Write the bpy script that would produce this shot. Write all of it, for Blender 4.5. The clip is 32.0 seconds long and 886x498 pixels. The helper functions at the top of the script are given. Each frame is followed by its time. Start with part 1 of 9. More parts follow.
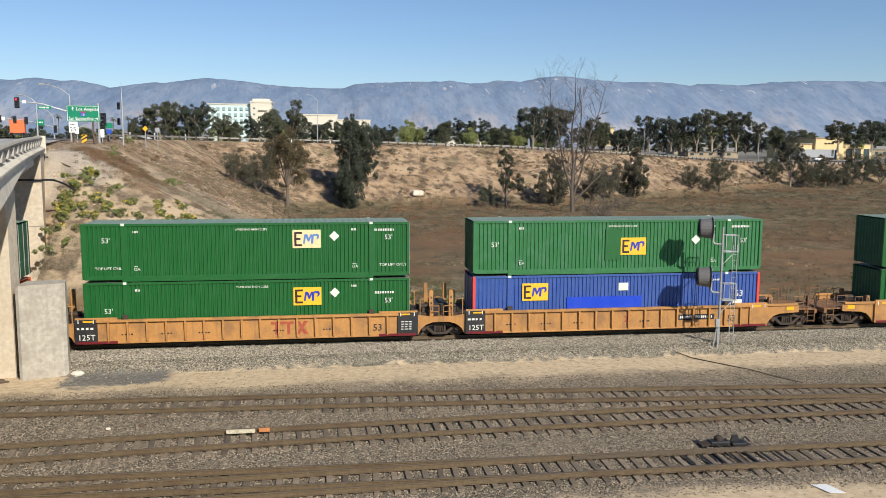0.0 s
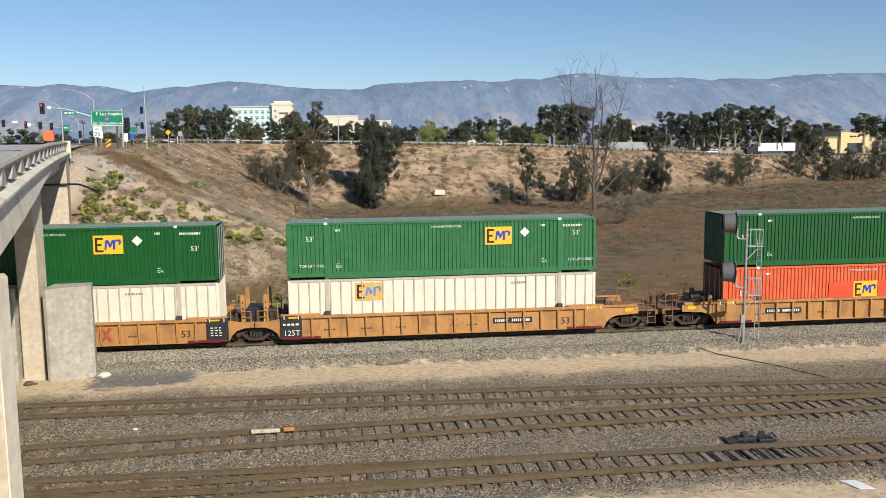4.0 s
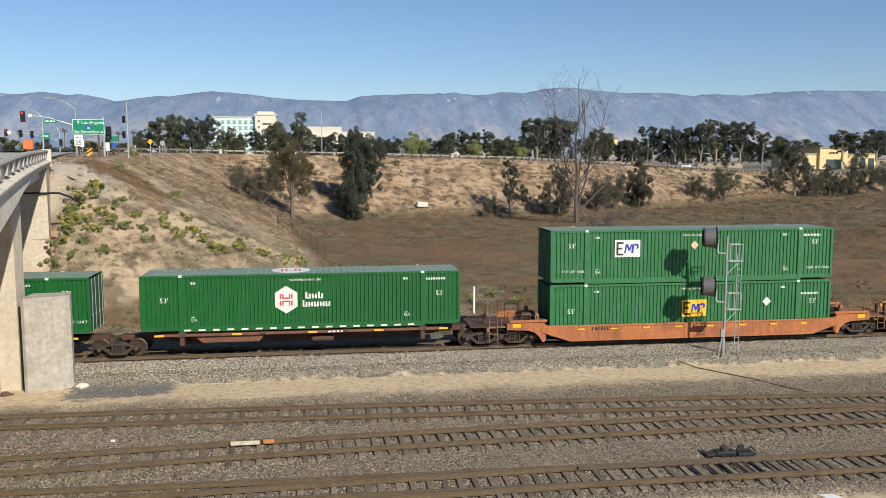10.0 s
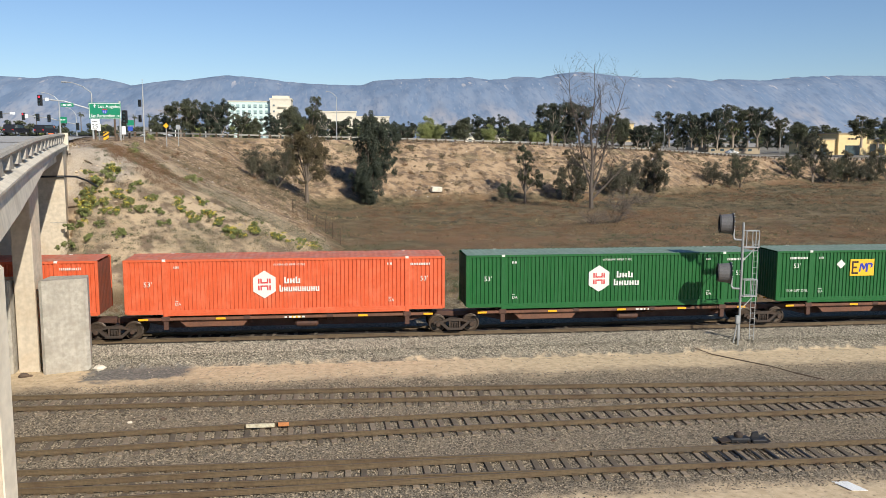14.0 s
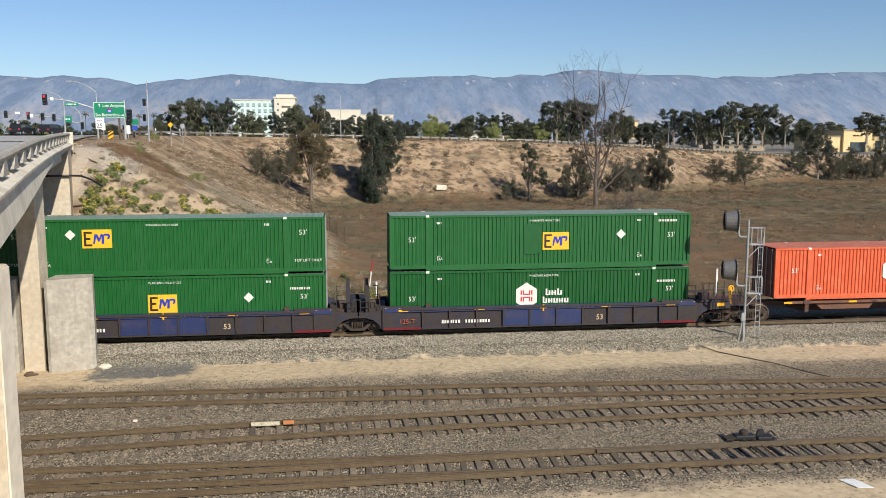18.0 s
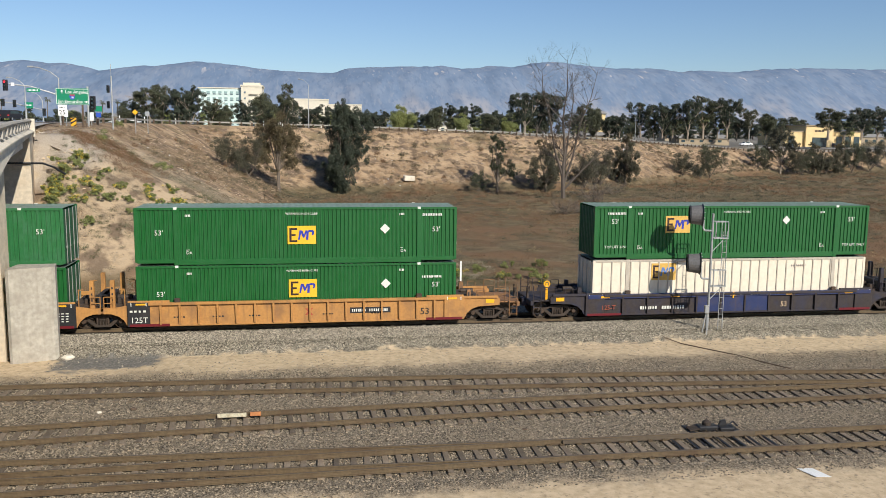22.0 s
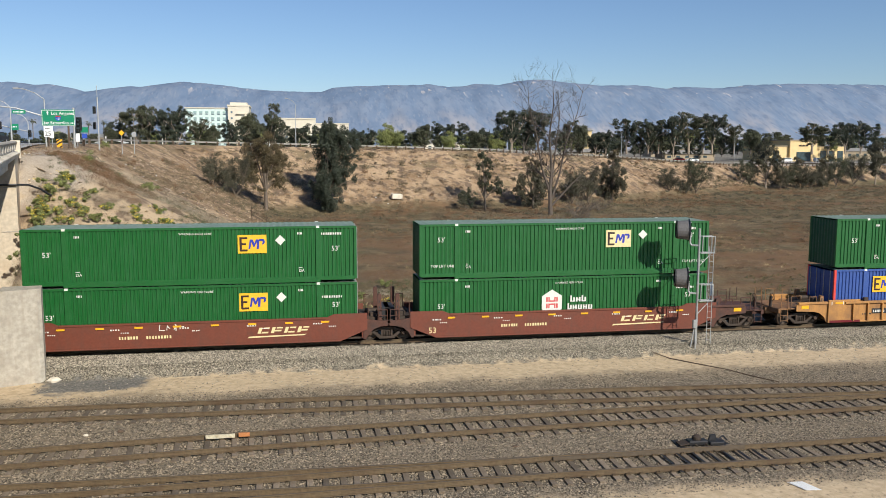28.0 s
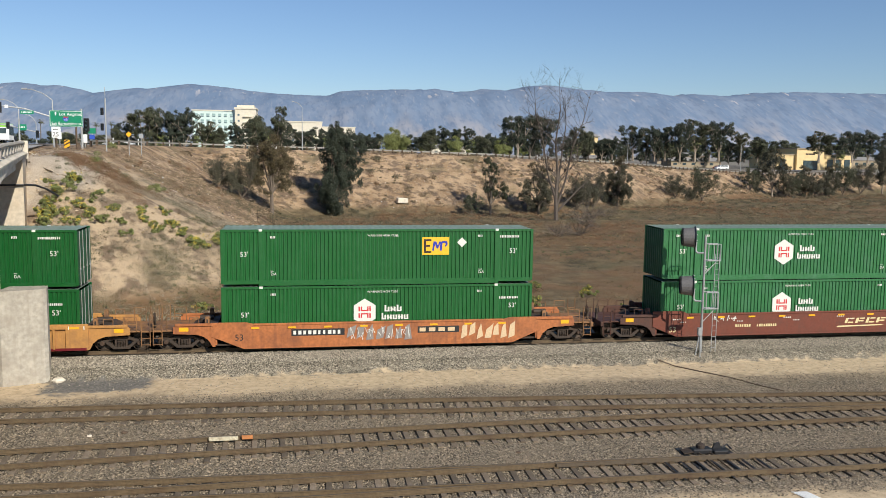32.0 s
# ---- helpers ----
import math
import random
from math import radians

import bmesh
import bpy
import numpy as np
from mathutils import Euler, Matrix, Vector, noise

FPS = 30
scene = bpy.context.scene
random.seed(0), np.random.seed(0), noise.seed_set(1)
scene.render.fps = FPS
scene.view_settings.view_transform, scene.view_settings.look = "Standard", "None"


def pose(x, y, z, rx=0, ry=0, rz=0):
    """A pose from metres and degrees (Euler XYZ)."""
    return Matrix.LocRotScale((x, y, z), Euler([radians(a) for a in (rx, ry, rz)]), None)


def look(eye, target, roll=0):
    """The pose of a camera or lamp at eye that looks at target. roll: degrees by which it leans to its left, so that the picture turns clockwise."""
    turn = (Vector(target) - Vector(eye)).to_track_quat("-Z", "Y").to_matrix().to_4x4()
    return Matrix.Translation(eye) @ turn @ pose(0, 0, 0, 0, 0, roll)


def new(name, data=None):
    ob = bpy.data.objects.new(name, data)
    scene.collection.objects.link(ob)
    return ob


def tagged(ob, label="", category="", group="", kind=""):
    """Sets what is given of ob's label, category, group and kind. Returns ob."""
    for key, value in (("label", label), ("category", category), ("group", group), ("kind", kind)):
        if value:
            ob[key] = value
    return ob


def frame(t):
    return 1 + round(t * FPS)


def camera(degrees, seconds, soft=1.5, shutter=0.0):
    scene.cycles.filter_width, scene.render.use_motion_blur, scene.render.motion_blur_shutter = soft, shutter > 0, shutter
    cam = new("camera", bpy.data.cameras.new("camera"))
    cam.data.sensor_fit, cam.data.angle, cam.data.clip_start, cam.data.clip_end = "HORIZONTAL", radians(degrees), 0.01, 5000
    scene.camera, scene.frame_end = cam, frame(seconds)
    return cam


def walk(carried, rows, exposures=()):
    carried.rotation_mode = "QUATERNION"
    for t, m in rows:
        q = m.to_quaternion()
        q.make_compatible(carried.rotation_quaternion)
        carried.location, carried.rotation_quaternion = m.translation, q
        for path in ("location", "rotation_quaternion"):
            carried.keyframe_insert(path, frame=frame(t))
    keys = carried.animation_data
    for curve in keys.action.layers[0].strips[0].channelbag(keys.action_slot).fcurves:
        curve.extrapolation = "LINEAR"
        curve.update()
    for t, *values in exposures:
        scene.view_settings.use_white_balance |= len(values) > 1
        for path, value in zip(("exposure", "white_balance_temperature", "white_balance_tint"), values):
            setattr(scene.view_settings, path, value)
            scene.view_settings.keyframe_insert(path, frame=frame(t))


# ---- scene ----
cam = camera(55.4, 32.0, soft=0.65)
# a camera carried by hand, high beside the road bridge: seconds, x, y, z, yaw, pitch, roll
PATH = [
    (0, pose(0.000, 0.000, 10.060, 83.00, -0.30, -8.35)),
    (0.5, pose(0.013, 0.053, 10.035, 82.51, 0.22, -7.76)),
    (1, pose(0.044, 0.005, 10.045, 82.69, 0.66, -7.63)),
    (1.5, pose(0.016, 0.002, 10.028, 82.77, 0.81, -7.14)),
    (2, pose(0.039, -0.015, 10.030, 83.32, 1.14, -6.79)),
    (2.5, pose(0.019, -0.058, 10.026, 83.94, 1.15, -6.56)),
    (3, pose(0.018, -0.049, 10.036, 84.12, 1.26, -6.58)),
    (3.5, pose(0.010, -0.086, 10.023, 83.68, 0.93, -6.74)),
    (4, pose(0.023, -0.013, 10.018, 82.96, 0.60, -6.95)),
    (4.5, pose(0.043, -0.032, 10.018, 83.09, 0.62, -7.60)),
    (6.5, pose(0.009, -0.039, 10.023, 83.62, 0.19, -8.73)),
    (7, pose(0.019, -0.016, 10.028, 83.56, 0.16, -9.18)),
    (7.5, pose(0.026, -0.039, 10.031, 83.81, 0.40, -9.39)),
    (8, pose(0.037, -0.054, 10.032, 83.81, 0.48, -8.87)),
    (8.5, pose(0.032, -0.068, 10.027, 83.73, 0.22, -7.91)),
    (9, pose(0.031, -0.062, 10.020, 83.85, 0.13, -7.78)),
    (9.5, pose(0.030, -0.058, 10.011, 83.89, 0.02, -8.01)),
    (10, pose(0.028, -0.034, 10.025, 83.78, 0.01, -8.07)),
    (10.5, pose(0.032, -0.058, 10.020, 83.72, 0.03, -7.83)),
    (11, pose(0.002, -0.040, 10.011, 83.54, -0.09, -7.41)),
    (11.5, pose(-0.001, -0.030, 10.013, 83.30, -0.37, -6.91)),
    (12, pose(0.000, -0.016, 10.013, 83.08, -0.38, -6.44)),
    (12.5, pose(0.015, -0.057, 10.013, 82.94, -0.29, -6.58)),
    (13, pose(0.023, -0.057, 10.016, 82.63, -0.03, -7.04)),
    (13.5, pose(0.015, -0.024, 10.011, 82.51, -0.05, -7.18)),
    (14, pose(0.016, -0.029, 10.022, 82.76, -0.15, -7.08)),
    (14.5, pose(0.008, -0.035, 10.009, 82.89, -0.39, -6.99)),
    (16.5, pose(0.010, -0.009, 10.016, 82.82, 0.13, -7.02)),
    (17, pose(0.032, -0.015, 10.015, 82.91, 0.05, -7.07)),
    (17.5, pose(-0.008, -0.045, 10.016, 82.95, 0.09, -6.85)),
    (18, pose(0.019, -0.017, 10.008, 82.64, 0.04, -6.80)),
    (18.5, pose(0.019, -0.006, 9.999, 82.17, 0.16, -7.40)),
    (19, pose(0.010, -0.049, 10.014, 82.28, 0.21, -7.79)),
    (19.5, pose(-0.054, -0.045, 10.054, 82.53, 0.10, -8.21)),
    (20, pose(-0.056, -0.115, 10.051, 82.17, 0.35, -9.13)),
    (20.5, pose(-0.056, -0.111, 10.046, 81.91, 0.07, -9.86)),
    (21, pose(-0.035, -0.076, 10.039, 81.94, -0.43, -9.81)),
    (21.5, pose(-0.054, -0.085, 10.055, 82.00, -0.52, -9.25)),
    (22, pose(-0.027, -0.062, 10.054, 82.03, -0.62, -8.93)),
    (22.5, pose(-0.024, -0.061, 10.056, 82.07, -0.61, -8.93)),
    (23, pose(-0.034, -0.101, 10.055, 82.12, -0.40, -8.80)),
    (23.5, pose(-0.028, -0.104, 10.058, 82.69, 0.03, -8.91)),
    (24, pose(-0.026, -0.113, 10.051, 83.52, 0.22, -9.08)),
    (24.5, pose(-0.049, -0.136, 10.063, 83.82, 0.28, -8.86)),
    (25, pose(-0.019, -0.067, 10.045, 83.68, 0.23, -8.84)),
    (25.5, pose(-0.018, -0.082, 10.052, 83.23, 0.15, -8.87)),
    (27.5, pose(-0.002, -0.072, 10.049, 82.99, -0.05, -9.78)),
    (28, pose(-0.018, -0.085, 10.052, 83.23, -0.11, -9.79)),
    (28.5, pose(-0.019, -0.111, 10.069, 83.78, -0.19, -9.82)),
    (29, pose(-0.004, -0.094, 10.062, 83.85, -0.10, -9.92)),
    (29.5, pose(-0.010, -0.069, 10.065, 83.77, -0.17, -10.01)),
    (30, pose(-0.016, -0.080, 10.069, 83.77, -0.18, -10.12)),
    (30.5, pose(-0.006, -0.082, 10.045, 83.80, -0.05, -10.14)),
    (31, pose(0.010, -0.072, 10.053, 83.59, -0.01, -10.07)),
    (31.5, pose(-0.018, -0.050, 10.046, 83.47, -0.37, -9.69)),
    (32, pose(-0.029, -0.069, 10.057, 83.54, -0.71, -9.38)),
]
walk(cam, PATH, exposures=[(0, 0.16), (4, 0.11), (7, 0.03), (12, 0.16), (18, 0.12), (21, 0.05), (24, 0.17), (27, 0.12), (30, 0.07), (32, 0.07)])

# ---- daylight: one sun behind the camera to the right, blue sky ----
SUN_FROM = Vector((1.10, -2.20, 1.59)).normalized()
sun_data = bpy.data.lights.new("sun", "SUN")
sun_data.energy, sun_data.angle, sun_data.color = 5.0, radians(0.5), (1.0, 0.94, 0.83)
sun = new("sun", sun_data)
sun.matrix_world = look(SUN_FROM * 300, (0, 0, 0))
world = bpy.data.worlds.new("world")
scene.world = world
world.use_nodes = True
wn, wl = world.node_tree.nodes, world.node_tree.links
sky = wn.new("ShaderNodeTexSky")
sky.sky_type, sky.sun_disc = "NISHITA", False
sky.sun_elevation = math.asin(SUN_FROM.z)
sky.sun_rotation = math.atan2(SUN_FROM.x, SUN_FROM.y)
sky.altitude, sky.air_density, sky.dust_density, sky.ozone_density = 300, 1.0, 0.2, 2.5
tint = wn.new("ShaderNodeMix")
tint.data_type, tint.blend_type = "RGBA", "MULTIPLY"
tint.inputs[0].default_value = 1.0
tint.inputs[7].default_value = (0.86, 0.96, 1.13, 1.0)
wl.new(sky.outputs[0], tint.inputs[6])
wl.new(tint.outputs[2], wn["Background"].inputs[0])
wn["Background"].inputs[1].default_value = 0.083
scene.view_settings.exposure = 0.13

# ---- materials ----
def mat(name, color, rough=0.6, metal=0.0, grain=30.0, vary=0.12, stain=None, stain_scale=1.5, stain_amount=0.4,
        bump=0.1, bump_scale=60.0, streak=0.0, per_object=0.0, coat=0.0, island=0.0):
    """A procedural surface: base colour with fine grain, large stains, streaks that run down, and relief."""
    m = bpy.data.materials.new(name)
    m.use_nodes = True
    n, l = m.node_tree.nodes, m.node_tree.links
    b = n["Principled BSDF"]
    b.inputs["Roughness"].default_value, b.inputs["Metallic"].default_value = rough, metal
    b.inputs["Coat Weight"].default_value = coat
    geo, tex = n.new("ShaderNodeNewGeometry"), n.new("ShaderNodeTexCoord")
    coord = tex.outputs["Object"]

    def noise_of(scale, detail=4.0, stretch=None):
        t = n.new("ShaderNodeTexNoise")
        t.inputs["Scale"].default_value, t.inputs["Detail"].default_value = scale, detail
        if stretch:
            mp = n.new("ShaderNodeMapping")
            mp.inputs["Scale"].default_value = stretch
            l.new(coord, mp.inputs[0])
            l.new(mp.outputs[0], t.inputs["Vector"])
        else:
            l.new(coord, t.inputs["Vector"])
        return t.outputs[0]

    def mix(a, bcol, fac, kind="MIX"):
        x = n.new("ShaderNodeMix")
        x.data_type, x.blend_type = "RGBA", kind
        for sock, val in ((x.inputs[6], a), (x.inputs[7], bcol), (x.inputs[0], fac)):
            if isinstance(val, (tuple, float, int)):
                sock.default_value = (*val, 1.0) if isinstance(val, tuple) and len(val) == 3 else val
            else:
                l.new(val, sock)
        return x.outputs[2]

    def ramp(val, lo, hi, a=0.0, z=1.0):
        r = n.new("ShaderNodeMapRange")
        for i, v in zip((1, 2, 3, 4), (lo, hi, a, z)):
            r.inputs[i].default_value = v
        l.new(val, r.inputs[0])
        return r.outputs[0]

    def scaled(c, k):
        return tuple(min(1.0, v * k) for v in c)

    g = noise_of(grain)
    out = mix(scaled(color, 1 - vary), scaled(color, 1 + vary), ramp(g, 0.3, 0.7))
    if stain:
        out = mix(out, stain, ramp(noise_of(stain_scale, 6.0), 0.48, 0.72, 0.0, stain_amount))
    if streak:
        out = mix(out, stain or scaled(color, 0.4), ramp(noise_of(1.0, 5.0, (5.0, 5.0, 0.35)), 0.52, 0.75, 0.0, streak))
    if per_object or island:
        if per_object:
            src = n.new("ShaderNodeObjectInfo").outputs["Random"]
        else:
            src = geo.outputs["Random Per Island"]
        k = per_object or island
        hsv = n.new("ShaderNodeHueSaturation")
        l.new(ramp(src, 0, 1, 1 - k, 1 + k), hsv.inputs["Value"])
        l.new(out, hsv.inputs["Color"])
        out = hsv.outputs[0]
    l.new(out, b.inputs["Base Color"])
    r = ramp(noise_of(grain * 0.3), 0.3, 0.7, max(0.02, rough - 0.1), min(1.0, rough + 0.1))
    l.new(r, b.inputs["Roughness"])
    if bump:
        bp = n.new("ShaderNodeBump")
        bp.inputs["Strength"].default_value, bp.inputs["Distance"].default_value = bump, 0.02
        l.new(noise_of(bump_scale, 6.0), bp.inputs["Height"])
        l.new(bp.outputs[0], b.inputs["Normal"])
    return m


RUST, DUST = (0.10, 0.045, 0.022), (0.22, 0.17, 0.12)
M = {
    "green": mat("green_paint", (0.006, 0.098, 0.018), 0.5, grain=8, vary=0.08, stain=(0.020, 0.120, 0.036), stain_amount=0.4, streak=0.25, bump=0.04),
    "green_faded": mat("faded_green_paint", (0.018, 0.135, 0.038), 0.6, grain=6, vary=0.10, stain=(0.06, 0.17, 0.09), stain_amount=0.5, streak=0.35, bump=0.05),
    "green_dark": mat("dark_green_paint", (0.004, 0.082, 0.014), 0.45, grain=8, vary=0.08, stain=(0.015, 0.11, 0.035), stain_amount=0.3, streak=0.2, bump=0.04),
    "orange": mat("orange_paint", (0.60, 0.105, 0.036), 0.5, grain=6, vary=0.06, stain=(0.78, 0.20, 0.10), stain_amount=0.4, streak=0.25, bump=0.04),
    "blue": mat("blue_paint", (0.030, 0.078, 0.29), 0.5, grain=6, vary=0.10, stain=(0.05, 0.10, 0.28), stain_amount=0.5, streak=0.35, bump=0.04),
    "blue_fresh": mat("fresh_blue_paint", (0.008, 0.052, 0.50), 0.4, grain=6, vary=0.06, bump=0.03),
    "red": mat("red_paint", (0.62, 0.055, 0.04), 0.5, grain=8, vary=0.1, streak=0.2, bump=0.04),
    "orange_fresh": mat("fresh_red_orange_paint", (0.78, 0.075, 0.03), 0.4, grain=6, vary=0.06, bump=0.03),
    "white": mat("white_panel_paint", (0.74, 0.665, 0.535), 0.5, grain=5, vary=0.05, stain=(0.58, 0.50, 0.39), stain_amount=0.4, streak=0.3, bump=0.03),
    "white_post": mat("dusty_white_post_paint", (0.47, 0.42, 0.35), 0.55, grain=8, vary=0.08, stain=(0.30, 0.24, 0.18), stain_amount=0.4, streak=0.3),
    "galv": mat("galvanised_steel", (0.42, 0.42, 0.40), 0.5, 0.5, grain=12, vary=0.15, stain=(0.25, 0.2, 0.16), stain_amount=0.4, streak=0.3),
    "roof": mat("weathered_green_roof", (0.19, 0.26, 0.20), 0.6, grain=4, vary=0.2, stain=(0.26, 0.28, 0.24), stain_amount=0.6),
    "roof_orange": mat("weathered_orange_roof", (0.55, 0.16, 0.09), 0.6, grain=4, vary=0.2, stain=(0.45, 0.3, 0.22), stain_amount=0.6),
    "ends": mat("dark_green_door_paint", (0.010, 0.075, 0.030), 0.55, grain=8, vary=0.15, streak=0.3),
    "yellow": mat("yellow_orange_car_paint", (0.43, 0.21, 0.060), 0.6, grain=9, vary=0.10, stain=(0.20, 0.105, 0.050), stain_scale=1.2, stain_amount=0.7, streak=0.6, bump=0.06, per_object=0.08),
    "brown": mat("brown_red_car_and_shaded_end_paint", (0.155, 0.040, 0.021), 0.6, grain=9, vary=0.12, stain=(0.10, 0.045, 0.03), stain_amount=0.5, streak=0.4, bump=0.06),
    "brown_grimy": mat("grimy_brown_end_steel", (0.085, 0.034, 0.022), 0.7, grain=9, vary=0.2, stain=(0.045, 0.03, 0.025), stain_amount=0.6, streak=0.4),
    "weed_grey": mat("pale_grey_weeds", (0.33, 0.275, 0.195), 0.9, grain=0.8, vary=0.3, island=0.25, bump=0.0),
    "mark_ochre": mat("ochre_logo_film", (0.62, 0.38, 0.09), 0.5, grain=6, vary=0.08, bump=0.0),
    "rusty": mat("rusty_orange_car_paint", (0.40, 0.135, 0.042), 0.65, grain=7, vary=0.2, stain=(0.16, 0.06, 0.03), stain_scale=0.9, stain_amount=0.7, streak=0.6, bump=0.08),
    "navy": mat("navy_blue_car_paint", (0.012, 0.024, 0.095), 0.6, grain=9, vary=0.12, stain=(0.07, 0.05, 0.05), stain_amount=0.5, streak=0.35),
    "navy_dirty": mat("grimy_blue_brown_steel", (0.034, 0.025, 0.023), 0.75, grain=9, vary=0.2, stain=(0.018, 0.024, 0.060), stain_amount=0.6, streak=0.4),
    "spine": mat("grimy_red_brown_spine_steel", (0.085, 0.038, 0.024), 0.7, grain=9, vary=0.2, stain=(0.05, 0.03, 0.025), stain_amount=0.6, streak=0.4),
    "black": mat("black_stencil_panel", (0.018, 0.018, 0.020), 0.6, grain=10, vary=0.2, stain=(0.08, 0.06, 0.05), stain_amount=0.3),
    "steel": mat("grimy_bogie_steel", (0.055, 0.040, 0.030), 0.75, 0.2, grain=14, vary=0.25, stain=(0.11, 0.06, 0.035), stain_amount=0.6),
    "wheel": mat("worn_wheel_steel", (0.10, 0.075, 0.055), 0.5, 0.6, grain=14, vary=0.2, stain=RUST, stain_amount=0.5),
    "mark_white": mat("white_marking_paint", (0.68, 0.68, 0.62), 0.5, grain=20, vary=0.06, bump=0.0),
    "mark_yellow": mat("yellow_logo_film", (0.80, 0.46, 0.03), 0.4, grain=6, vary=0.06, bump=0.0),
    "mark_cream": mat("faded_cream_logo_film", (0.72, 0.60, 0.32), 0.5, grain=6, vary=0.06, bump=0.0),
    "mark_pale": mat("pale_grey_logo_film", (0.66, 0.66, 0.62), 0.5, grain=6, vary=0.06, bump=0.0),
    "mark_dark": mat("dark_logo_ink", (0.030, 0.014, 0.012), 0.5, bump=0.0),
    "mark_blue": mat("blue_logo_ink", (0.022, 0.040, 0.36), 0.5, bump=0.0),
    "mark_lightblue": mat("faded_blue_logo_ink", (0.10, 0.20, 0.48), 0.5, bump=0.0),
    "mark_red": mat("red_logo_ink", (0.55, 0.035, 0.04), 0.5, bump=0.0),
    "mark_rust": mat("brick_red_stencil", (0.34, 0.065, 0.035), 0.6, stain=(0.5, 0.2, 0.06), stain_scale=6, stain_amount=0.3, bump=0.0),
    "mark_maroon": mat("maroon_conspicuity_film", (0.14, 0.012, 0.018), 0.4, bump=0.0),
    "mark_amber": mat("amber_reflector_film", (0.85, 0.42, 0.02), 0.35, bump=0.0),
    "mark_black": mat("black_stencil_ink", (0.02, 0.02, 0.02), 0.6, bump=0.0),
    "mark_grey": mat("grey_spray_paint", (0.25, 0.22, 0.20), 0.6, bump=0.0),
    "mark_tan": mat("pale_tan_spray_paint", (0.62, 0.46, 0.28), 0.6, bump=0.0),
    "concrete": mat("pale_cast_concrete", (0.70, 0.63, 0.51), 0.85, grain=3, vary=0.10, stain=(0.38, 0.33, 0.26), stain_scale=0.5, stain_amount=0.5, streak=0.25, bump=0.15, bump_scale=25),
    "concrete_grey": mat("grey_cast_concrete", (0.40, 0.365, 0.305), 0.85, grain=5.0, vary=0.20, stain=(0.29, 0.255, 0.205), stain_scale=1.2, stain_amount=0.6, streak=0.5, bump=0.2, bump_scale=20),
    "concrete_tan": mat("tan_cast_concrete", (0.54, 0.46, 0.35), 0.85, grain=4, vary=0.14, stain=(0.40, 0.28, 0.16), stain_scale=0.7, stain_amount=0.5, streak=0.15, bump=0.12, bump_scale=20),
    "asphalt": mat("grey_road_asphalt", (0.40, 0.38, 0.35), 0.9, grain=8, vary=0.10, stain=(0.17, 0.165, 0.16), stain_scale=0.3, stain_amount=0.5, bump=0.2),
    "rail": mat("brown_rail_steel", (0.122, 0.085, 0.046), 0.75, 0.0, grain=10, vary=0.2, stain=(0.080, 0.048, 0.026), stain_scale=1.2, stain_amount=0.8),
    "rail_top": mat("worn_rail_head", (0.115, 0.088, 0.060), 0.55, 0.2, grain=6, vary=0.15),
    "tie": mat("weathered_timber_tie", (0.168, 0.129, 0.089), 0.9, grain=18, vary=0.3, stain=(0.24, 0.20, 0.155), stain_scale=3, stain_amount=0.6, bump=0.4, per_object=0.4),
    "stone": mat("grey_ballast_stone", (0.295, 0.258, 0.198), 0.9, grain=20, vary=0.15, island=0.75, bump=0.2),
    "stone_brown": mat("brown_ballast_stone", (0.230, 0.185, 0.130), 0.9, grain=20, vary=0.15, island=0.7, bump=0.2),
    "rubble": mat("dusty_tan_rubble", (0.42, 0.33, 0.23), 0.9, grain=6, vary=0.2, island=0.8, bump=0.1),
    "signal_grey": mat("grey_signal_paint", (0.33, 0.34, 0.34), 0.5, 0.3, grain=14, vary=0.12, stain=(0.2, 0.17, 0.14), stain_amount=0.3),
    "signal_black": mat("black_signal_paint", (0.016, 0.016, 0.018), 0.5, grain=14, vary=0.2),
    "signal_hood": mat("dark_grey_signal_hood", (0.125, 0.12, 0.118), 0.55, grain=14, vary=0.2),
    "wood": mat("weathered_wood_post", (0.11, 0.075, 0.05), 0.9, grain=20, vary=0.25, bump=0.3),
    "sign_green": mat("green_sign_sheeting", (0.006, 0.210, 0.105), 0.4, grain=6, vary=0.04, bump=0.0),
    "sign_blue": mat("blue_shield_sheeting", (0.03, 0.08, 0.42), 0.4, bump=0.0),
    "sign_red": mat("red_shield_sheeting", (0.50, 0.03, 0.04), 0.4, bump=0.0),
    "sign_white": mat("white_sign_sheeting", (0.80, 0.80, 0.78), 0.4, grain=6, vary=0.04, bump=0.0),
    "sign_yellow": mat("yellow_sign_sheeting", (0.80, 0.42, 0.02), 0.4, grain=6, vary=0.04, bump=0.0),
    "galv_pole": mat("galvanised_pole", (0.40, 0.41, 0.41), 0.5, 0.4, grain=10, vary=0.1),
    "guardrail": mat("galvanised_guardrail", (0.30, 0.285, 0.25), 0.5, 0.3, grain=5, vary=0.12, stain=(0.32, 0.27, 0.21), stain_amount=0.4),
    "bark": mat("grey_brown_bark", (0.145, 0.115, 0.088), 0.9, grain=10, vary=0.3, bump=0.4, bump_scale=15),
    "bark_bare": mat("bleached_dead_bark", (0.105, 0.084, 0.068), 0.9, grain=10, vary=0.25, bump=0.4, bump_scale=15),
    "leaf_olive": mat("olive_foliage", (0.066, 0.072, 0.038), 0.7, grain=3, vary=0.3, island=0.5, bump=0.0),
    # lifted slightly towards blue: some distance haze is put into this green
    "leaf_dark": mat("dark_green_foliage", (0.043, 0.054, 0.034), 0.7, grain=3, vary=0.3, island=0.5, bump=0.0),
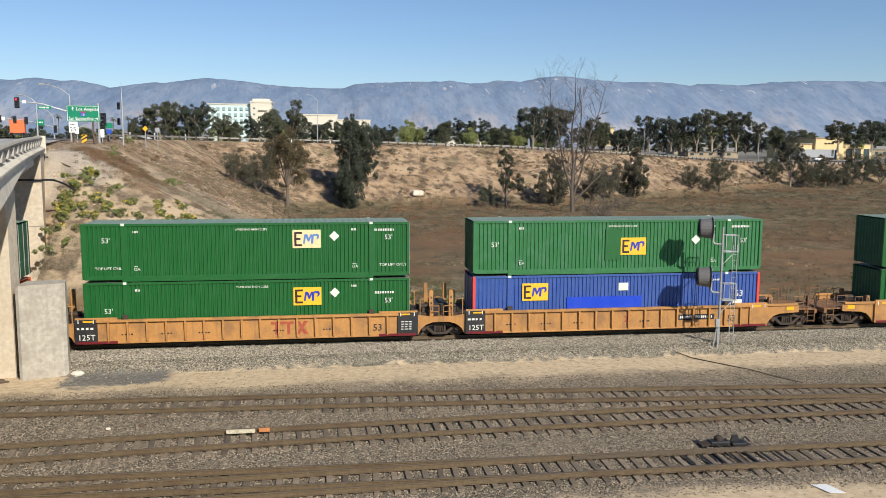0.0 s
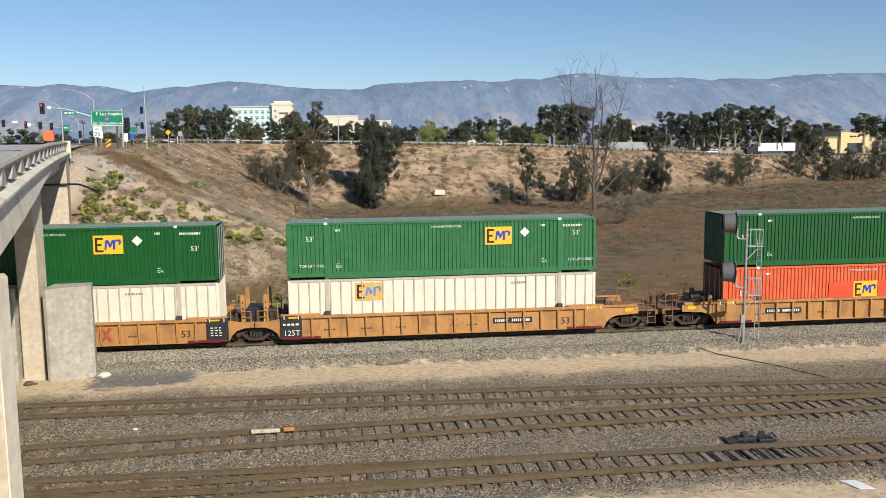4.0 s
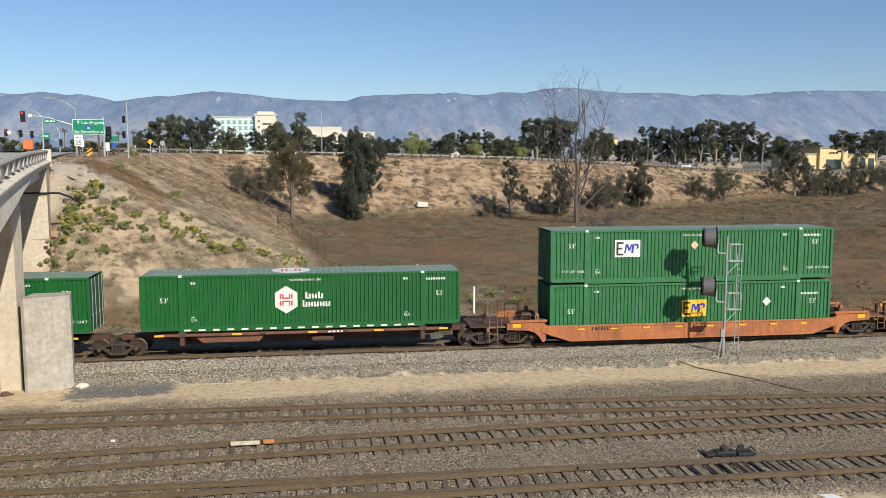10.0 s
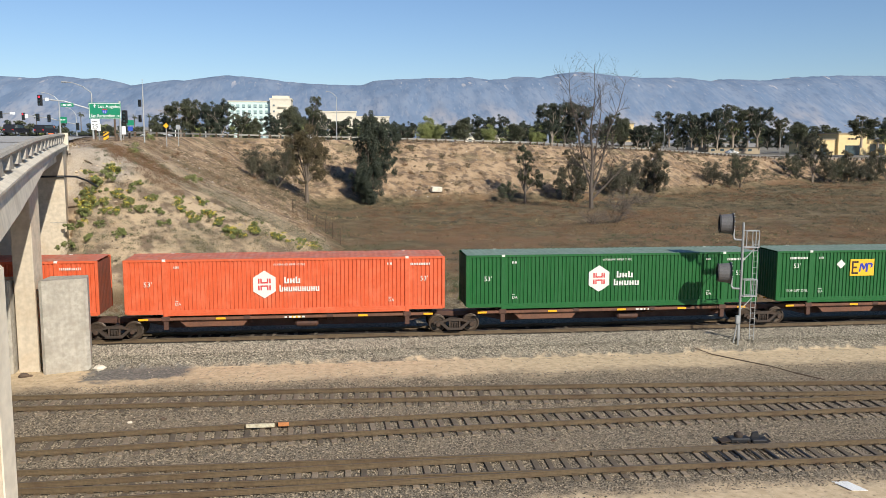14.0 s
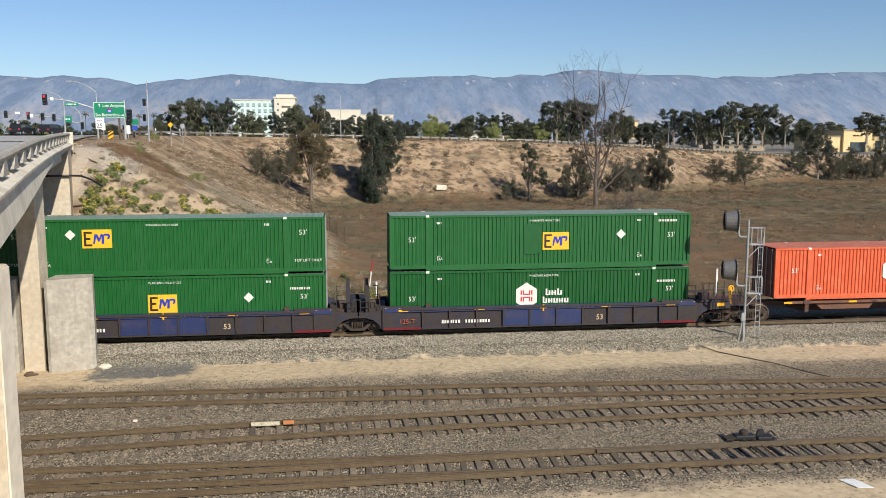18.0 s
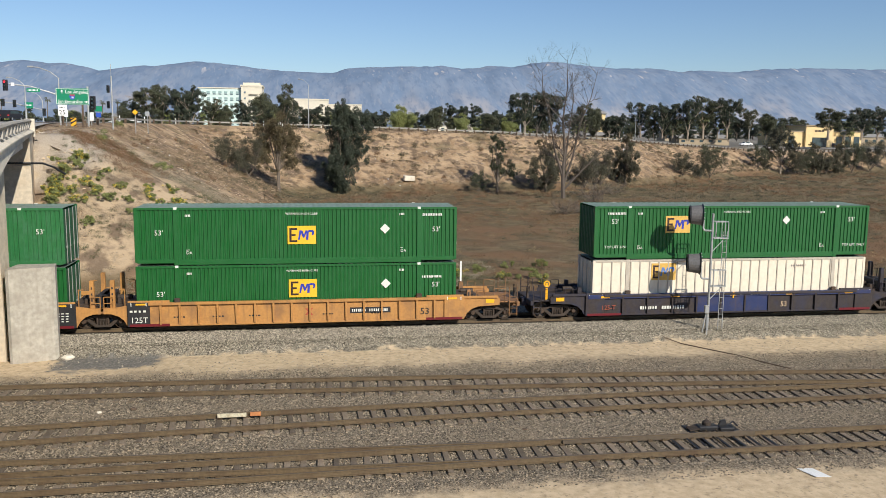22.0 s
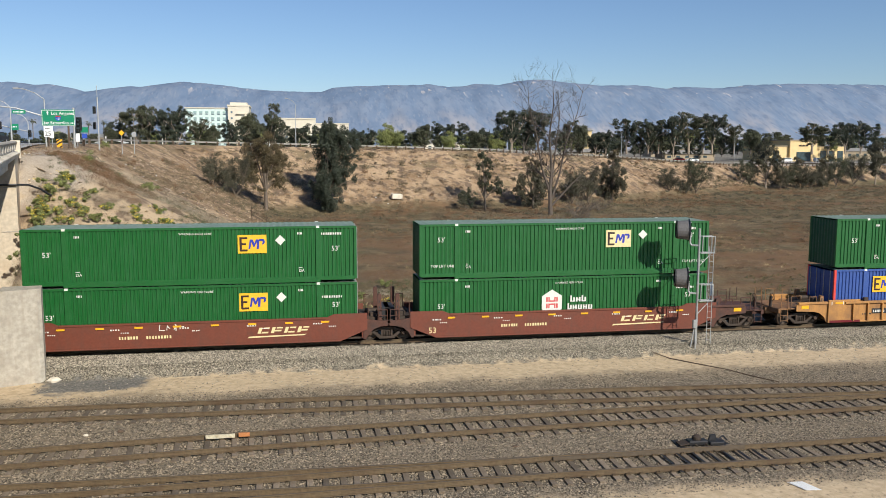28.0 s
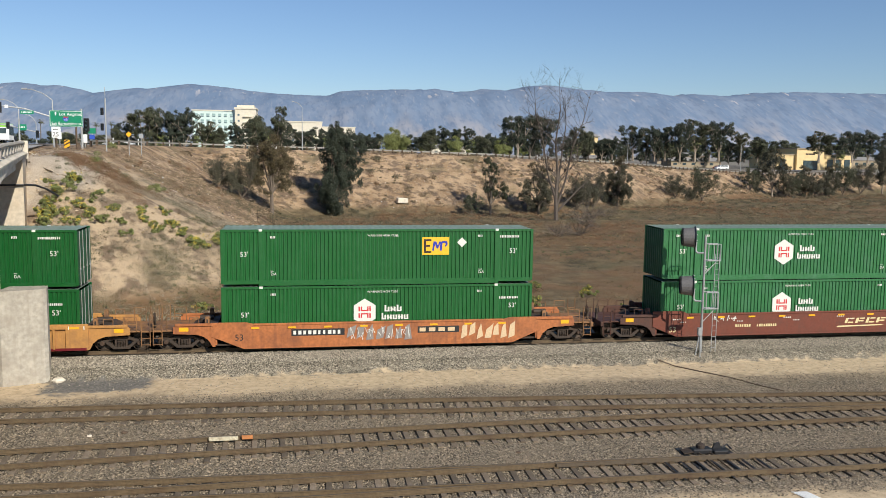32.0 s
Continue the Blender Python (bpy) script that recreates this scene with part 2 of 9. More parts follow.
    "leaf_brown": mat("thin_brown_green_foliage", (0.105, 0.082, 0.040), 0.75, grain=3, vary=0.3, island=0.5, bump=0.0),
    "leaf_green": mat("fresh_green_foliage", (0.185, 0.205, 0.066), 0.75, grain=3, vary=0.3, island=0.5, bump=0.0),
    "leaf_grey": mat("grey_green_brush", (0.125, 0.108, 0.062), 0.85, grain=0.6, vary=0.3, island=0.2, bump=0.0),
    "leaf_scrub": mat("dusty_olive_brush", (0.078, 0.074, 0.046), 0.8, grain=3, vary=0.3, island=0.25, bump=0.0),
    "window_mint": mat("pale_green_window_glass", (0.30, 0.42, 0.40), 0.2, grain=1, vary=0.1, bump=0.0),
    "window_dim": mat("blue_grey_window_glass", (0.11, 0.16, 0.19), 0.2, grain=1, vary=0.15, bump=0.0),
    # lighter copy of the rusty spine steel: sunlight on its outside painted in
    "spine_lit": mat("sunlit_rusty_spine_steel", (0.165, 0.070, 0.038), 0.65, grain=9, vary=0.2, stain=(0.07, 0.035, 0.025), stain_amount=0.6, streak=0.4),
    "yellow_grimy": mat("grimy_yellow_brown_steel", (0.25, 0.125, 0.050), 0.7, grain=9, vary=0.2, stain=(0.085, 0.055, 0.038), stain_scale=1.6, stain_amount=0.9, streak=0.6, bump=0.08),
    "leaf_weed": mat("olive_green_weeds", (0.095, 0.105, 0.045), 0.8, grain=3, vary=0.3, island=0.25, bump=0.0),
    "twig_grey": mat("grey_brown_twigs", (0.155, 0.125, 0.098), 0.9, grain=3, vary=0.3, island=0.5, bump=0.0),
    "bark_pale": mat("pale_gum_bark", (0.30, 0.245, 0.19), 0.9, grain=8, vary=0.25, bump=0.2, bump_scale=15),
    "dead_weed": mat("grey_dead_weeds", (0.275, 0.200, 0.128), 0.9, grain=0.8, vary=0.3, island=0.25, bump=0.0),
    "dry_grass": mat("dry_straw_grass", (0.37, 0.28, 0.15), 0.9, grain=0.6, vary=0.25, island=0.2, bump=0.0),
    "dry_brush": mat("dry_brown_brush", (0.170, 0.130, 0.077), 0.9, grain=0.5, vary=0.3, island=0.2, bump=0.0),
    "red_brush": mat("rust_brown_brush", (0.205, 0.118, 0.062), 0.9, grain=0.5, vary=0.3, island=0.2, bump=0.0),
    "flower": mat("yellow_flower_heads", (0.72, 0.56, 0.06), 0.7, grain=3, vary=0.2, island=0.3, bump=0.0),
    "hotel_white": mat("cream_stucco", (0.64, 0.585, 0.47), 0.8, grain=0.8, vary=0.05, bump=0.0),
    "hotel_mint": mat("pale_mint_panels", (0.56, 0.68, 0.64), 0.6, grain=0.8, vary=0.05, bump=0.0),
    "glass_dark": mat("dark_window_glass", (0.05, 0.075, 0.085), 0.12, grain=1, vary=0.2, bump=0.0),
    "stucco_yellow": mat("yellow_tan_stucco", (0.74, 0.56, 0.29), 0.85, grain=0.8, vary=0.06, bump=0.0),
    "stucco_tan": mat("tan_stucco", (0.34, 0.275, 0.19), 0.85, grain=0.8, vary=0.06, bump=0.0),
    "roof_grey": mat("grey_roofing", (0.26, 0.25, 0.23), 0.85, grain=2, vary=0.12, bump=0.0),
    "car_white": mat("white_car_paint", (0.78, 0.78, 0.77), 0.3, coat=0.5, bump=0.0),
    "car_black": mat("black_car_paint", (0.012, 0.012, 0.016), 0.5, coat=0.1, bump=0.0),
    "car_red": mat("red_car_paint", (0.45, 0.02, 0.02), 0.3, coat=0.5, bump=0.0),
    "car_silver": mat("silver_car_paint", (0.42, 0.43, 0.44), 0.35, 0.5, coat=0.5, bump=0.0),
    "truck_orange": mat("orange_truck_body", (0.72, 0.14, 0.035), 0.5, bump=0.0),
    "bus_green": mat("lime_green_bus_paint", (0.25, 0.55, 0.08), 0.35, coat=0.4, bump=0.0),
    "tyre": mat("black_tyre_rubber", (0.02, 0.02, 0.02), 0.8, bump=0.0),
    "paper": mat("crumpled_white_litter", (0.75, 0.75, 0.73), 0.8, bump=0.3),
    "plank_cream": mat("peeling_cream_board", (0.55, 0.50, 0.36), 0.8, grain=14, vary=0.2, stain=(0.25, 0.17, 0.1), stain_scale=5, stain_amount=0.7),
    "plank_orange": mat("peeling_orange_board", (0.50, 0.20, 0.07), 0.8, grain=14, vary=0.2),
}


def glow(name, color, strength):
    m = bpy.data.materials.new(name)
    m.use_nodes = True
    b = m.node_tree.nodes["Principled BSDF"]
    b.inputs["Base Color"].default_value = (*color, 1)
    b.inputs["Emission Color"].default_value = (*color, 1)
    b.inputs["Emission Strength"].default_value = strength
    return m


M["lamp_red"] = glow("lit_red_signal_lens", (0.9, 0.03, 0.05), 1.5)

# ---- mesh tools ----
class Solid:
    """Collects corners and faces of one part."""

    def __init__(self):
        self.v, self.f = [], []

    def add(self, verts, faces):
        k = len(self.v)
        self.v += [tuple(p) for p in verts]
        self.f += [tuple(i + k for i in q) for q in faces]
        return self

    def box(self, x0, x1, y0, y1, z0, z1, b=0.0):
        """A box, with its edges cut back by b."""
        if b <= 0:
            vs = [(x, y, z) for x in (x0, x1) for y in (y0, y1) for z in (z0, z1)]
            return self.add(vs, [(0, 1, 3, 2), (4, 6, 7, 5), (0, 4, 5, 1), (2, 3, 7, 6), (0, 2, 6, 4), (1, 5, 7, 3)])
        vs, idx = [], {}
        for i in (0, 1):
            for j in (0, 1):
                for k in (0, 1):
                    c = ((x0, x1)[i], (y0, y1)[j], (z0, z1)[k])
                    d = (b * (1 - 2 * i), b * (1 - 2 * j), b * (1 - 2 * k))
                    for a in range(3):
                        p = [c[m] + (0 if m == a else d[m]) for m in range(3)]
                        idx[i, j, k, a] = len(vs)
                        vs.append(p)
        fs = []
        q = ((0, 0), (1, 0), (1, 1), (0, 1))
        for a in range(3):
            for s in (0, 1):
                loop = []
                for u, w in q:
                    key = [u, w]
                    key.insert(a, s)
                    loop.append(idx[(*key, a)])
                fs.append(loop if (s == 1) != (a == 1) else loop[::-1])
        for a in range(3):
            o = [m for m in range(3) if m != a]
            for u in (0, 1):
                for w in (0, 1):
                    key0, key1 = [u, w], [u, w]
                    key0.insert(a, 0), key1.insert(a, 1)
                    loop = [idx[(*key0, o[0])], idx[(*key1, o[0])], idx[(*key1, o[1])], idx[(*key0, o[1])]]
                    fs.append(loop if (u != w) != (a == 1) else loop[::-1])
        for i in (0, 1):
            for j in (0, 1):
                for k in (0, 1):
                    loop = [idx[i, j, k, a] for a in range(3)]
                    fs.append(loop if (i + j + k) % 2 else loop[::-1])
        return self.add(vs, fs)

    def prism(self, outline, lo, hi, axis="y"):
        """An outline pushed along an axis. The outline's pairs are the other two axes, in order."""
        n = len(outline)

        def at(p, d):
            q = list(p)
            q.insert("xyz".index(axis), d)
            return q
        vs = [at(p, lo) for p in outline] + [at(p, hi) for p in outline]
        fs = [tuple(range(n)), tuple(range(2 * n - 1, n - 1, -1))]
        fs += [(i, i + n, (i + 1) % n + n, (i + 1) % n) for i in range(n)]
        return self.add(vs, fs)

    def rod(self, p, q, r, n=8, r1=None, caps=True):
        """A round rod from p to q, tapered to r1."""
        p, q = Vector(p), Vector(q)
        way = (q - p).normalized()
        s = way.orthogonal().normalized()
        t = way.cross(s)
        r1 = r if r1 is None else r1
        vs = []
        for c, rr in ((p, r), (q, r1)):
            vs += [c + (s * math.cos(a) + t * math.sin(a)) * rr for a in (2 * math.pi * i / n for i in range(n))]
        fs = [(i, (i + 1) % n, (i + 1) % n + n, i + n) for i in range(n)]
        if caps:
            fs += [tuple(range(n - 1, -1, -1)), tuple(range(n, 2 * n))]
        return self.add(vs, fs)

    def path(self, points, r, n=6):
        for a, b in zip(points, points[1:]):
            self.rod(a, b, r, n)
        return self

    def lathe(self, profile, n=20, axis="y", at=(0, 0, 0)):
        """A profile of (radius, along) turned round an axis."""
        vs, k = [], len(profile)
        for i in range(n):
            a = 2 * math.pi * i / n
            for r, d in profile:
                c, s = r * math.cos(a), r * math.sin(a)
                p = {"y": (c, d, s), "z": (c, s, d), "x": (d, c, s)}[axis]
                vs.append((p[0] + at[0], p[1] + at[1], p[2] + at[2]))
        fs = [(i * k + j, i * k + j + 1, ((i + 1) % n) * k + j + 1, ((i + 1) % n) * k + j) for i in range(n) for j in range(k - 1)]
        return self.add(vs, fs)

    def mesh(self, name, material):
        me = bpy.data.meshes.new(name)
        me.from_pydata(self.v, [], self.f)
        me.materials.append(material)
        bm = bmesh.new()
        bm.from_mesh(me)
        bmesh.ops.recalc_face_normals(bm, faces=bm.faces)
        bm.to_mesh(me)
        bm.free()
        return me


SHARED = {}


def part(name, solid, material, parent, label="", at=(0, 0, 0), key=None):
    """One mesh object under a thing or a part; pieces with the same key share a mesh. solid may be a function that makes it."""
    if key is None or (key, material) not in SHARED:
        s = solid() if callable(solid) else solid
        me = s.mesh(name, M[material])
        if key is not None:
            SHARED[key, material] = me
    else:
        me = SHARED[key, material]
    ob = new(name, me)
    ob.parent = parent
    ob.location = at
    return tagged(ob, label)


def thing(name, m, label, category, group="", kind=""):
    ob = new(name)
    ob.matrix_world = m
    ob.empty_display_size = 0.3
    return tagged(ob, label, category, group, kind)


def single(name, solid, material, label, category="", group="", kind="", m=None):
    ob = new(name, solid.mesh(name, M[material]))
    if m is not None:
        ob.matrix_world = m
    return tagged(ob, label, category, group, kind)


FONT_MESH = {}


def letters(text, size, material, parent, at, name="lettering", stretch=1.0, yaw=0.0, label=""):
    """Raised lettering that faces -y, its lower left corner at the place given."""
    key = (text, size, material)
    if key not in FONT_MESH:
        cu = bpy.data.curves.new("text", "FONT")
        cu.body, cu.size, cu.extrude, cu.resolution_u = text, size, 0.004, 2
        tmp = bpy.data.objects.new("text", cu)
        me = bpy.data.meshes.new_from_object(tmp)
        bpy.data.objects.remove(tmp)
        bpy.data.curves.remove(cu)
        me.transform(Matrix.Rotation(radians(90), 4, "X"))
        me.materials.clear()
        me.materials.append(M[material])
        FONT_MESH[key] = me
    ob = new(name, FONT_MESH[key])
    ob.parent = parent
    ob.matrix_local = pose(*at, 0, 0, yaw) @ Matrix.Diagonal((stretch, 1, 1, 1))
    return tagged(ob, label)


def bars(parent, material, x, z, w, h, y, n=4, seed=0, name="stencil"):
    """Writing that cannot be read: a row of short bars."""
    rnd = random.Random(seed)
    s, left = Solid(), 0.0
    step = w / n
    for i in range(n):
        ww = step * rnd.uniform(0.45, 0.75)
        s.box(x + left, x + left + ww, y - 0.006, y, z, z + h)
        left += step
    return tagged(part(name, s, material, parent), kind="stuff")

# ---- the train ----
BOX_L, BOX_W, BOX_H = 16.15, 2.59, 2.90
TRACK_Y = 44.40


def corrugated(x0, x1, z0, z1, y, out, pitch=0.205, depth=0.048):
    """A pressed steel sheet with upright grooves; out is the side to which it faces (-1 or 1)."""
    s = Solid()
    n = max(1, round((x1 - x0) / pitch))
    p = (x1 - x0) / n
    prof = []
    for i in range(n):
        a = x0 + i * p
        prof += [(a, 0.0), (a + p * 0.46, 0.0), (a + p * 0.62, depth), (a + p * 0.86, depth)]
    prof.append((x1, 0.0))
    vs = [(a, y - out * d, z) for a, d in prof for z in (z0, z1)]
    fs = [(2 * i, 2 * i + 2, 2 * i + 3, 2 * i + 1) for i in range(len(prof) - 1)]
    return s.add(vs, fs)


def posted(x0, x1, z0, z1, y, out):
    """A flat sheet wall (its posts are parts of their own)."""
    return Solid().box(x0, x1, min(y, y - out * 0.03), max(y, y - out * 0.03), z0, z1)


def container(color, label, marks=(), style="corrugated", post="", roof="roof", ends="ends", corner="", marks_seed=0, turned=False):
    """A 53 foot box; its origin is at the middle of its underside. marks: functions that draw on the near side."""
    ob = thing("shipping_container", pose(0, 0, 0), label, "container", "containers on the train")
    hx, hy = BOX_L / 2, BOX_W / 2
    corner, post = corner or color, post or color
    p40 = 6.10

    for out, nm in ((-1, "near"), (1, "far")):
        y = out * (hy - 0.03)
        if style == "corrugated":
            for a, b, w in ((-hx + 0.14, -p40 - 0.11, "a"), (-p40 + 0.11, p40 - 0.11, "b"), (p40 + 0.11, hx - 0.14, "c")):
                part("side_panel", lambda: corrugated(a, b, 0.30, BOX_H - 0.13, y, out), color, ob, key=("corr", nm, w))
        else:
            part("side_panel", lambda: posted(-hx + 0.14, hx - 0.14, 0.20, BOX_H - 0.12, y, out), color, ob, key=("flat", nm))
            n = 30
            for i in range(1, n):
                x = -hx + BOX_L * i / n
                part("wall_post", lambda: Solid().box(-0.035, 0.035, -0.022, 0.022, 0.16, BOX_H - 0.10, 0.008), post, ob,
                     at=(x, out * (hy - 0.014), 0), key=("wallpost",))
        part("top_rail", lambda: Solid().box(-hx + 0.1, hx - 0.1, -0.05, 0.05, BOX_H - 0.13, BOX_H - 0.01, 0.01), post, ob,
             at=(0, out * (hy - 0.05), 0), key=("toprail",))
        part("bottom_rail", lambda: Solid().box(-p40 - 0.1, p40 + 0.1, -0.05, 0.04, 0.02, 0.19, 0.01).box(-hx + 0.1, hx - 0.1, -0.04, 0.02, 0.11, 0.31, 0.01),
             color if style == "corrugated" else post, ob, at=(0, out * (hy - 0.05), 0), key=("botrail",))
        for sx in (-1, 1):
            part("intermediate_post", lambda: Solid().box(-0.11, 0.11, -0.04, 0.04, 0.0, BOX_H - 0.02, 0.012), post, ob,
                 at=(sx * p40, out * (hy - 0.036), 0), key=("post40",))
            part("corner_post", lambda: Solid().box(-0.075, 0.075, -0.06, 0.06, 0.15, BOX_H - 0.02, 0.015), corner, ob,
                 at=(sx * (hx - 0.075), out * (hy - 0.06), 0), key=("cpost",))
            for z in (0.03, BOX_H - 0.11):
                part("lifting_casting", lambda: Solid().box(-0.09, 0.09, -0.05, 0.05, 0.0, 0.12, 0.012), "mark_white" if z > 1 and color != "white" else post,
                     ob, at=(sx * p40, out * (hy - 0.038), z), key=("cast",))
    part("roof", lambda: roof_sheet(hx, hy), roof, ob, key=("roofsheet",))
    part("floor", lambda: Solid().box(-hx + 0.05, hx - 0.05, -hy + 0.1, hy - 0.1, 0.16, 0.22), "black", ob, key=("boxfloor",))
    part("front_end", lambda: end_wall(hx, hy), ends, ob, key=("frontend",)).rotation_euler = (0, 0, math.pi if turned else 0)
    for sy in (-1, 1):
        door = part("door", lambda: Solid().box(-hx - 0.0, -hx + 0.05, 0.02, hy - 0.10, 0.14, BOX_H - 0.12, 0.01) if sy > 0
                    else Solid().box(-hx - 0.0, -hx + 0.05, -hy + 0.10, -0.02, 0.14, BOX_H - 0.12, 0.01), ends, ob, key=("door", sy))
        door.rotation_euler = (0, 0, math.pi if turned else 0)
        for k in (0.35, 0.95):
            part("lock_rod", lambda: Solid().rod((0, 0, 0.10), (0, 0, BOX_H - 0.08), 0.022, 6).box(-0.03, 0.02, -0.05, 0.05, 0.9, 1.0),
                 "galv", door, at=(-hx - 0.03, sy * k, 0), key=("lockrod",))
    for k, fn in enumerate(marks):
        fn(ob, -hy + 0.012, marks_seed + k)
    return ob


def roof_sheet(hx, hy):
    """Roof sheet with shallow cross ridges."""
    s, n = Solid(), 52
    vs, fs = [], []
    for i in range(n * 2 + 1):
        x = -hx + 0.06 + (BOX_L - 0.12) * i / (2 * n)
        z = BOX_H + (0.0 if i % 2 else -0.022)
        vs += [(x, -hy + 0.02, z), (x, hy - 0.02, z)]
    fs = [(2 * i, 2 * i + 2, 2 * i + 3, 2 * i + 1) for i in range(n * 2)]
    return s.add(vs, fs)


def end_wall(hx, hy):
    """The closed end, with upright grooves."""
    s, vs = Solid(), []
    n = 9
    for i in range(n * 4 + 1):
        y = -hy + 0.1 + (2 * hy - 0.2) * i / (n * 4)
        d = (0.0, 0.0, 0.04, 0.04)[i % 4]
        vs += [(hx - 0.02 - d, y, 0.15), (hx - 0.02 - d, y, BOX_H - 0.1)]
    return s.add(vs, [(2 * i, 2 * i + 2, 2 * i + 3, 2 * i + 1) for i in range(n * 4)])


# marks on a container: x runs from the left end, z from the underside
def mk_text(text, x, z, size, material="mark_white"):
    return lambda ob, y, k: letters(text, size, material, ob, (x - BOX_L / 2, y - 0.003, z))


def mk_bars(x, z, w, h, material="mark_white", n=5):
    return lambda ob, y, k: bars(ob, material, x - BOX_L / 2, z, w, h * 0.8, y, n, k)


def mk_patch(x, z, w, h, material, name="paint_patch"):
    return lambda ob, y, k: part(name, Solid().box(x - BOX_L / 2, x - BOX_L / 2 + w, y - 0.004, y, z, z + h), material, ob)


def mk_strip(x0, x1, z, n):
    """White reflective dashes along the bottom rail."""
    def draw(ob, y, k):
        s, step = Solid(), (x1 - x0) / n
        for i in range(n):
            s.box(x0 - BOX_L / 2 + i * step, x0 - BOX_L / 2 + (i + 0.48) * step, y - 0.018, y - 0.006, z, z + 0.085)
        tagged(part("reflective_dashes", s, "mark_white", ob), kind="stuff")
    return draw


def mk_roof_disc(x, r=1.0):
    """A round white board with red bars, painted on the roof."""
    def draw(ob, y, k):
        s = Solid().lathe([(0.0, 0.012), (r, 0.012), (r, 0.0), (0.0, 0.0)], 28, "z", (x - BOX_L / 2, 0.0, BOX_H + 0.002))
        disc = part("roof_emblem", s, "mark_white", ob, "round white roof emblem with red bars")
        b = Solid()
        for q in (-0.5, -0.28, 0.18, 0.4):
            b.box(x - BOX_L / 2 + q, x - BOX_L / 2 + q + 0.1, -0.42, 0.42, BOX_H + 0.012, BOX_H + 0.018)
        part("red_bars", b, "mark_red", disc)
    return draw


def mk_diamond(x, z, r=0.26, material="mark_white"):
    x -= BOX_L / 2
    return lambda ob, y, k: part("diamond_placard", Solid().prism([(x - r, z), (x, z - r), (x + r, z), (x, z + r)], y - 0.006, y), material, ob)


def mk_logo(x, z, ground="mark_yellow", ink="mark_blue", w=1.42, h=0.93):
    """A yellow board with a dark stack of bars and blue slanted strokes; its lower left corner is given."""
    x -= BOX_L / 2

    def draw(ob, y, k):
        board = part("logo_board", Solid().box(x, x + w, y - 0.008, y, z, z + h), ground, ob)
        yy = y - 0.012
        s = Solid()
        s.box(x + 0.09, x + 0.20, yy, yy + 0.008, z + 0.12, z + 0.82)
        for zz, ww in ((0.10, 0.36), (0.42, 0.28), (0.72, 0.36)):
            s.box(x + 0.12, x + 0.12 + ww, yy - 0.001, yy + 0.007, z + zz, z + zz + 0.10)
        part("dark_emblem", s, "mark_dark", board)
        s = Solid()
        s.prism([(x + 0.52, z + 0.22), (x + 0.61, z + 0.22), (x + 0.70, z + 0.70), (x + 0.60, z + 0.70)], yy - 0.001, yy + 0.007)
        s.prism([(x + 0.62, z + 0.70), (x + 0.74, z + 0.70), (x + 0.86, z + 0.40), (x + 0.78, z + 0.30)], yy - 0.002, yy + 0.006)
        s.prism([(x + 0.76, z + 0.34), (x + 0.84, z + 0.34), (x + 1.00, z + 0.70), (x + 0.90, z + 0.70)], yy - 0.003, yy + 0.005)
        s.prism([(x + 0.92, z + 0.22), (x + 1.04, z + 0.22), (x + 1.07, z + 0.68), (x + 0.95, z + 0.68)], yy - 0.0015, yy + 0.0065)
        s.prism([(x + 1.05, z + 0.72), (x + 1.05, z + 0.62), (x + 1.20, z + 0.62), (x + 1.24, z + 0.56), (x + 1.20, z + 0.48), (x + 1.22, z + 0.42),
                 (x + 1.32, z + 0.50), (x + 1.34, z + 0.62), (x + 1.28, z + 0.72)], yy, yy + 0.008)
        part("blue_emblem", s, ink, board)
    return draw


def mk_hex(x, z, r=0.70, ink="mark_red", half=False):
    """A white six-sided board with red bars, its middle given; half: the lower part stands below the edge of the car."""
    x -= BOX_L / 2

    def draw(ob, y, k):
        pts = [(x + r * 0.93 * math.cos(radians(a)), z + r * math.sin(radians(a)) * 1.02) for a in range(30, 390, 60)]
        board = part("hexagon_board", Solid().prism(pts, y - 0.008, y), "mark_white", ob)
        s, yy = Solid(), y - 0.012
        for a, b in ((-0.32, -0.24), (-0.20, -0.13), (0.13, 0.20), (0.24, 0.32)):
            s.box(x + a, x + b, yy, yy + 0.008, z - 0.30, z - 0.05)
            s.box(x + a, x + b, yy, yy + 0.008, z + 0.05, z + 0.30)
        s.box(x - 0.20, x + 0.20, yy + 0.001, yy + 0.009, z - 0.12, z - 0.05)
        s.box(x - 0.20, x + 0.20, yy + 0.001, yy + 0.009, z + 0.05, z + 0.12)
        part("red_emblem", s, ink, board)
    return draw


def mk_name(x, z, rows, material="mark_white", h=0.34):
    """The owner's name beside the board: plain bars in its rows. rows: (shift, width, strokes), from the top."""
    x -= BOX_L / 2

    def draw(ob, y, k):
        s, rnd = Solid(), random.Random(5)
        for i, (dx, w, n) in enumerate(rows):
            zz, step = z - i * (h + 0.08), w / n
            for j in range(n):
                a = x + dx + j * step
                hh = h if j in (0, n - 1) and i == 0 else h * (1.0 if j == 0 else 0.72)
                s.box(a, a + step * 0.30, y - 0.008, y, zz, zz + hh)
                s.box(a + step * 0.52, a + step * 0.82, y - 0.008, y, zz, zz + h * 0.72)
                s.box(a + step * 0.28, a + step * 0.54, y - 0.0075, y, zz + (h * 0.26 if j % 2 else 0.0), zz + (h * 0.26 if j % 2 else 0.0) + h * 0.16)
        tagged(part("name_lettering", s, material, ob), kind="stuff")
    return draw


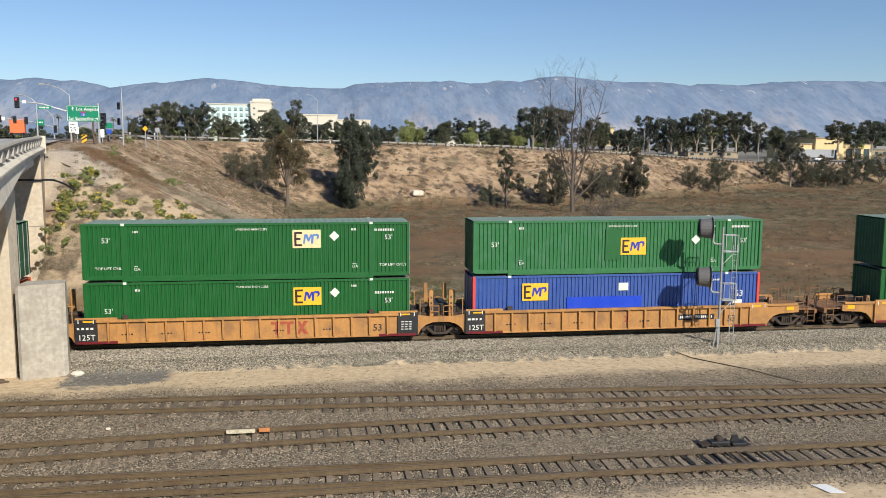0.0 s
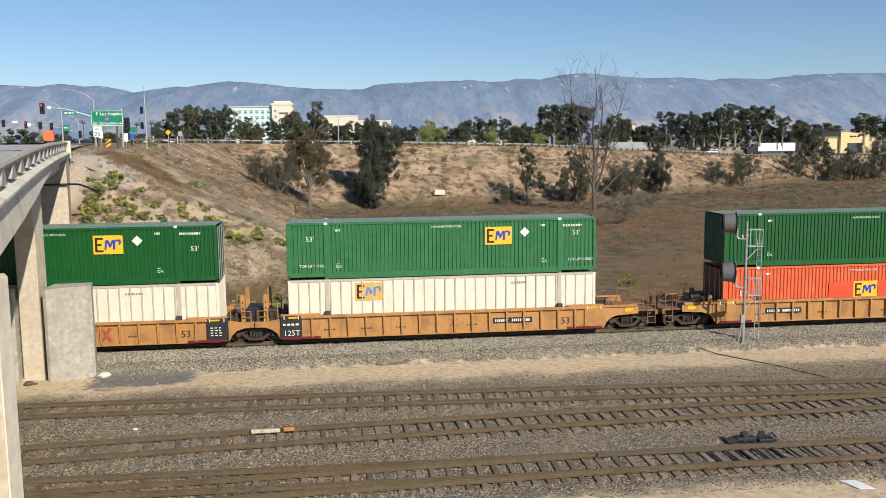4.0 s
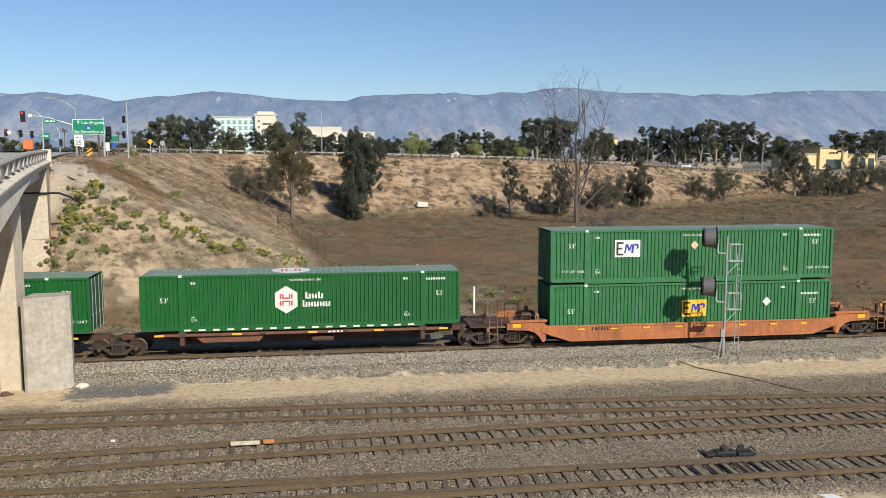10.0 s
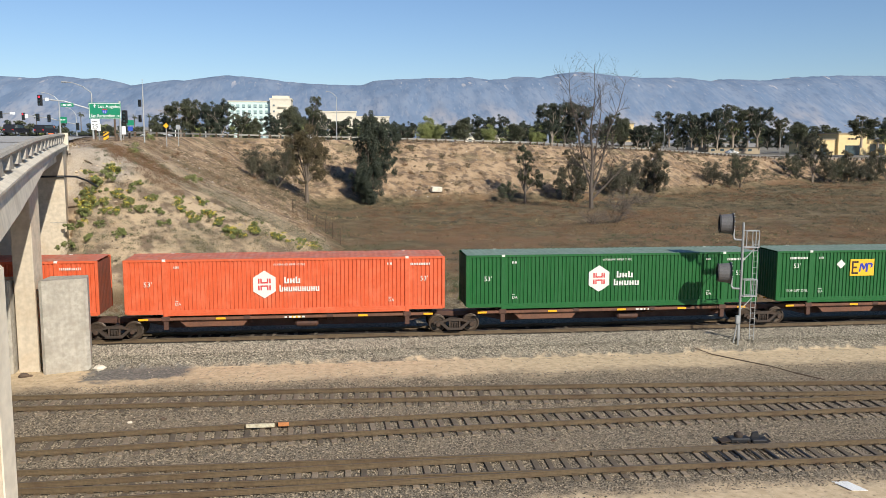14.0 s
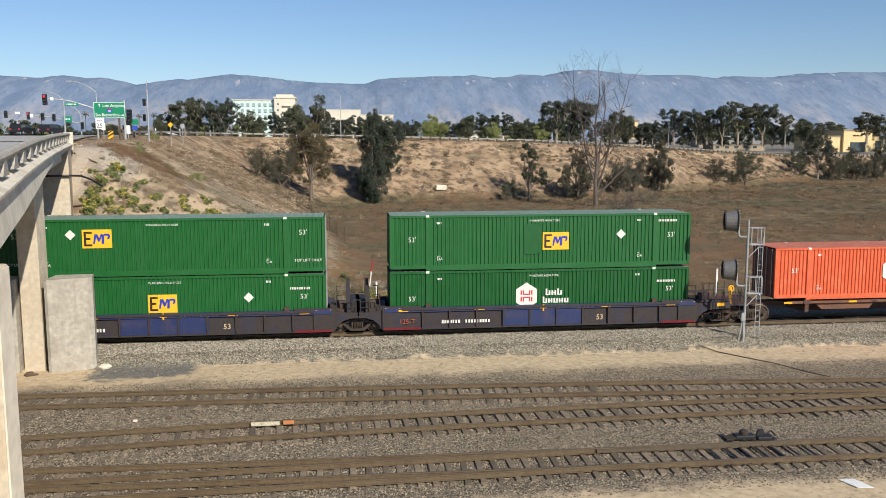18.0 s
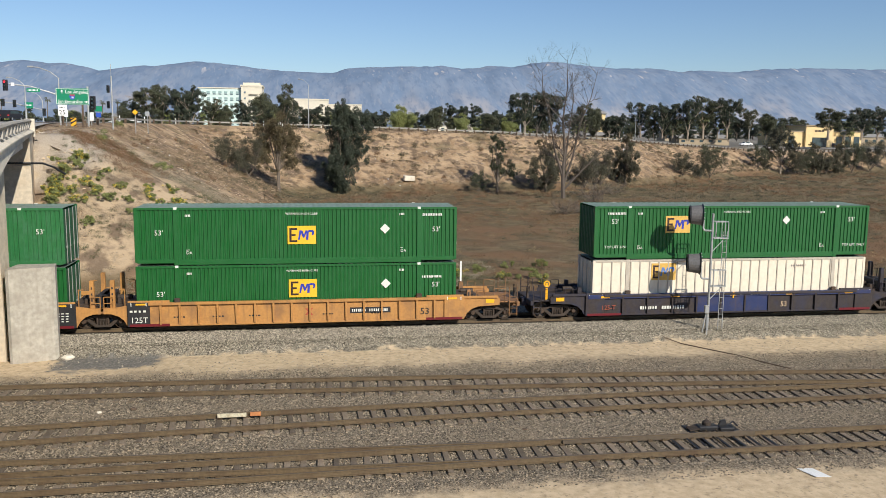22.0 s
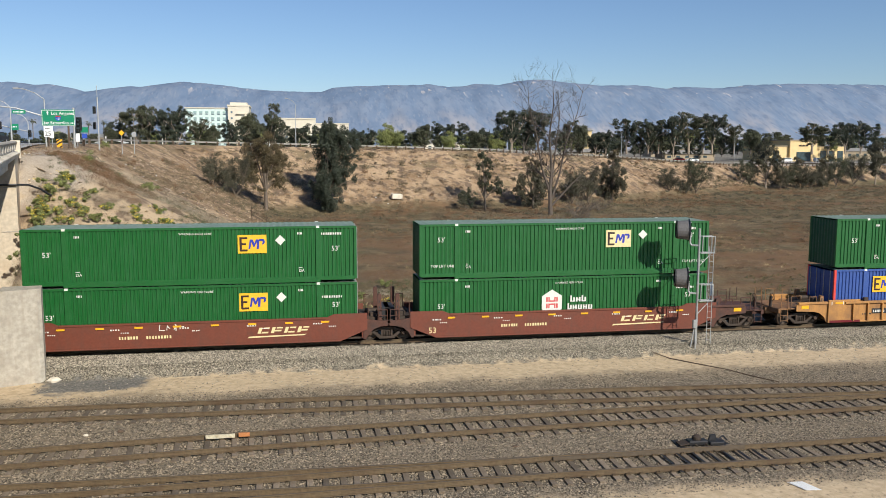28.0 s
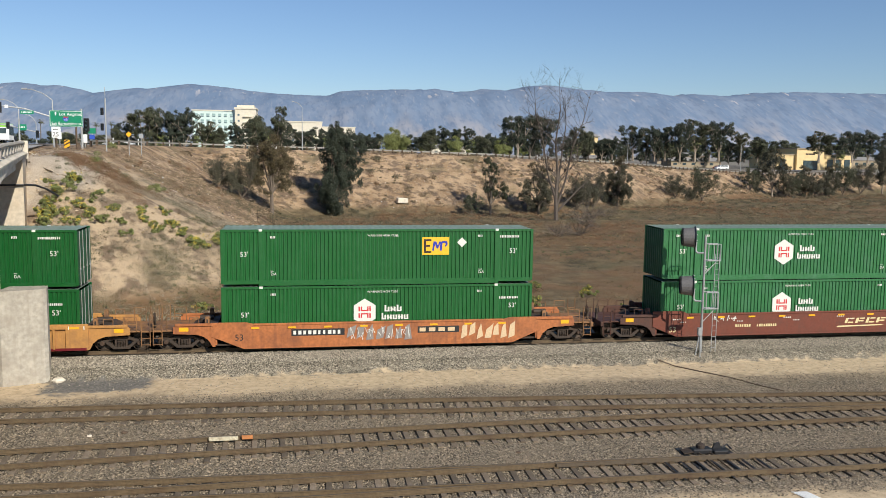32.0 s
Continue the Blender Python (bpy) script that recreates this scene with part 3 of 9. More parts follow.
def usual(top=True, number=True, side="right", lift=False):
    """The small white stencils that every box carries."""
    out = [mk_text("53'", 0.95, (1.95 if lift else 1.52) if top else 1.34, 0.36), mk_text("53'", 14.85, (2.0 if lift else 1.62) if top else 1.62, 0.36),
           mk_bars(2.45, 2.44, 0.27, 0.14, n=4), mk_bars(13.15, 2.48, 0.27, 0.14, n=4),
           mk_text("WARNING HIGH CUBE", 7.35, 2.52, 0.155)]
    if top:
        out += [mk_text("DA", 2.46, 0.56, 0.21), mk_text("DA", 13.2, 0.56, 0.21), mk_bars(2.46, 0.76, 0.3, 0.035, n=1), mk_bars(13.2, 0.76, 0.3, 0.035, n=1)]
    if number:
        out.append(mk_bars(14.35 if side == "right" else 0.75, 2.44 if top else 2.10, 1.05, 0.15, n=12))
    if lift:
        out += [mk_text("TOP LIFT ONLY", 0.60, 0.62, 0.20), mk_text("TOP LIFT ONLY", 14.60, 0.62, 0.20)]
    return out


HUB_ROWS = ((0.15, 0.95, 3), (0.0, 1.45, 5))
HUB_INC_ROWS = ((0.25, 0.85, 3), (0.0, 2.05, 9))


# ---- running gear ----
WHEEL_R, AXLE_X = 0.457, 0.89


def bogie(parent, x, reach=1.0):
    """A three-piece bogie with two keyed wheelsets."""
    b = part("bogie", lambda: Solid().box(-0.22, 0.22, -1.0, 1.0, 0.36, 0.66, 0.03), "steel", parent, at=(x, 0, 0), key=("bolster",))
    for sy in (-1, 1):
        part("side_frame", side_frame, "steel", b, at=(0, sy * 1.0, 0), key=("sideframe",))
        part("springs", lambda: spring_nest(), "steel", b, at=(0, sy * 1.0, 0), key=("springs",))
        for sx in (-1, 1):
            part("bearing_cap", lambda: Solid().lathe([(0.0, -0.16), (0.10, -0.16), (0.13, -0.12), (0.13, 0.02)], 12), "steel", b,
                 at=(sx * AXLE_X, sy * 1.02 if sy < 0 else sy * 1.16, WHEEL_R), key=("cap",))
    for sx in (-1, 1):
        w = part("wheelset", wheelset, "wheel", b, at=(sx * AXLE_X, 0, WHEEL_R), key=("wheelset",))
        WHEELS.append((sx, w))
    return b


WHEELS = []


def side_frame():
    s = Solid()
    s.prism([(-1.12, 0.46), (-1.10, 0.62), (-0.68, 0.64), (-0.36, 0.76), (0.36, 0.76), (0.68, 0.64), (1.10, 0.62), (1.12, 0.46), (0.76, 0.50), (0.40, 0.62),
             (-0.40, 0.62), (-0.76, 0.50)], -0.08, 0.08)
    s.prism([(-0.80, 0.52), (-0.62, 0.54), (-0.30, 0.28), (-0.38, 0.14)], -0.07, 0.07)
    s.prism([(0.80, 0.52), (0.38, 0.14), (0.30, 0.28), (0.62, 0.54)], -0.07, 0.07)
    s.box(-0.42, 0.42, -0.09, 0.09, 0.13, 0.25, 0.02)
    s.box(-0.30, -0.22, -0.075, 0.075, 0.2, 0.66)
    s.box(0.22, 0.30, -0.075, 0.075, 0.2, 0.66)
    return s


def spring_nest():
    s = Solid()
    for x in (-0.14, 0.0, 0.14):
        for i in range(5):
            s.rod((x, 0, 0.25 + i * 0.06), (x, 0, 0.285 + i * 0.06), 0.065, 8)
    return s


def wheelset():
    s = Solid()
    for sy in (-1, 1):
        prof = [(0.09, 0.66), (0.16, 0.66), (0.17, 0.69), (0.36, 0.72), (0.38, 0.68), (WHEEL_R + 0.028, 0.68), (WHEEL_R + 0.025, 0.71), (WHEEL_R, 0.725),
                (WHEEL_R - 0.006, 0.81), (0.385, 0.815), (0.37, 0.76), (0.17, 0.74), (0.15, 0.84), (0.09, 0.84)]
        s.lathe([(r, sy * d) for r, d in prof], 24)
        for k in range(5):
            a = 2 * math.pi * k / 5
            s.rod((0.27 * math.cos(a), sy * 0.735, 0.27 * math.sin(a)), (0.27 * math.cos(a), sy * 0.765, 0.27 * math.sin(a)), 0.035, 6)
    s.rod((0, -1.1, 0), (0, 1.1, 0), 0.085, 10)
    return s


# ---- cars: x = 0 at the middle of the load, y = 0 on the track's centre line, z = 0 on the rails ----
END = BOX_L / 2 + 0.30


def hand_rail(car, x, y, material, z0=0.85, h=0.75, w=0.5):
    part("grab_rail", Solid().path([(x, y, z0), (x, y, z0 + h), (x + w, y, z0 + h), (x + w, y, z0)], 0.022).path([(x, y, z0 + h * 0.5), (x + w, y, z0 + h * 0.5)], 0.02),
         material, car)


def ladder(car, x, y, material, z0=0.35, z1=1.75, w=0.42):
    s = Solid().rod((x, y, z0), (x, y, z1), 0.025, 6).rod((x + w, y, z0), (x + w, y, z1), 0.025, 6)
    for k in range(4):
        z = z0 + 0.08 + k * 0.32
        s.rod((x, y, z), (x + w, y, z), 0.018, 6)
    part("ladder", s, material, car)


def car_end(car, side, paint, free, flat="steel", gap=3.4):
    """The platform past the load at one end (side -1 or 1); free: a coupled end with a bogie of its own, else the shared joint."""
    rusty, navy = paint == "rusty", paint == "navy"
    paint = {"brown": "brown_grimy", "yellow": "yellow_grimy" if free else "yellow", "rusty": "yellow_grimy", "navy": "navy_dirty"}.get(paint, paint)
    reach = gap / 2 - 0.30 if not free else 3.35
    e0 = END

    def span(a, b):
        lo, hi = sorted((side * a, side * b))
        return lo, hi
    x0, x1 = span(e0 - 0.1, e0 + reach)
    part("end_sill", Solid().box(x0, x1, -0.35, 0.35, 0.62, 1.02, 0.03), paint, car)
    x0, x1 = span(e0 - 0.15, e0 + min(reach, 1.5))
    part("end_platform", Solid().box(x0, x1, -1.36, 1.36, 1.02, 1.10, 0.015), paint, car)
    # sloped shear plates up to the load
    a, b, c = side * (e0 - 0.1), side * (e0 + 0.9), side * (e0 + 1.3)
    part("end_slope", Solid().prism([(a, 1.08), (c, 1.08), (b, 1.28), (a, 1.36)], -1.05, 1.05), flat, car)
    for sy in (-1, 1):
        ys = sorted((sy * 1.28, sy * 1.42))
        lo, hi = span(e0 - 0.1, e0 + min(reach, 1.45))
        part("side_sill_end", Solid().box(lo, hi, *ys, 0.86, 1.16, 0.015), paint, car)
        x = side * (e0 + min(reach - 0.35, 0.8))
        hand_rail(car, min(x, x + side * 0.45), sy * 1.36, paint, 1.1, 0.62, 0.45)
        sp, st = (e0 + 0.85, 2.55) if not free else (e0 + 0.40, 1.75)
        part("stanchion", Solid().prism([(side * sp - 0.13, 0.9), (side * sp + 0.13, 0.9), (side * sp + 0.11, 1.5), (side * sp + 0.10, st - 0.03), (side * sp + 0.07, st), (side * sp - 0.07, st), (side * sp - 0.10, st - 0.03), (side * sp - 0.11, 1.5)],
             sy * 1.18 - 0.10, sy * 1.18 + 0.10), paint, car)
        for q in (0.25, 0.5, 0.75):
            zz = 1.2 + (st - 1.35) * q
            part("pin_hole", Solid().box(side * sp - 0.035, side * sp + 0.035, *sorted((sy * 1.275, sy * 1.285)), zz, zz + 0.11), "black", car)
        r, top = (2.05, 1.40) if free else (min(reach - 0.05, 1.35), 1.12)
        main = {"yellow_grimy": "yellow"}.get(paint, paint) if not rusty else "rusty"
        part("wheel_arch", Solid().prism([(side * e0, 0.22), (side * (e0 + 0.14), 0.22), (side * (e0 + 0.30), 0.52), (side * (e0 + 0.55), 0.74), (side * (e0 + 0.90), 0.86), (side * (e0 + r), 0.92),
             (side * (e0 + r), top - 0.14), (side * (e0 + r - 0.2), top), (side * e0, max(top, 1.30))], *sorted((sy * 1.36, sy * 1.43))), main, car)
        if free:
            part("arch_chord", Solid().box(*sorted((side * (e0 - 0.1), side * (e0 + r - 0.1))), *sorted((sy * 1.33, sy * 1.50)), top - 0.10, top + 0.03, 0.015), main, car)
            part("amber_reflector", Solid().box(*sorted((side * (e0 + r - 0.75), side * (e0 + r - 0.3))), *sorted((sy * 1.432, sy * 1.442)), top - 0.36, top - 0.16), "mark_amber", car)
        if free:
            continue
        part("grab_post", Solid().rod((side * (e0 + 0.25), sy * 1.36, 1.0), (side * (e0 + 0.25), sy * 1.36, 2.1), 0.025, 6).rod((side * (e0 + 0.25), sy * 1.36, 2.1), (side * (e0 + 0.5), sy * 1.36, 2.1), 0.025, 6), paint, car)
    if not free:
        part("joint_diaphragm", Solid().box(*sorted((side * (e0 + 0.95), side * (e0 + reach + 0.1))), -0.8, 0.8, 0.9, 1.75, 0.06), "black", car)
    part("brake_gear", Solid().rod((side * (e0 + 0.55), -0.5, 1.10), (side * (e0 + 0.55), 0.6, 1.10), 0.10, 8)
         .rod((side * (e0 + 0.2), 0.2, 1.42), (side * (e0 + 0.9), 0.2, 1.42), 0.14, 8).box(side * (e0 + 0.55) - 0.16, side * (e0 + 0.55) + 0.16, -0.9, -0.6, 1.08, 1.55, 0.03), "steel", car)
    if free and navy:
        xw = side * (e0 + 2.2)
        part("brake_wheel_post", Solid().box(xw - 0.07, xw + 0.07, -1.12, -1.0, 1.08, 2.0, 0.01), "mark_amber", car)
        part("brake_wheel", Solid().lathe([(0.12, -0.02), (0.16, -0.03), (0.19, 0.0), (0.16, 0.03), (0.12, 0.02), (0.12, -0.02)], 16, "y", (xw, -1.14, 1.95)), "mark_amber", car, "yellow brake wheel")
    if free:
        xb = e0 + 1.55
        bogie(car, side * xb)
        lo, hi = span(e0 + 1.2, e0 + reach - 0.25)
        part("end_deck", Solid().box(lo, hi, -1.32, 1.32, 1.02, 1.09, 0.015), paint, car)
        lo, hi = span(e0 + reach - 0.35, e0 + reach - 0.2)
        part("end_beam", Solid().box(lo, hi, -1.40, 1.40, 0.82, 1.08, 0.02), paint, car)
        lo, hi = span(e0 + reach - 0.1, e0 + reach + 0.62)
        part("coupler", Solid().box(lo, hi, -0.09, 0.09, 0.78, 0.96, 0.03).box(*span(e0 + reach + 0.30, e0 + reach + 0.62), -0.18, 0.16, 0.74, 1.0, 0.04), "steel", car)
        for sy in (-1, 1):
            x = side * (e0 + reach - 0.35)
            ladder(car, min(x, x - side * 0.42), sy * 1.40, paint, 0.32, 1.9)
            hand_rail(car, min(side * (e0 + reach - 1.6), side * (e0 + reach - 1.0)), sy * 1.34, paint, 1.09, 0.7, 0.6)
        part("hand_brake", Solid().lathe([(0.0, -0.03), (0.06, -0.03), (0.06, 0.03), (0.0, 0.03)], 10, "x", (side * (e0 + reach - 0.3), -0.5, 1.62))
             .lathe([(0.22, -0.015), (0.25, 0.0), (0.22, 0.015)], 16, "x", (side * (e0 + reach - 0.3), -0.5, 1.62))
             .box(side * (e0 + reach - 0.25) - 0.05, side * (e0 + reach - 0.25) + 0.05, -0.58, -0.42, 1.08, 1.66), "steel", car)


def ribbed_side(car, paint, sy, ends, lower=0.20, upper=1.42, ribs=17):
    """The deep side of a well, with upright ribs and a top chord; ends: the paints of its two end panels."""
    y0, y1 = sorted((sy * 1.40, sy * 1.46))
    part("well_side", Solid().box(-END, END, y0, y1, lower, upper - 0.12), paint, car)
    part("top_chord", Solid().box(-END + 0.9, END - 0.9, *sorted((sy * 1.36, sy * 1.60)), upper - 0.13, upper, 0.015), paint, car)
    part("bottom_chord", Solid().box(-END + 0.25, END - 0.25, *sorted((sy * 1.38, sy * 1.52)), lower, lower + 0.10, 0.02), paint, car)
    for i in range(1, ribs):
        x = -END + 0.55 + (2 * END - 1.1) * i / ribs
        part("side_rib", lambda: Solid().prism([(-0.05, 1.30), (0.05, 1.30), (0.035, 0.30), (-0.035, 0.30)], -0.06, 0.06), paint, car,
             at=(x, sy * 1.52, 0), key=("rib",))
    for sx in (-1, 1):
        lo, hi = sorted((sx * (END + 0.1), sx * (END - 1.9)))
        part("end_chord", Solid().box(lo, hi, *sorted((sy * 1.38, sy * 1.52)), upper - 0.1, upper + 0.10, 0.02), paint, car)
        lo, hi = sorted((sx * (END + 0.12), sx * (END - 0.95)))
        pm = ends[0 if sx < 0 else 1]
        part("end_panel", Solid().box(lo, hi, *sorted((sy * 1.41, sy * 1.54)), lower + 0.02, upper + 0.02, 0.015), pm, car)
        part("maroon_strip", Solid().box(*sorted((sx * (END + 0.02), sx * (END - 1.9))), *sorted((sy * 1.53, sy * 1.545)), lower + 0.02, lower + 0.15), "mark_maroon", car)
        part("guide_bracket", Solid().box(sx * 6.1 - 0.14, sx * 6.1 + 0.14, *sorted((sy * 1.36, sy * 1.50)), upper - 0.02, upper + 0.20, 0.02), "steel", car)
        part("amber_reflector", Solid().box(sx * (END - 0.55) - 0.26, sx * (END - 0.55) + 0.26, *sorted((sy * 1.54, sy * 1.552)), upper - 0.11, upper - 0.03), "mark_amber", car)
        for dx in (-0.36, 0.36):
            part("lift_mark", Solid().box(sx * (END - 0.43) + dx - 0.02, sx * (END - 0.43) + dx + 0.02, *sorted((sy * 1.54, sy * 1.553)), upper - 0.16, upper + 0.02), "mark_white", car)


def smooth_side(car, paint, sy, upper=1.43, lower=0.16, taper=1.2, end_upper=1.60):
    """A plain welded side whose lower edge rises at both ends."""
    s = Solid().prism([(-END - 0.2, 0.75), (-END + taper, lower), (END - taper, lower), (END + 0.2, 0.75), (END + 0.2, end_upper), (END - 1.5, end_upper), (END - 1.9, upper),
                       (-END + 1.9, upper), (-END + 1.5, end_upper), (-END - 0.2, end_upper)], *sorted((sy * 1.40, sy * 1.47)))
    part("well_side", s, paint, car)
    part("top_chord", Solid().box(-END + 1.9, END - 1.9, *sorted((sy * 1.36, sy * 1.50)), upper - 0.09, upper + 0.015, 0.02), paint, car)
    part("bottom_chord", Solid().box(-END + taper, END - taper, *sorted((sy * 1.38, sy * 1.50)), lower, lower + 0.06, 0.015), paint, car)
    for i in range(8):
        x = -6.4 + i * 1.83
        part("amber_reflector", lambda: Solid().box(-0.2, 0.2, -0.005, 0.005, 0, 0.09), "mark_amber", car, at=(x, sy * 1.506, upper - 0.25), key=("amb",))


def well_car(kind, left_free, right_free, label, gap=3.4):
    car = thing("well_car", pose(0, 0, 0), label, "rail car", "cars of the freight train")
    paint = {"yellow": "yellow", "brown": "brown", "rusty": "rusty", "navy": "navy", "rusty_stencil": "rusty"}[kind]
    part("well_floor", lambda: Solid().box(-END, END, -1.3, 1.3, 0.24, 0.32).box(-END, END, -0.25, 0.25, 0.18, 0.26), "steel", car, key=("wellfloor", kind))
    for sx in (-1, 1):
        part("well_bulkhead", lambda: Solid().box(-0.05, 0.05, -1.38, 1.38, 0.3, 1.1), paint, car, at=(sx * (END - 0.03), 0, 0), key=("bulk",))
    for sy in (-1, 1):
        if kind == "yellow":
            ribbed_side(car, paint, sy, ("black" if not left_free else "yellow", "black" if not right_free else "yellow"))
        elif kind == "navy":
            ribbed_side(car, "navy_dirty", sy, ("navy_dirty", "navy_dirty"), upper=1.36, ribs=11)
            part("blue_chord", Solid().box(-END, END, *sorted((sy * 1.35, sy * 1.56)), 1.14, 1.37, 0.02), "navy", car)
            part("centre_panel", Solid().box(-2.2, 2.2, *sorted((sy * 1.42, sy * 1.515)), 0.30, 1.15, 0.01), "navy", car)
        elif kind == "brown":
            smooth_side(car, paint, sy)
        else:
            smooth_side(car, paint, sy, upper=1.06 if kind == "rusty" else 1.36, lower=0.20 if kind == "rusty" else 0.08, taper=1.4, end_upper=1.10 if kind == "rusty" else 1.45)
    car_end(car, -1, paint, left_free, gap=gap)
    car_end(car, 1, paint, right_free, gap=gap)
    if not left_free:
        bogie(car, -(BOX_L / 2 + gap / 2))
    return car


def spine_car(left_free, right_free, label, joint):
    """A slim centre sill with cross arms that carry one box; joint: how far its left bogie stands from the middle."""
    car = thing("spine_car", pose(0, 0, 0), label, "rail car", "cars of the freight train")
    e = BOX_L / 2 + 0.45
    s = Solid().prism([(-e, 1.02), (e, 1.02), (e, 0.80), (e - 1.4, 0.74), (e - 2.6, 0.45), (-e + 2.6, 0.45), (-e + 1.4, 0.74), (-e, 0.80)], -0.30, 0.30)
    part("centre_sill", s, "spine", car)
    for sy in (-1, 1):
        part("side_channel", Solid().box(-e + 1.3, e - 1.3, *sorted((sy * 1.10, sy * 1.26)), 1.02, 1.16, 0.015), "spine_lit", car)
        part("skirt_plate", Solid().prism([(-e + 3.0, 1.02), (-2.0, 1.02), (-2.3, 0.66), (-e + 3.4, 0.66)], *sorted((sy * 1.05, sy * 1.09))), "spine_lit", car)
        for x in (-7.2, -3.4, 0.4, 3.8, 7.2):
            part("amber_reflector", lambda: Solid().box(-0.24, 0.24, -0.005, 0.005, 0, 0.10), "mark_amber", car, at=(x, sy * 1.266, 1.04), key=("amb2",))
    for x in (-6.1, -2.1, 2.1, 6.1):
        part("cross_arm", lambda: Solid().prism([(-1.28, 1.20), (1.28, 1.20), (1.28, 1.05), (0.4, 0.70), (-0.4, 0.70), (-1.28, 1.05)], -0.16, 0.16, "x"), "spine", car, at=(x, 0, 0), key=("arm",))
    for x in (-6.1, 6.1):
        for sy in (-1, 1):
            part("locking_pedestal", lambda: Solid().box(-0.2, 0.2, -0.13, 0.13, 1.0, 1.24, 0.02).box(-0.12, 0.12, -0.10, 0.10, 0.55, 1.0, 0.02), "spine", car, at=(x, sy * 1.17, 0), key=("ped",))
    part("air_tank", lambda: Solid().lathe([(0.0, -0.6), (0.12, -0.6), (0.2, -0.5), (0.2, 0.5), (0.12, 0.6), (0.0, 0.6)], 14, "x", (0.9, -0.72, 0.66)), "spine", car, key=("tank",))
    for side, free in ((-1, left_free), (1, right_free)):
        if free:
            bogie(car, side * (e + 0.85))
            reach = 2.9
            part("end_sill", Solid().box(*sorted((side * (e - 0.2), side * (e + reach - 0.3))), -0.35, 0.35, 0.74, 1.04, 0.03), "spine", car)
            part("end_deck", Solid().box(*sorted((side * (e + 0.1), side * (e + reach - 0.5))), -1.25, 1.25, 1.04, 1.11, 0.015), "spine", car)
            part("end_beam", Solid().box(*sorted((side * (e + reach - 0.5), side * (e + reach - 0.35))), -1.35, 1.35, 0.84, 1.1, 0.02), "spine", car)
            part("coupler", Solid().box(*sorted((side * (e + reach - 0.4), side * (e + reach + 0.3))), -0.09, 0.09, 0.78, 0.96, 0.03)
                 .box(*sorted((side * (e + reach), side * (e + reach + 0.3))), -0.18, 0.16, 0.74, 1.0, 0.04), "steel", car)
            for sy in (-1, 1):
                ladder(car, min(side * (e + reach - 0.4), side * (e + reach - 0.8)), sy * 1.34, "spine", 0.35, 1.9)
        else:
            part("joint_arm", Solid().box(*sorted((side * (e - 0.3), side * (abs(joint)))), -0.24, 0.24, 0.72, 1.0, 0.03), "spine", car)
    if not left_free:
        bogie(car, -abs(joint))
    return car

# ---- what the train is made of, from its front to its rear; x: the left end of the load at the start ----
LOW, UP, SPINE = 0.33, 3.25, 1.24
TRAIN = []


def at_rest(ob, x, z=0.0):
    """Puts a thing on the track and books it for the journey."""
    ob.matrix_world = pose(x, TRACK_Y, z)
    TRAIN.append((ob, x, z))


G = "green corrugated steel container "
LOADS = {
    "emp_right": lambda z=1.57, g="mark_yellow", ink="mark_blue": [mk_logo(10.2, z, g, ink), mk_diamond(12.3, 2.2)],
    "emp_mid": lambda z=1.02, g="mark_yellow", ink="mark_blue": [mk_logo(7.45, z, g, ink), mk_diamond(12.4, 1.78)],
    "emp_8": lambda z=1.02, g="mark_yellow", ink="mark_blue": [mk_logo(8.05, z, g, ink), mk_diamond(12.3, 1.8)],
    "emp_left": lambda z=1.46, g="mark_yellow", ink="mark_blue": [mk_logo(4.3, z, g, ink), mk_diamond(3.75, 2.13)],
    "hub": lambda: [mk_hex(7.18, 1.56), mk_name(8.0, 1.60, HUB_ROWS)],
    "hub_low": lambda: [mk_hex(7.22, 1.50), mk_name(8.1, 1.52, HUB_ROWS)],
    "hub_inc": lambda: [mk_hex(6.9, 1.56), mk_name(7.65, 1.60, HUB_INC_ROWS)],
}


def green(load, tail, top=True, paint="green", lift=False, seed=0, roof="roof", side="right", extra=(), turned=True):
    return container(paint, G + tail, [*usual(top, side=side, lift=lift), *load, *extra], roof=roof, marks_seed=seed * 17, turned=turned)


def orange(load, tail, seed=0, extra=(), top=True):
    # orange ends get the dark brown paint, which puts their shade into the colour
    return container("orange", "orange corrugated steel container " + tail, [*usual(top), *load, *extra], roof="roof_orange", ends="brown", marks_seed=seed * 17)


def white(x, tail, seed=0):
    return container("white", "white sheet-sided container with wall posts " + tail, [mk_logo(x, 1.75, "mark_ochre", "mark_lightblue"), mk_bars(11.6, 2.4, 0.9, 0.13, "mark_grey", 7),
                     mk_diamond(9.2, 0.85, 0.24, "mark_grey")] if x else [mk_bars(9.0, 2.4, 1.3, 0.13, "mark_grey", 8), mk_diamond(11.0, 1.4, 0.24, "mark_grey")],
                     style="flat", post="white_post", roof="roof", ends="white", marks_seed=seed * 17)


def blue_box(tail, seed, patch, x):
    return container("blue", "weathered blue container with red corners " + tail,
                     [mk_logo(x, 1.55), mk_text("53", 14.7, 1.55, 0.5), mk_patch(14.6, 0.95, 0.55, 0.42, "mark_white", "label_board"), mk_bars(13.3, 2.45, 0.5, 0.12, n=5),
                      mk_patch(8.0, 2.0, 0.55, 0.42, "mark_white", "label_board"), *patch], roof="roof", corner="red", ends="blue", marks_seed=seed)


def load_unit(x, lower=None, upper=None, z=LOW):
    for ob, zz in ((lower, z), (upper, UP)):
        if ob:
            at_rest(ob, x + BOX_L / 2, zz)


def unit(x, car):
    at_rest(car, x + BOX_L / 2)


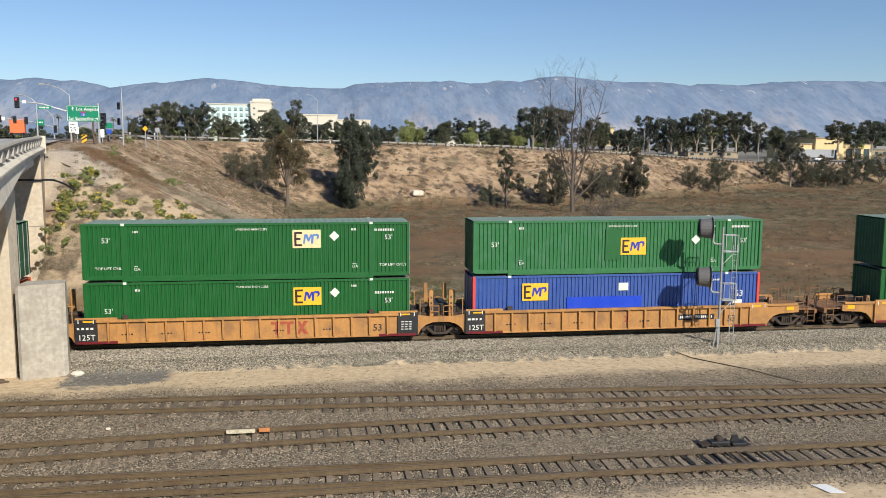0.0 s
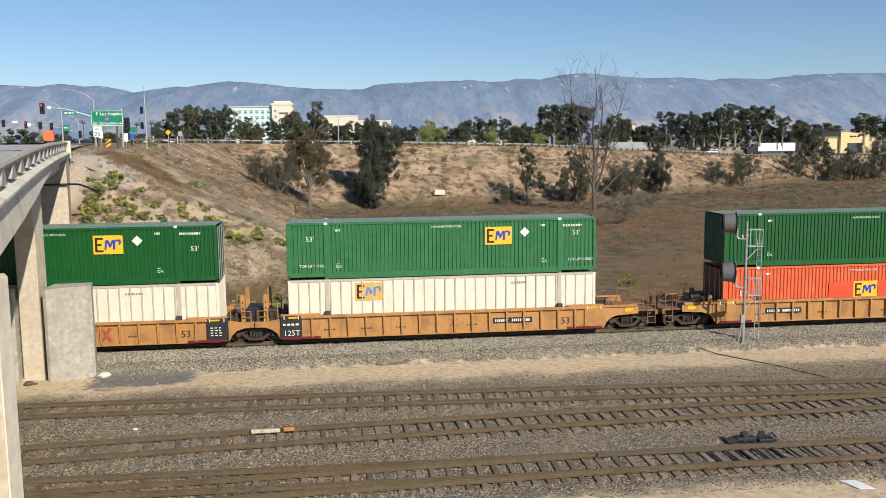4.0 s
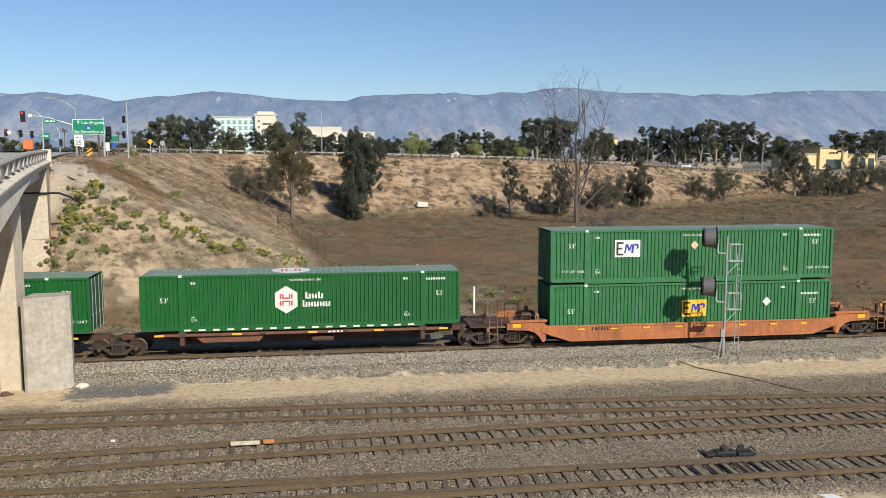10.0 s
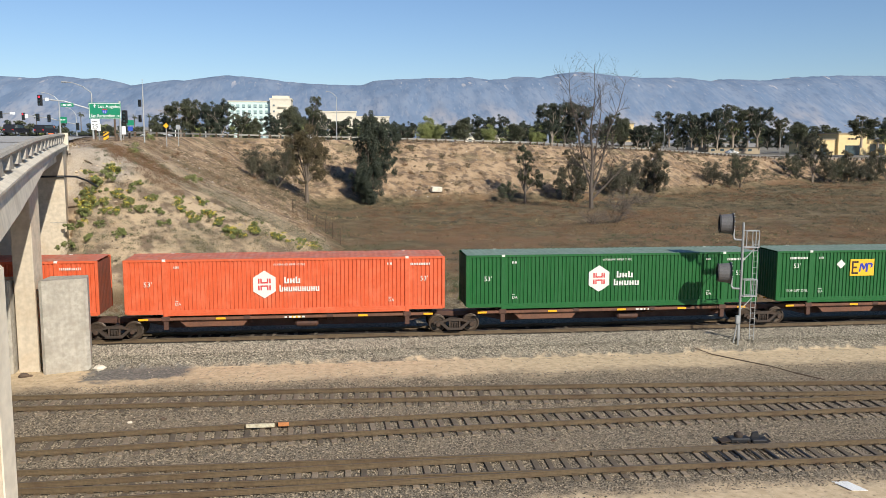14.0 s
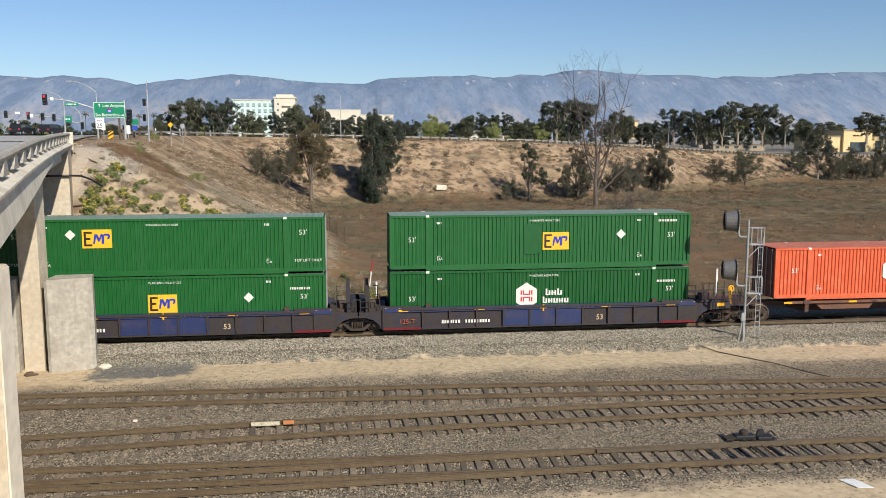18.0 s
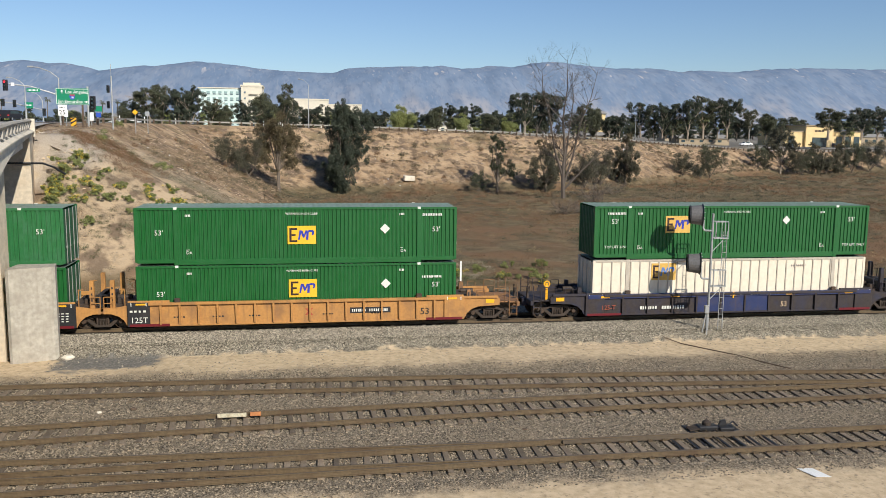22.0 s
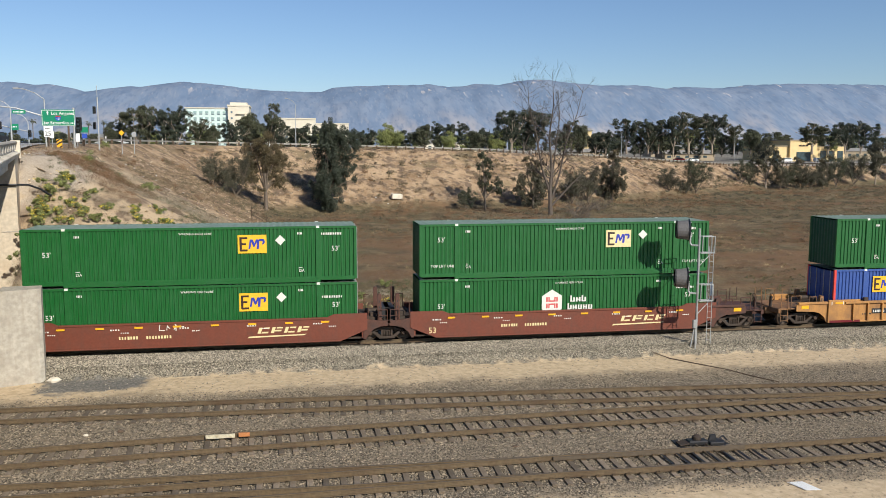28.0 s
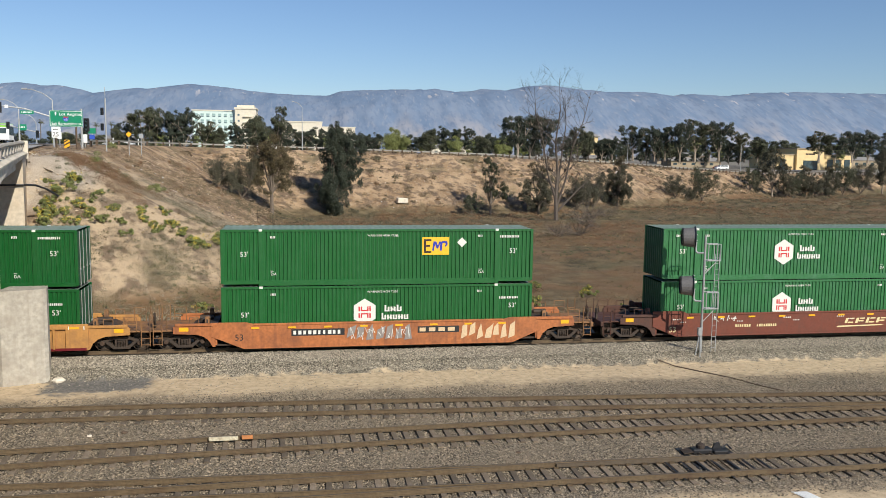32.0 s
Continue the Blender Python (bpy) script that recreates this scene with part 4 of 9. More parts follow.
def stencils(car, kind, left_free, right_free, big="", seed=0, number_x=None):
    """Stencils on the near side of a well."""
    y = -1.546
    if kind == "yellow":
        if not left_free:
            letters("125T", 0.40, "mark_white", car, (-END + 0.02, y - 0.003, 0.42))
            bars(car, "mark_white", -END + 0.0, 0.95, 0.85, 0.10, y - 0.002, 4, seed)
        if not right_free:
            for k in range(4):
                bars(car, "mark_white", END - 0.75, 0.55 + k * 0.13, 0.62, 0.05, y - 0.002, 3, seed + k)
        letters("53", 0.50, "mark_black", car, (END - 2.22, -1.478, 0.52))
        for k, xx in enumerate((-6.3, -4.4, -2.6, 1.1, 3.6)):
            bars(car, "mark_black", xx, 0.62, 0.6, 0.07, -1.466, 4, seed + k)
        if big:
            s = Solid()
            for a, b, c, d in ((0.0, 1.12, 0.52, 0.66), (0.20, 0.34, 0.0, 0.52), (0.80, 0.94, 0.0, 0.52)):
                s.box(1.0 + a, 1.0 + b, -1.472, -1.464, 0.45 + c, 0.45 + d)
            for a, b in ((0.0, 0.40), (0.40, 0.0)):
                s.prism([(2.25 + a, 0.45), (2.42 + a, 0.45), (2.42 + b, 1.12), (2.25 + b, 1.12)], -1.474 - a * 0.001, -1.464)
            s.prism([(2.72, 0.45), (2.86, 0.45), (2.60, 0.80), (2.86, 1.12), (2.72, 1.12), (2.48, 0.80)], -1.478, -1.464)
            part("red_emblem", s, "mark_rust", car)
        else:
            s = Solid()
            for a, b in ((0.0, 0.3), (0.3, 0.0)):
                s.prism([(0.2 + a, 0.62), (0.32 + a, 0.62), (0.32 + b, 0.98), (0.2 + b, 0.98)], -1.472 - a * 0.001, -1.464)
            part("small_emblem", s, "mark_rust", car)
        if number_x is not None:
            part("number_panel", Solid().box(number_x - 0.1, number_x + 2.0, -1.472, -1.464, 0.66, 0.96), "black", car)
            bars(car, "mark_white", number_x, 0.74, 0.75, 0.14, -1.473, 7, seed)
            bars(car, "mark_white", number_x + 0.9, 0.74, 1.0, 0.14, -1.473, 9, seed + 1)
    elif kind == "brown":
        letters("53", 0.44, "mark_cream", car, (-END + 0.75, -1.476, 0.42))
        bars(car, "mark_cream", -3.7, 0.64, 0.95, 0.15, -1.476, 7, seed)
        bars(car, "mark_cream", -2.4, 0.64, 1.25, 0.15, -1.476, 9, seed + 1)
        s = Solid()
        for k in range(4):
            a = 3.0 + k * 0.66
            s.prism([(a, 0.72), (a + 0.16, 0.72), (a + 0.26, 1.02), (a + 0.10, 1.02)], -1.480, -1.470)
            s.prism([(a + 0.2, 0.72 + 0.08 * (k % 2)), (a + 0.52, 0.72 + 0.08 * (k % 2)), (a + 0.55, 0.80 + 0.08 * (k % 2)), (a + 0.23, 0.80 + 0.08 * (k % 2))], -1.479, -1.470)
            s.prism([(a + 0.3, 0.95), (a + 0.6, 0.95), (a + 0.63, 1.02), (a + 0.33, 1.02)], -1.478, -1.470)
        s.prism([(2.5, 0.50), (5.3, 0.56), (5.5, 0.62), (2.6, 0.58)], -1.480, -1.470)
        part("cream_emblem", s, "mark_cream", car)
        for k in range(5):
            bars(car, "mark_white", -7.4 + k * 3.3, 1.10, 0.5, 0.07, -1.476, 4, seed + k)
            bars(car, "mark_white", -7.0 + k * 3.4, 0.95, 0.4, 0.05, -1.476, 4, seed + k + 9)
    elif kind == "navy":
        letters("125-T", 0.34, "mark_rust", car, (-END + 0.75, -1.55, 0.55))
        letters("53", 0.40, "mark_tan", car, (2.9, -1.48, 0.5))
        bars(car, "mark_white", -5.4, 0.52, 1.0, 0.17, -1.53, 7, seed)
        bars(car, "mark_white", -4.15, 0.52, 1.35, 0.17, -1.53, 9, seed + 1)
        bars(car, "mark_white", 0.4, 1.22, 2.4, 0.06, -1.564, 12, seed)
        part("yellow_cross", Solid().box(-0.18, 0.18, -1.57, -1.562, 1.20, 1.28).box(-0.04, 0.04, -1.572, -1.562, 1.06, 1.40), "mark_amber", car)
        for xx in (-7.4, -3.4, 3.4, 7.0):
            part("amber_reflector", Solid().box(xx - 0.25, xx + 0.25, -1.57, -1.562, 1.19, 1.29), "mark_amber", car)
    elif kind == "rusty":
        bars(car, "mark_black", -5.8, 0.78, 1.5, 0.16, -1.476, 9, seed)


YL = "yellow-orange ribbed double-stack well car "
x0 = 31.43
c = well_car("yellow", True, True, YL + "with grimy end")
stencils(c, "yellow", True, True, seed=1)
unit(x0, c)
load_unit(x0, green(LOADS["emp_mid"](), "low in a yellow well", False, "green_dark", seed=1), green(LOADS["emp_right"](), "stacked above another", True, "green_dark", seed=2))

x1 = 7.95
c = well_car("yellow", False, True, YL + "with black stencil panel")
stencils(c, "yellow", False, True, seed=2, number_x=3.4)
unit(x1, c)
load_unit(x1, blue_box("below a green one", 40, [mk_patch(5.13, 0.15, 4.2, 1.55, "blue_fresh")], 2.67),
          green(LOADS["emp_8"](), "faded, with a darker repainted patch", True, "green_faded", seed=3, extra=[mk_patch(7.2, 0.75, 0.85, 1.7, "green")]))

x2 = -11.55
c = well_car("yellow", False, False, YL + "with a big red emblem", gap=3.35)
stencils(c, "yellow", False, False, big="T", seed=3)
unit(x2, c)
load_unit(x2, green(LOADS["emp_right"](), "low in a yellow well", False, seed=4), green([mk_logo(10.2, 1.6, "mark_cream", "mark_lightblue"), mk_diamond(12.3, 2.2)], "with a faded logo board", True, lift=True, seed=5))

x3 = -30.9
c = well_car("yellow", True, False, YL + "with coupled end and white number bars")
stencils(c, "yellow", True, False, seed=4, number_x=-5.6)
unit(x3, c)
load_unit(x3, orange([mk_logo(7.6, 1.02)], "below a green one", 6, [mk_patch(6.15, 1.0, 1.45, 0.95, "orange_fresh"), mk_patch(9.05, 1.0, 0.7, 0.95, "orange_fresh")], False),
          green(LOADS["emp_right"](), "stacked on an orange one", True, "green_dark", seed=6))

x4 = -54.2
c = well_car("yellow", False, True, YL + "with coupled end")
stencils(c, "yellow", False, True, seed=5, number_x=2.6)
unit(x4, c)
load_unit(x4, white(3.4, "in a yellow well", 7), green(LOADS["emp_right"](), "weathered, stacked on white", True, "green_faded", lift=True, seed=7))

x5 = -73.8
c = well_car("yellow", False, False, YL + "with a red emblem")
stencils(c, "yellow", False, False, big="T", seed=6)
unit(x5, c)
load_unit(x5, white(3.47, "in a yellow well", 8), green(LOADS["emp_right"](), "dark and fresh, stacked on white", True, "green_dark", seed=8))

x6 = -93.26
c = well_car("yellow", True, False, YL + "with coupled end and white number bars")
stencils(c, "yellow", True, False, seed=7, number_x=-5.6)
unit(x6, c)
load_unit(x6, white(3.46, "in a yellow well", 9), container("green_faded", "faded green sheet-sided container with bare steel posts",
          [mk_logo(11.3, 1.75, "mark_cream", "mark_lightblue"), mk_diamond(7.73, 1.78, 0.26, "mark_red"), mk_bars(3.0, 2.45, 1.4, 0.15, n=9), mk_patch(7.5, 2.3, 0.5, 0.25, "mark_white", "label_board"),
           mk_patch(15.1, 0.45, 0.35, 0.25, "mark_white", "label_board")], style="flat", post="galv", marks_seed=90))

x7 = -116.7
c = well_car("rusty", True, True, "rust-streaked orange single well car with low plain sides")
stencils(c, "rusty", True, True, seed=8)
unit(x7, c)
load_unit(x7, green([mk_logo(7.4, 1.02), mk_diamond(12.33, 1.76)], "low in a rusty well", False, "green_faded", seed=10),
          green([mk_logo(3.53, 1.43, "mark_pale"), mk_diamond(8.03, 2.03, 0.24, "mark_tan")], "with a pale logo board", True, "green_faded", lift=True, seed=11))

SP = "slim rust-brown articulated spine car with amber reflectors "
spines = [(-137.7, "hub", "green", False, True), (-156.2, "emp_left", "green", False, False), (-173.43, "hub", "green", False, False),
          (-190.7, "hub_inc", "orange", False, False), (-208.05, "hub_inc", "orange", True, False)]
for k, (xs, load, paint, lf, rf) in enumerate(spines):
    joint = (xs + BOX_L / 2 - (spines[k + 1][0] + BOX_L / 2)) / 2 if k < 4 else 8.6
    c = spine_car(lf, rf, SP + ("with coupled end" if lf or rf else "with shared bogies"), joint)
    bars(c, "mark_white", -0.2 if k % 2 else 1.2, 1.045, 1.1, 0.09, -1.268, 5, k)
    unit(xs, c)
    if paint == "green":
        box = green(LOADS[load](), "alone on a spine car", True, "green", seed=12 + k, side="left" if k == 1 else "right", lift=k == 1,
                    extra=[mk_strip(2.1, 14.1, 0.07, 17), mk_roof_disc(7.4)] if k == 0 else ())
    else:
        box = orange(LOADS[load](), "alone on a spine car", 12 + k)
    load_unit(xs, box, z=SPINE)

NV = "navy blue and grimy brown double-stack well car "
for k, (xn, lf, rf) in enumerate(((-229.1, False, True), (-248.55, False, False), (-268.0, True, False))):
    c = well_car("navy", lf, rf, NV + ("with coupled end" if lf or rf else "between shared bogies"))
    stencils(c, "navy", lf, rf, seed=20 + k)
    unit(xn, c)
load_unit(-229.1, green(LOADS["hub_low"](), "low in a navy well", False, "green_dark", seed=21), green(LOADS["emp_8"](), "stacked on a hexagon-marked one", True, "green", seed=22, extra=[mk_patch(7.1, 0.8, 0.9, 1.6, "green_dark")]))
load_unit(-248.55, green([mk_logo(7.31, 1.05), mk_diamond(12.27, 1.74)], "low in a navy well", False, seed=23), green(LOADS["emp_left"](), "stacked on a green one", True, lift=True, side="left", seed=24))
load_unit(-268.0, white(3.33, "in a navy well", 25), green([mk_logo(4.03, 1.43, "mark_ochre"), mk_diamond(11.12, 2.1, 0.24, "mark_pale")], "stacked on a white one", True, lift=True, side="left", seed=26))

for k, (xn, lf, rf, big, nx) in enumerate(((-291.65, False, True, "", 2.6), (-311.07, False, False, "T", None), (-330.5, True, False, "", -5.6))):
    c = well_car("yellow", lf, rf, YL + ("with a big red emblem" if big else "with coupled end"))
    stencils(c, "yellow", lf, rf, big=big, seed=30 + k, number_x=nx)
    if k == 2:
        s = Solid()
        rnd = random.Random(4)
        for i in range(9):
            a = -3.0 + i * 1.0
            pts = [(a + rnd.uniform(0, 0.5), -1.475, 0.45 + rnd.uniform(0, 0.7)) for _ in range(5)]
            s.path(pts, 0.022, 4)
        tagged(part("spray_scrawl", s, "mark_white", c, "white spray scrawl"), kind="stuff")
    unit(xn, c)
load_unit(-291.65, green([mk_logo(7.48, 1.19), mk_diamond(12.44, 1.83)], "low in a yellow well", False, seed=31), green(LOADS["emp_mid"](), "stacked on a green one", True, seed=32))
load_unit(-311.07, green([mk_logo(10.24, 1.53, "mark_cream"), mk_diamond(12.38, 2.2)], "low in a yellow well", False, seed=33), green([], "plain and faded, stacked on its like", True, "green_faded", side="left", seed=34))
load_unit(-330.5, blue_box("below a green one", 45, [mk_patch(5.06, 0.2, 5.9, 1.75, "blue_fresh")], 2.47), green(LOADS["hub"](), "hexagon-marked, stacked on a blue one", True, seed=35))

BR = "dark red-brown plain-sided double-stack well car "
for k, (xn, lf, rf) in enumerate(((-354.45, False, True), (-373.85, False, False), (-393.23, True, False))):
    c = well_car("brown", lf, rf, BR + ("with coupled end" if lf or rf else "between shared bogies"))
    stencils(c, "brown", lf, rf, seed=40 + k)
    if k:
        s, rnd = Solid(), random.Random(7 + k)
        for i in range(4):
            a = (-1.8 if k == 1 else -5.0) + i * 0.36
            s.path([(a + rnd.uniform(0, 0.3), -1.478, 0.95 + rnd.uniform(0, 0.4)) for _ in range(4)], 0.025, 4)
        tagged(part("spray_scrawl", s, "mark_white", c, "white spray scrawl"), kind="stuff")
    unit(xn, c)
load_unit(-354.45, green(LOADS["hub_low"](), "low in a brown well", False, seed=41), green(LOADS["emp_right"](1.53, "mark_cream"), "stacked on a hexagon-marked one", True, lift=True, seed=42))
load_unit(-373.85, green(LOADS["emp_right"](1.52), "low in a brown well", False, seed=43), green(LOADS["emp_right"](1.56), "stacked on a green one", True, seed=44))
load_unit(-393.23, green(LOADS["hub_low"](), "low in a brown well", False, "green_faded", seed=45), green(LOADS["hub"](), "hexagon-marked, stacked on its like", True, "green_faded", side="left", seed=46))

x22 = -416.7
c = well_car("rusty_stencil", True, True, "rust-orange single well car covered in spray paint")
letters("53", 0.46, "mark_black", c, (-END + 0.95, -1.476, 0.52))
s = Solid().box(-4.6, -1.9, -1.476, -1.470, 0.70, 1.05)
part("stencil_panel", s, "mark_black", c)
bars(c, "mark_white", -4.5, 0.77, 2.5, 0.2, -1.480, 10, 3)
s = Solid().box(1.9, 4.1, -1.476, -1.470, 0.72, 1.06)
part("stencil_panel", s, "mark_black", c)
bars(c, "mark_tan", 2.0, 0.79, 2.0, 0.2, -1.480, 4, 5)
for k, (a, b, m) in enumerate(((-1.8, 1.7, "mark_grey"), (4.2, 7.2, "mark_tan"), (-1.6, 1.6, "mark_pale"))):
    s, rnd = Solid(), random.Random(20 + k)
    n = 7 if k < 2 else 14
    for i in range(n):
        q = a + (b - a) * i / n
        w = (b - a) / n
        if k < 2:
            z0, z1 = 0.30 + rnd.uniform(0, 0.25), 1.10 + rnd.uniform(0, 0.16)
            s.prism([(q, z0), (q + w * 0.8, z0 + rnd.uniform(0, 0.3)), (q + w * rnd.uniform(0.5, 1.1), z1), (q + w * 0.2, z1 - rnd.uniform(0.1, 0.4))], -1.484 - 0.0005 * i, -1.474)
        else:
            s.path([(q + rnd.uniform(0, w), -1.486, 0.4 + rnd.uniform(0, 0.7)) for _ in range(4)], 0.018, 4)
    tagged(part("spray_lettering", s, m, c, "sprayed jagged shapes"), kind="stuff")
unit(x22, c)
load_unit(x22, green(LOADS["hub_low"](), "low in a rust-orange well", False, seed=47), green(LOADS["emp_right"](1.55), "stacked on a hexagon-marked one", True, seed=48))

x23 = -439.6
c = well_car("yellow", True, True, YL + "at the rear of the visible train")
stencils(c, "yellow", True, True, seed=50)
unit(x23, c)
load_unit(x23, green([], "low in a yellow well", False, "green_dark", seed=51), green([], "plain, stacked on its like", True, "green_dark", seed=52))

# ---- the ground: one sheet, from the yard to the horizon ----
RIM = np.array([(-19.5, 69, 9.5), (-21, 85, 10.0), (-25, 110, 10.5), (-26, 135, 10.7), (-22, 160, 10.7), (8, 170, 10.2), (40, 174, 9.4), (77, 196, 7.7), (124, 229, 5.3), (170, 250, 4.7), (460, 380, 4.4)], float)
MAIN_Y = TRACK_Y


def vnoise(x, y, scale, seed):
    """Smooth value noise on arrays, -1 to 1."""
    rs = np.random.RandomState(seed)
    table = rs.rand(256, 256) * 2 - 1
    u, v = np.asarray(x) / scale, np.asarray(y) / scale
    i, j = np.floor(u).astype(int), np.floor(v).astype(int)
    fu, fv = u - i, v - j
    fu, fv = fu * fu * (3 - 2 * fu), fv * fv * (3 - 2 * fv)
    g = lambda a, b: table[a % 256, b % 256]
    return (g(i, j) * (1 - fu) + g(i + 1, j) * fu) * (1 - fv) + (g(i, j + 1) * (1 - fu) + g(i + 1, j + 1) * fu) * fv


def smooth(t):
    t = np.clip(t, 0, 1)
    return t * t * (3 - 2 * t)


def height(x, y):
    """The lie of the land at arrays x, y."""
    x, y = np.asarray(x, float), np.asarray(y, float)
    best, zr, side = np.full(x.shape, 1e9), np.zeros(x.shape), np.zeros(x.shape)
    for (ax, ay, az), (bx, by, bz) in zip(RIM, RIM[1:]):
        dx, dy = bx - ax, by - ay
        t = np.clip(((x - ax) * dx + (y - ay) * dy) / (dx * dx + dy * dy), 0, 1)
        d = np.hypot(x - ax - t * dx, y - ay - t * dy)
        near = d < best
        best = np.where(near, d, best)
        zr = np.where(near, az + t * (bz - az), zr)
        side = np.where(near, dx * (y - ay) - dy * (x - ax), side)
    side = np.where((y < 69) & (x < 40), -1.0, side)
    field = -0.85 + 0.22 * vnoise(x, y, 9, 1) + 0.12 * vnoise(x, y, 2.5, 2)
    rough = (0.16 * vnoise(x, y, 6, 3) + 0.14 * vnoise(x, y, 2.0, 4)) * np.where((x < -8) & (y > 78), 0.35, 1.0)
    fall = zr - np.maximum(best - 1.2, 0) * 0.52 + rough * smooth(best / 4) - np.where(x < -18.6, 1.3, 0.30) * np.maximum(0, 69 - y)
    k = 1.2
    out = np.where(fall > field + k, fall, np.where(fall < field - k, field, (fall + field) / 2 + ((fall - field) ** 2) / (4 * k) + k / 4))
    flat = zr + (8.0 - zr) * smooth(best / 250)
    z = np.where(side > 0, flat, out)
    # the freeway lies in a cutting to the west
    z = z - 4.6 * smooth((80 - x) / 90) * smooth((y - 272) / 10) * smooth((318 - y) / 12)
    yard = -0.645 - 0.038 * smooth((y - 24.2) / 0.8) * smooth((36.6 - y) / 0.9) + 0.018 * vnoise(x, y, 3.1, 8) + 0.014 * vnoise(x, y, 1.3, 5) + 0.012 * vnoise(x, y, 0.5, 6)
    bed = -0.17 - np.clip(np.abs(y - MAIN_Y) - 3.4, 0, 9) * 0.80 + 0.02 * vnoise(x, y, 0.6, 7)
    yard = np.maximum(yard, bed)
    w = smooth((y - 47.5) / 5)
    return yard * (1 - w) + z * w


def axis(pieces):
    out = []
    for a, b, step in pieces:
        out += list(np.arange(a, b, step))
    return np.array(out)


gx = axis([(-4800, -800, 400), (-800, -200, 60), (-200, -60, 10), (-60, -40, 2), (-40, 70, 0.8), (70, 200, 2.0), (200, 500, 15), (500, 1000, 60), (1000, 5001, 400)])
gy = axis([(-1200, -100, 200), (-100, 10, 10), (10, 20, 2), (20, 40, 0.6), (40, 50, 0.35), (50, 180, 0.9), (180, 270, 2), (270, 322, 4), (322, 500, 20), (500, 1000, 60), (1000, 4901, 300)])
XX, YY = np.meshgrid(gx, gy, indexing="ij")
ZZ = height(XX, YY)
verts = np.stack([XX, YY, ZZ], -1).reshape(-1, 3)
ni, nj = len(gx), len(gy)
ii, jj = np.meshgrid(np.arange(ni - 1), np.arange(nj - 1), indexing="ij")
a = (ii * nj + jj).ravel()
faces = np.stack([a, a + nj, a + nj + 1, a + 1], -1)
ground_mesh = bpy.data.meshes.new("ground")
ground_mesh.from_pydata(verts.tolist(), [], faces.tolist())
ground_mesh.polygons.foreach_set("use_smooth", [True] * len(ground_mesh.polygons))


def ground_material():
    m = bpy.data.materials.new("sandy_yard_and_dry_land")
    m.use_nodes = True
    n, l = m.node_tree.nodes, m.node_tree.links
    b = n["Principled BSDF"]
    b.inputs["Roughness"].default_value = 0.95
    b.inputs["Specular IOR Level"].default_value = 0.15
    geo = n.new("ShaderNodeNewGeometry")
    sep, nor = n.new("ShaderNodeSeparateXYZ"), n.new("ShaderNodeSeparateXYZ")
    l.new(geo.outputs["Position"], sep.inputs[0])
    l.new(geo.outputs["Normal"], nor.inputs[0])
    X, Y, Z = sep.outputs

    def tex(scale, detail=5.0, kind="ShaderNodeTexNoise"):
        t = n.new(kind)
        t.inputs["Scale"].default_value = scale
        if kind == "ShaderNodeTexNoise":
            t.inputs["Detail"].default_value = detail
        l.new(geo.outputs["Position"], t.inputs["Vector"])
        return t

    def ramp(val, lo, hi, p=0.0, q=1.0):
        r = n.new("ShaderNodeMapRange")
        r.interpolation_type = "SMOOTHSTEP"
        for i, v in zip((1, 2, 3, 4), (lo, hi, p, q)):
            r.inputs[i].default_value = v
        l.new(val, r.inputs[0])
        return r.outputs[0]

    def calc(op, p, q):
        x = n.new("ShaderNodeMath")
        x.operation = op
        for i, v in enumerate((p, q)):
            if isinstance(v, (int, float)):
                x.inputs[i].default_value = v
            else:
                l.new(v, x.inputs[i])
        return x.outputs[0]

    def mix(p, q, fac, kind="MIX"):
        x = n.new("ShaderNodeMix")
        x.data_type, x.blend_type = "RGBA", kind
        for sock, v in ((x.inputs[6], p), (x.inputs[7], q), (x.inputs[0], fac)):
            if isinstance(v, tuple):
                sock.default_value = (*v, 1)
            elif isinstance(v, float):
                sock.default_value = v
            else:
                l.new(v, sock)
        return x.outputs[2]

    wob = calc("MULTIPLY", calc("SUBTRACT", tex(0.35).outputs[0], 0.5), 2.6)
    wob2 = calc("MULTIPLY", calc("SUBTRACT", tex(2.2).outputs[0], 0.5), 1.6)
    yy = calc("ADD", calc("ADD", Y, wob), wob2)
    xx = calc("ADD", X, wob2)
    pebble = tex(22.0, kind="ShaderNodeTexVoronoi")
    shade = ramp(pebble.outputs["Color"], 0.0, 1.0, 0.0, 1.0)
    fine = tex(40.0).outputs[0]
    big = tex(0.22).outputs[0]
    ballast = mix((0.040, 0.034, 0.025), (0.36, 0.316, 0.240), shade)
    yardst = mix((0.040, 0.031, 0.022), (0.36, 0.300, 0.218), shade)
    yardst = mix(yardst, (0.26, 0.208, 0.148), ramp(tex(0.8).outputs[0], 0.50, 0.75, 0.0, 0.65))
    sand = mix(mix((0.48, 0.365, 0.232), (0.62, 0.485, 0.32), ramp(tex(3.0).outputs[0], 0.3, 0.7)), ballast, ramp(tex(7.0).outputs[0], 0.58, 0.72, 0.0, 0.45))
    tarmac = mix((0.12, 0.115, 0.105), (0.24, 0.22, 0.19), ramp(tex(9.0).outputs[0], 0.35, 0.7))
    soil = mix((0.285, 0.188, 0.108), (0.47, 0.332, 0.202), ramp(big, 0.35, 0.65))
    soil = mix(soil, (0.52, 0.40, 0.265), calc("MULTIPLY", ramp(Y, 88.0, 80.0), 0.8))
    soil = mix(soil, (0.46, 0.36, 0.25), ramp(tex(2.4, 8.0).outputs[0], 0.52, 0.70, 0.0, 0.7))
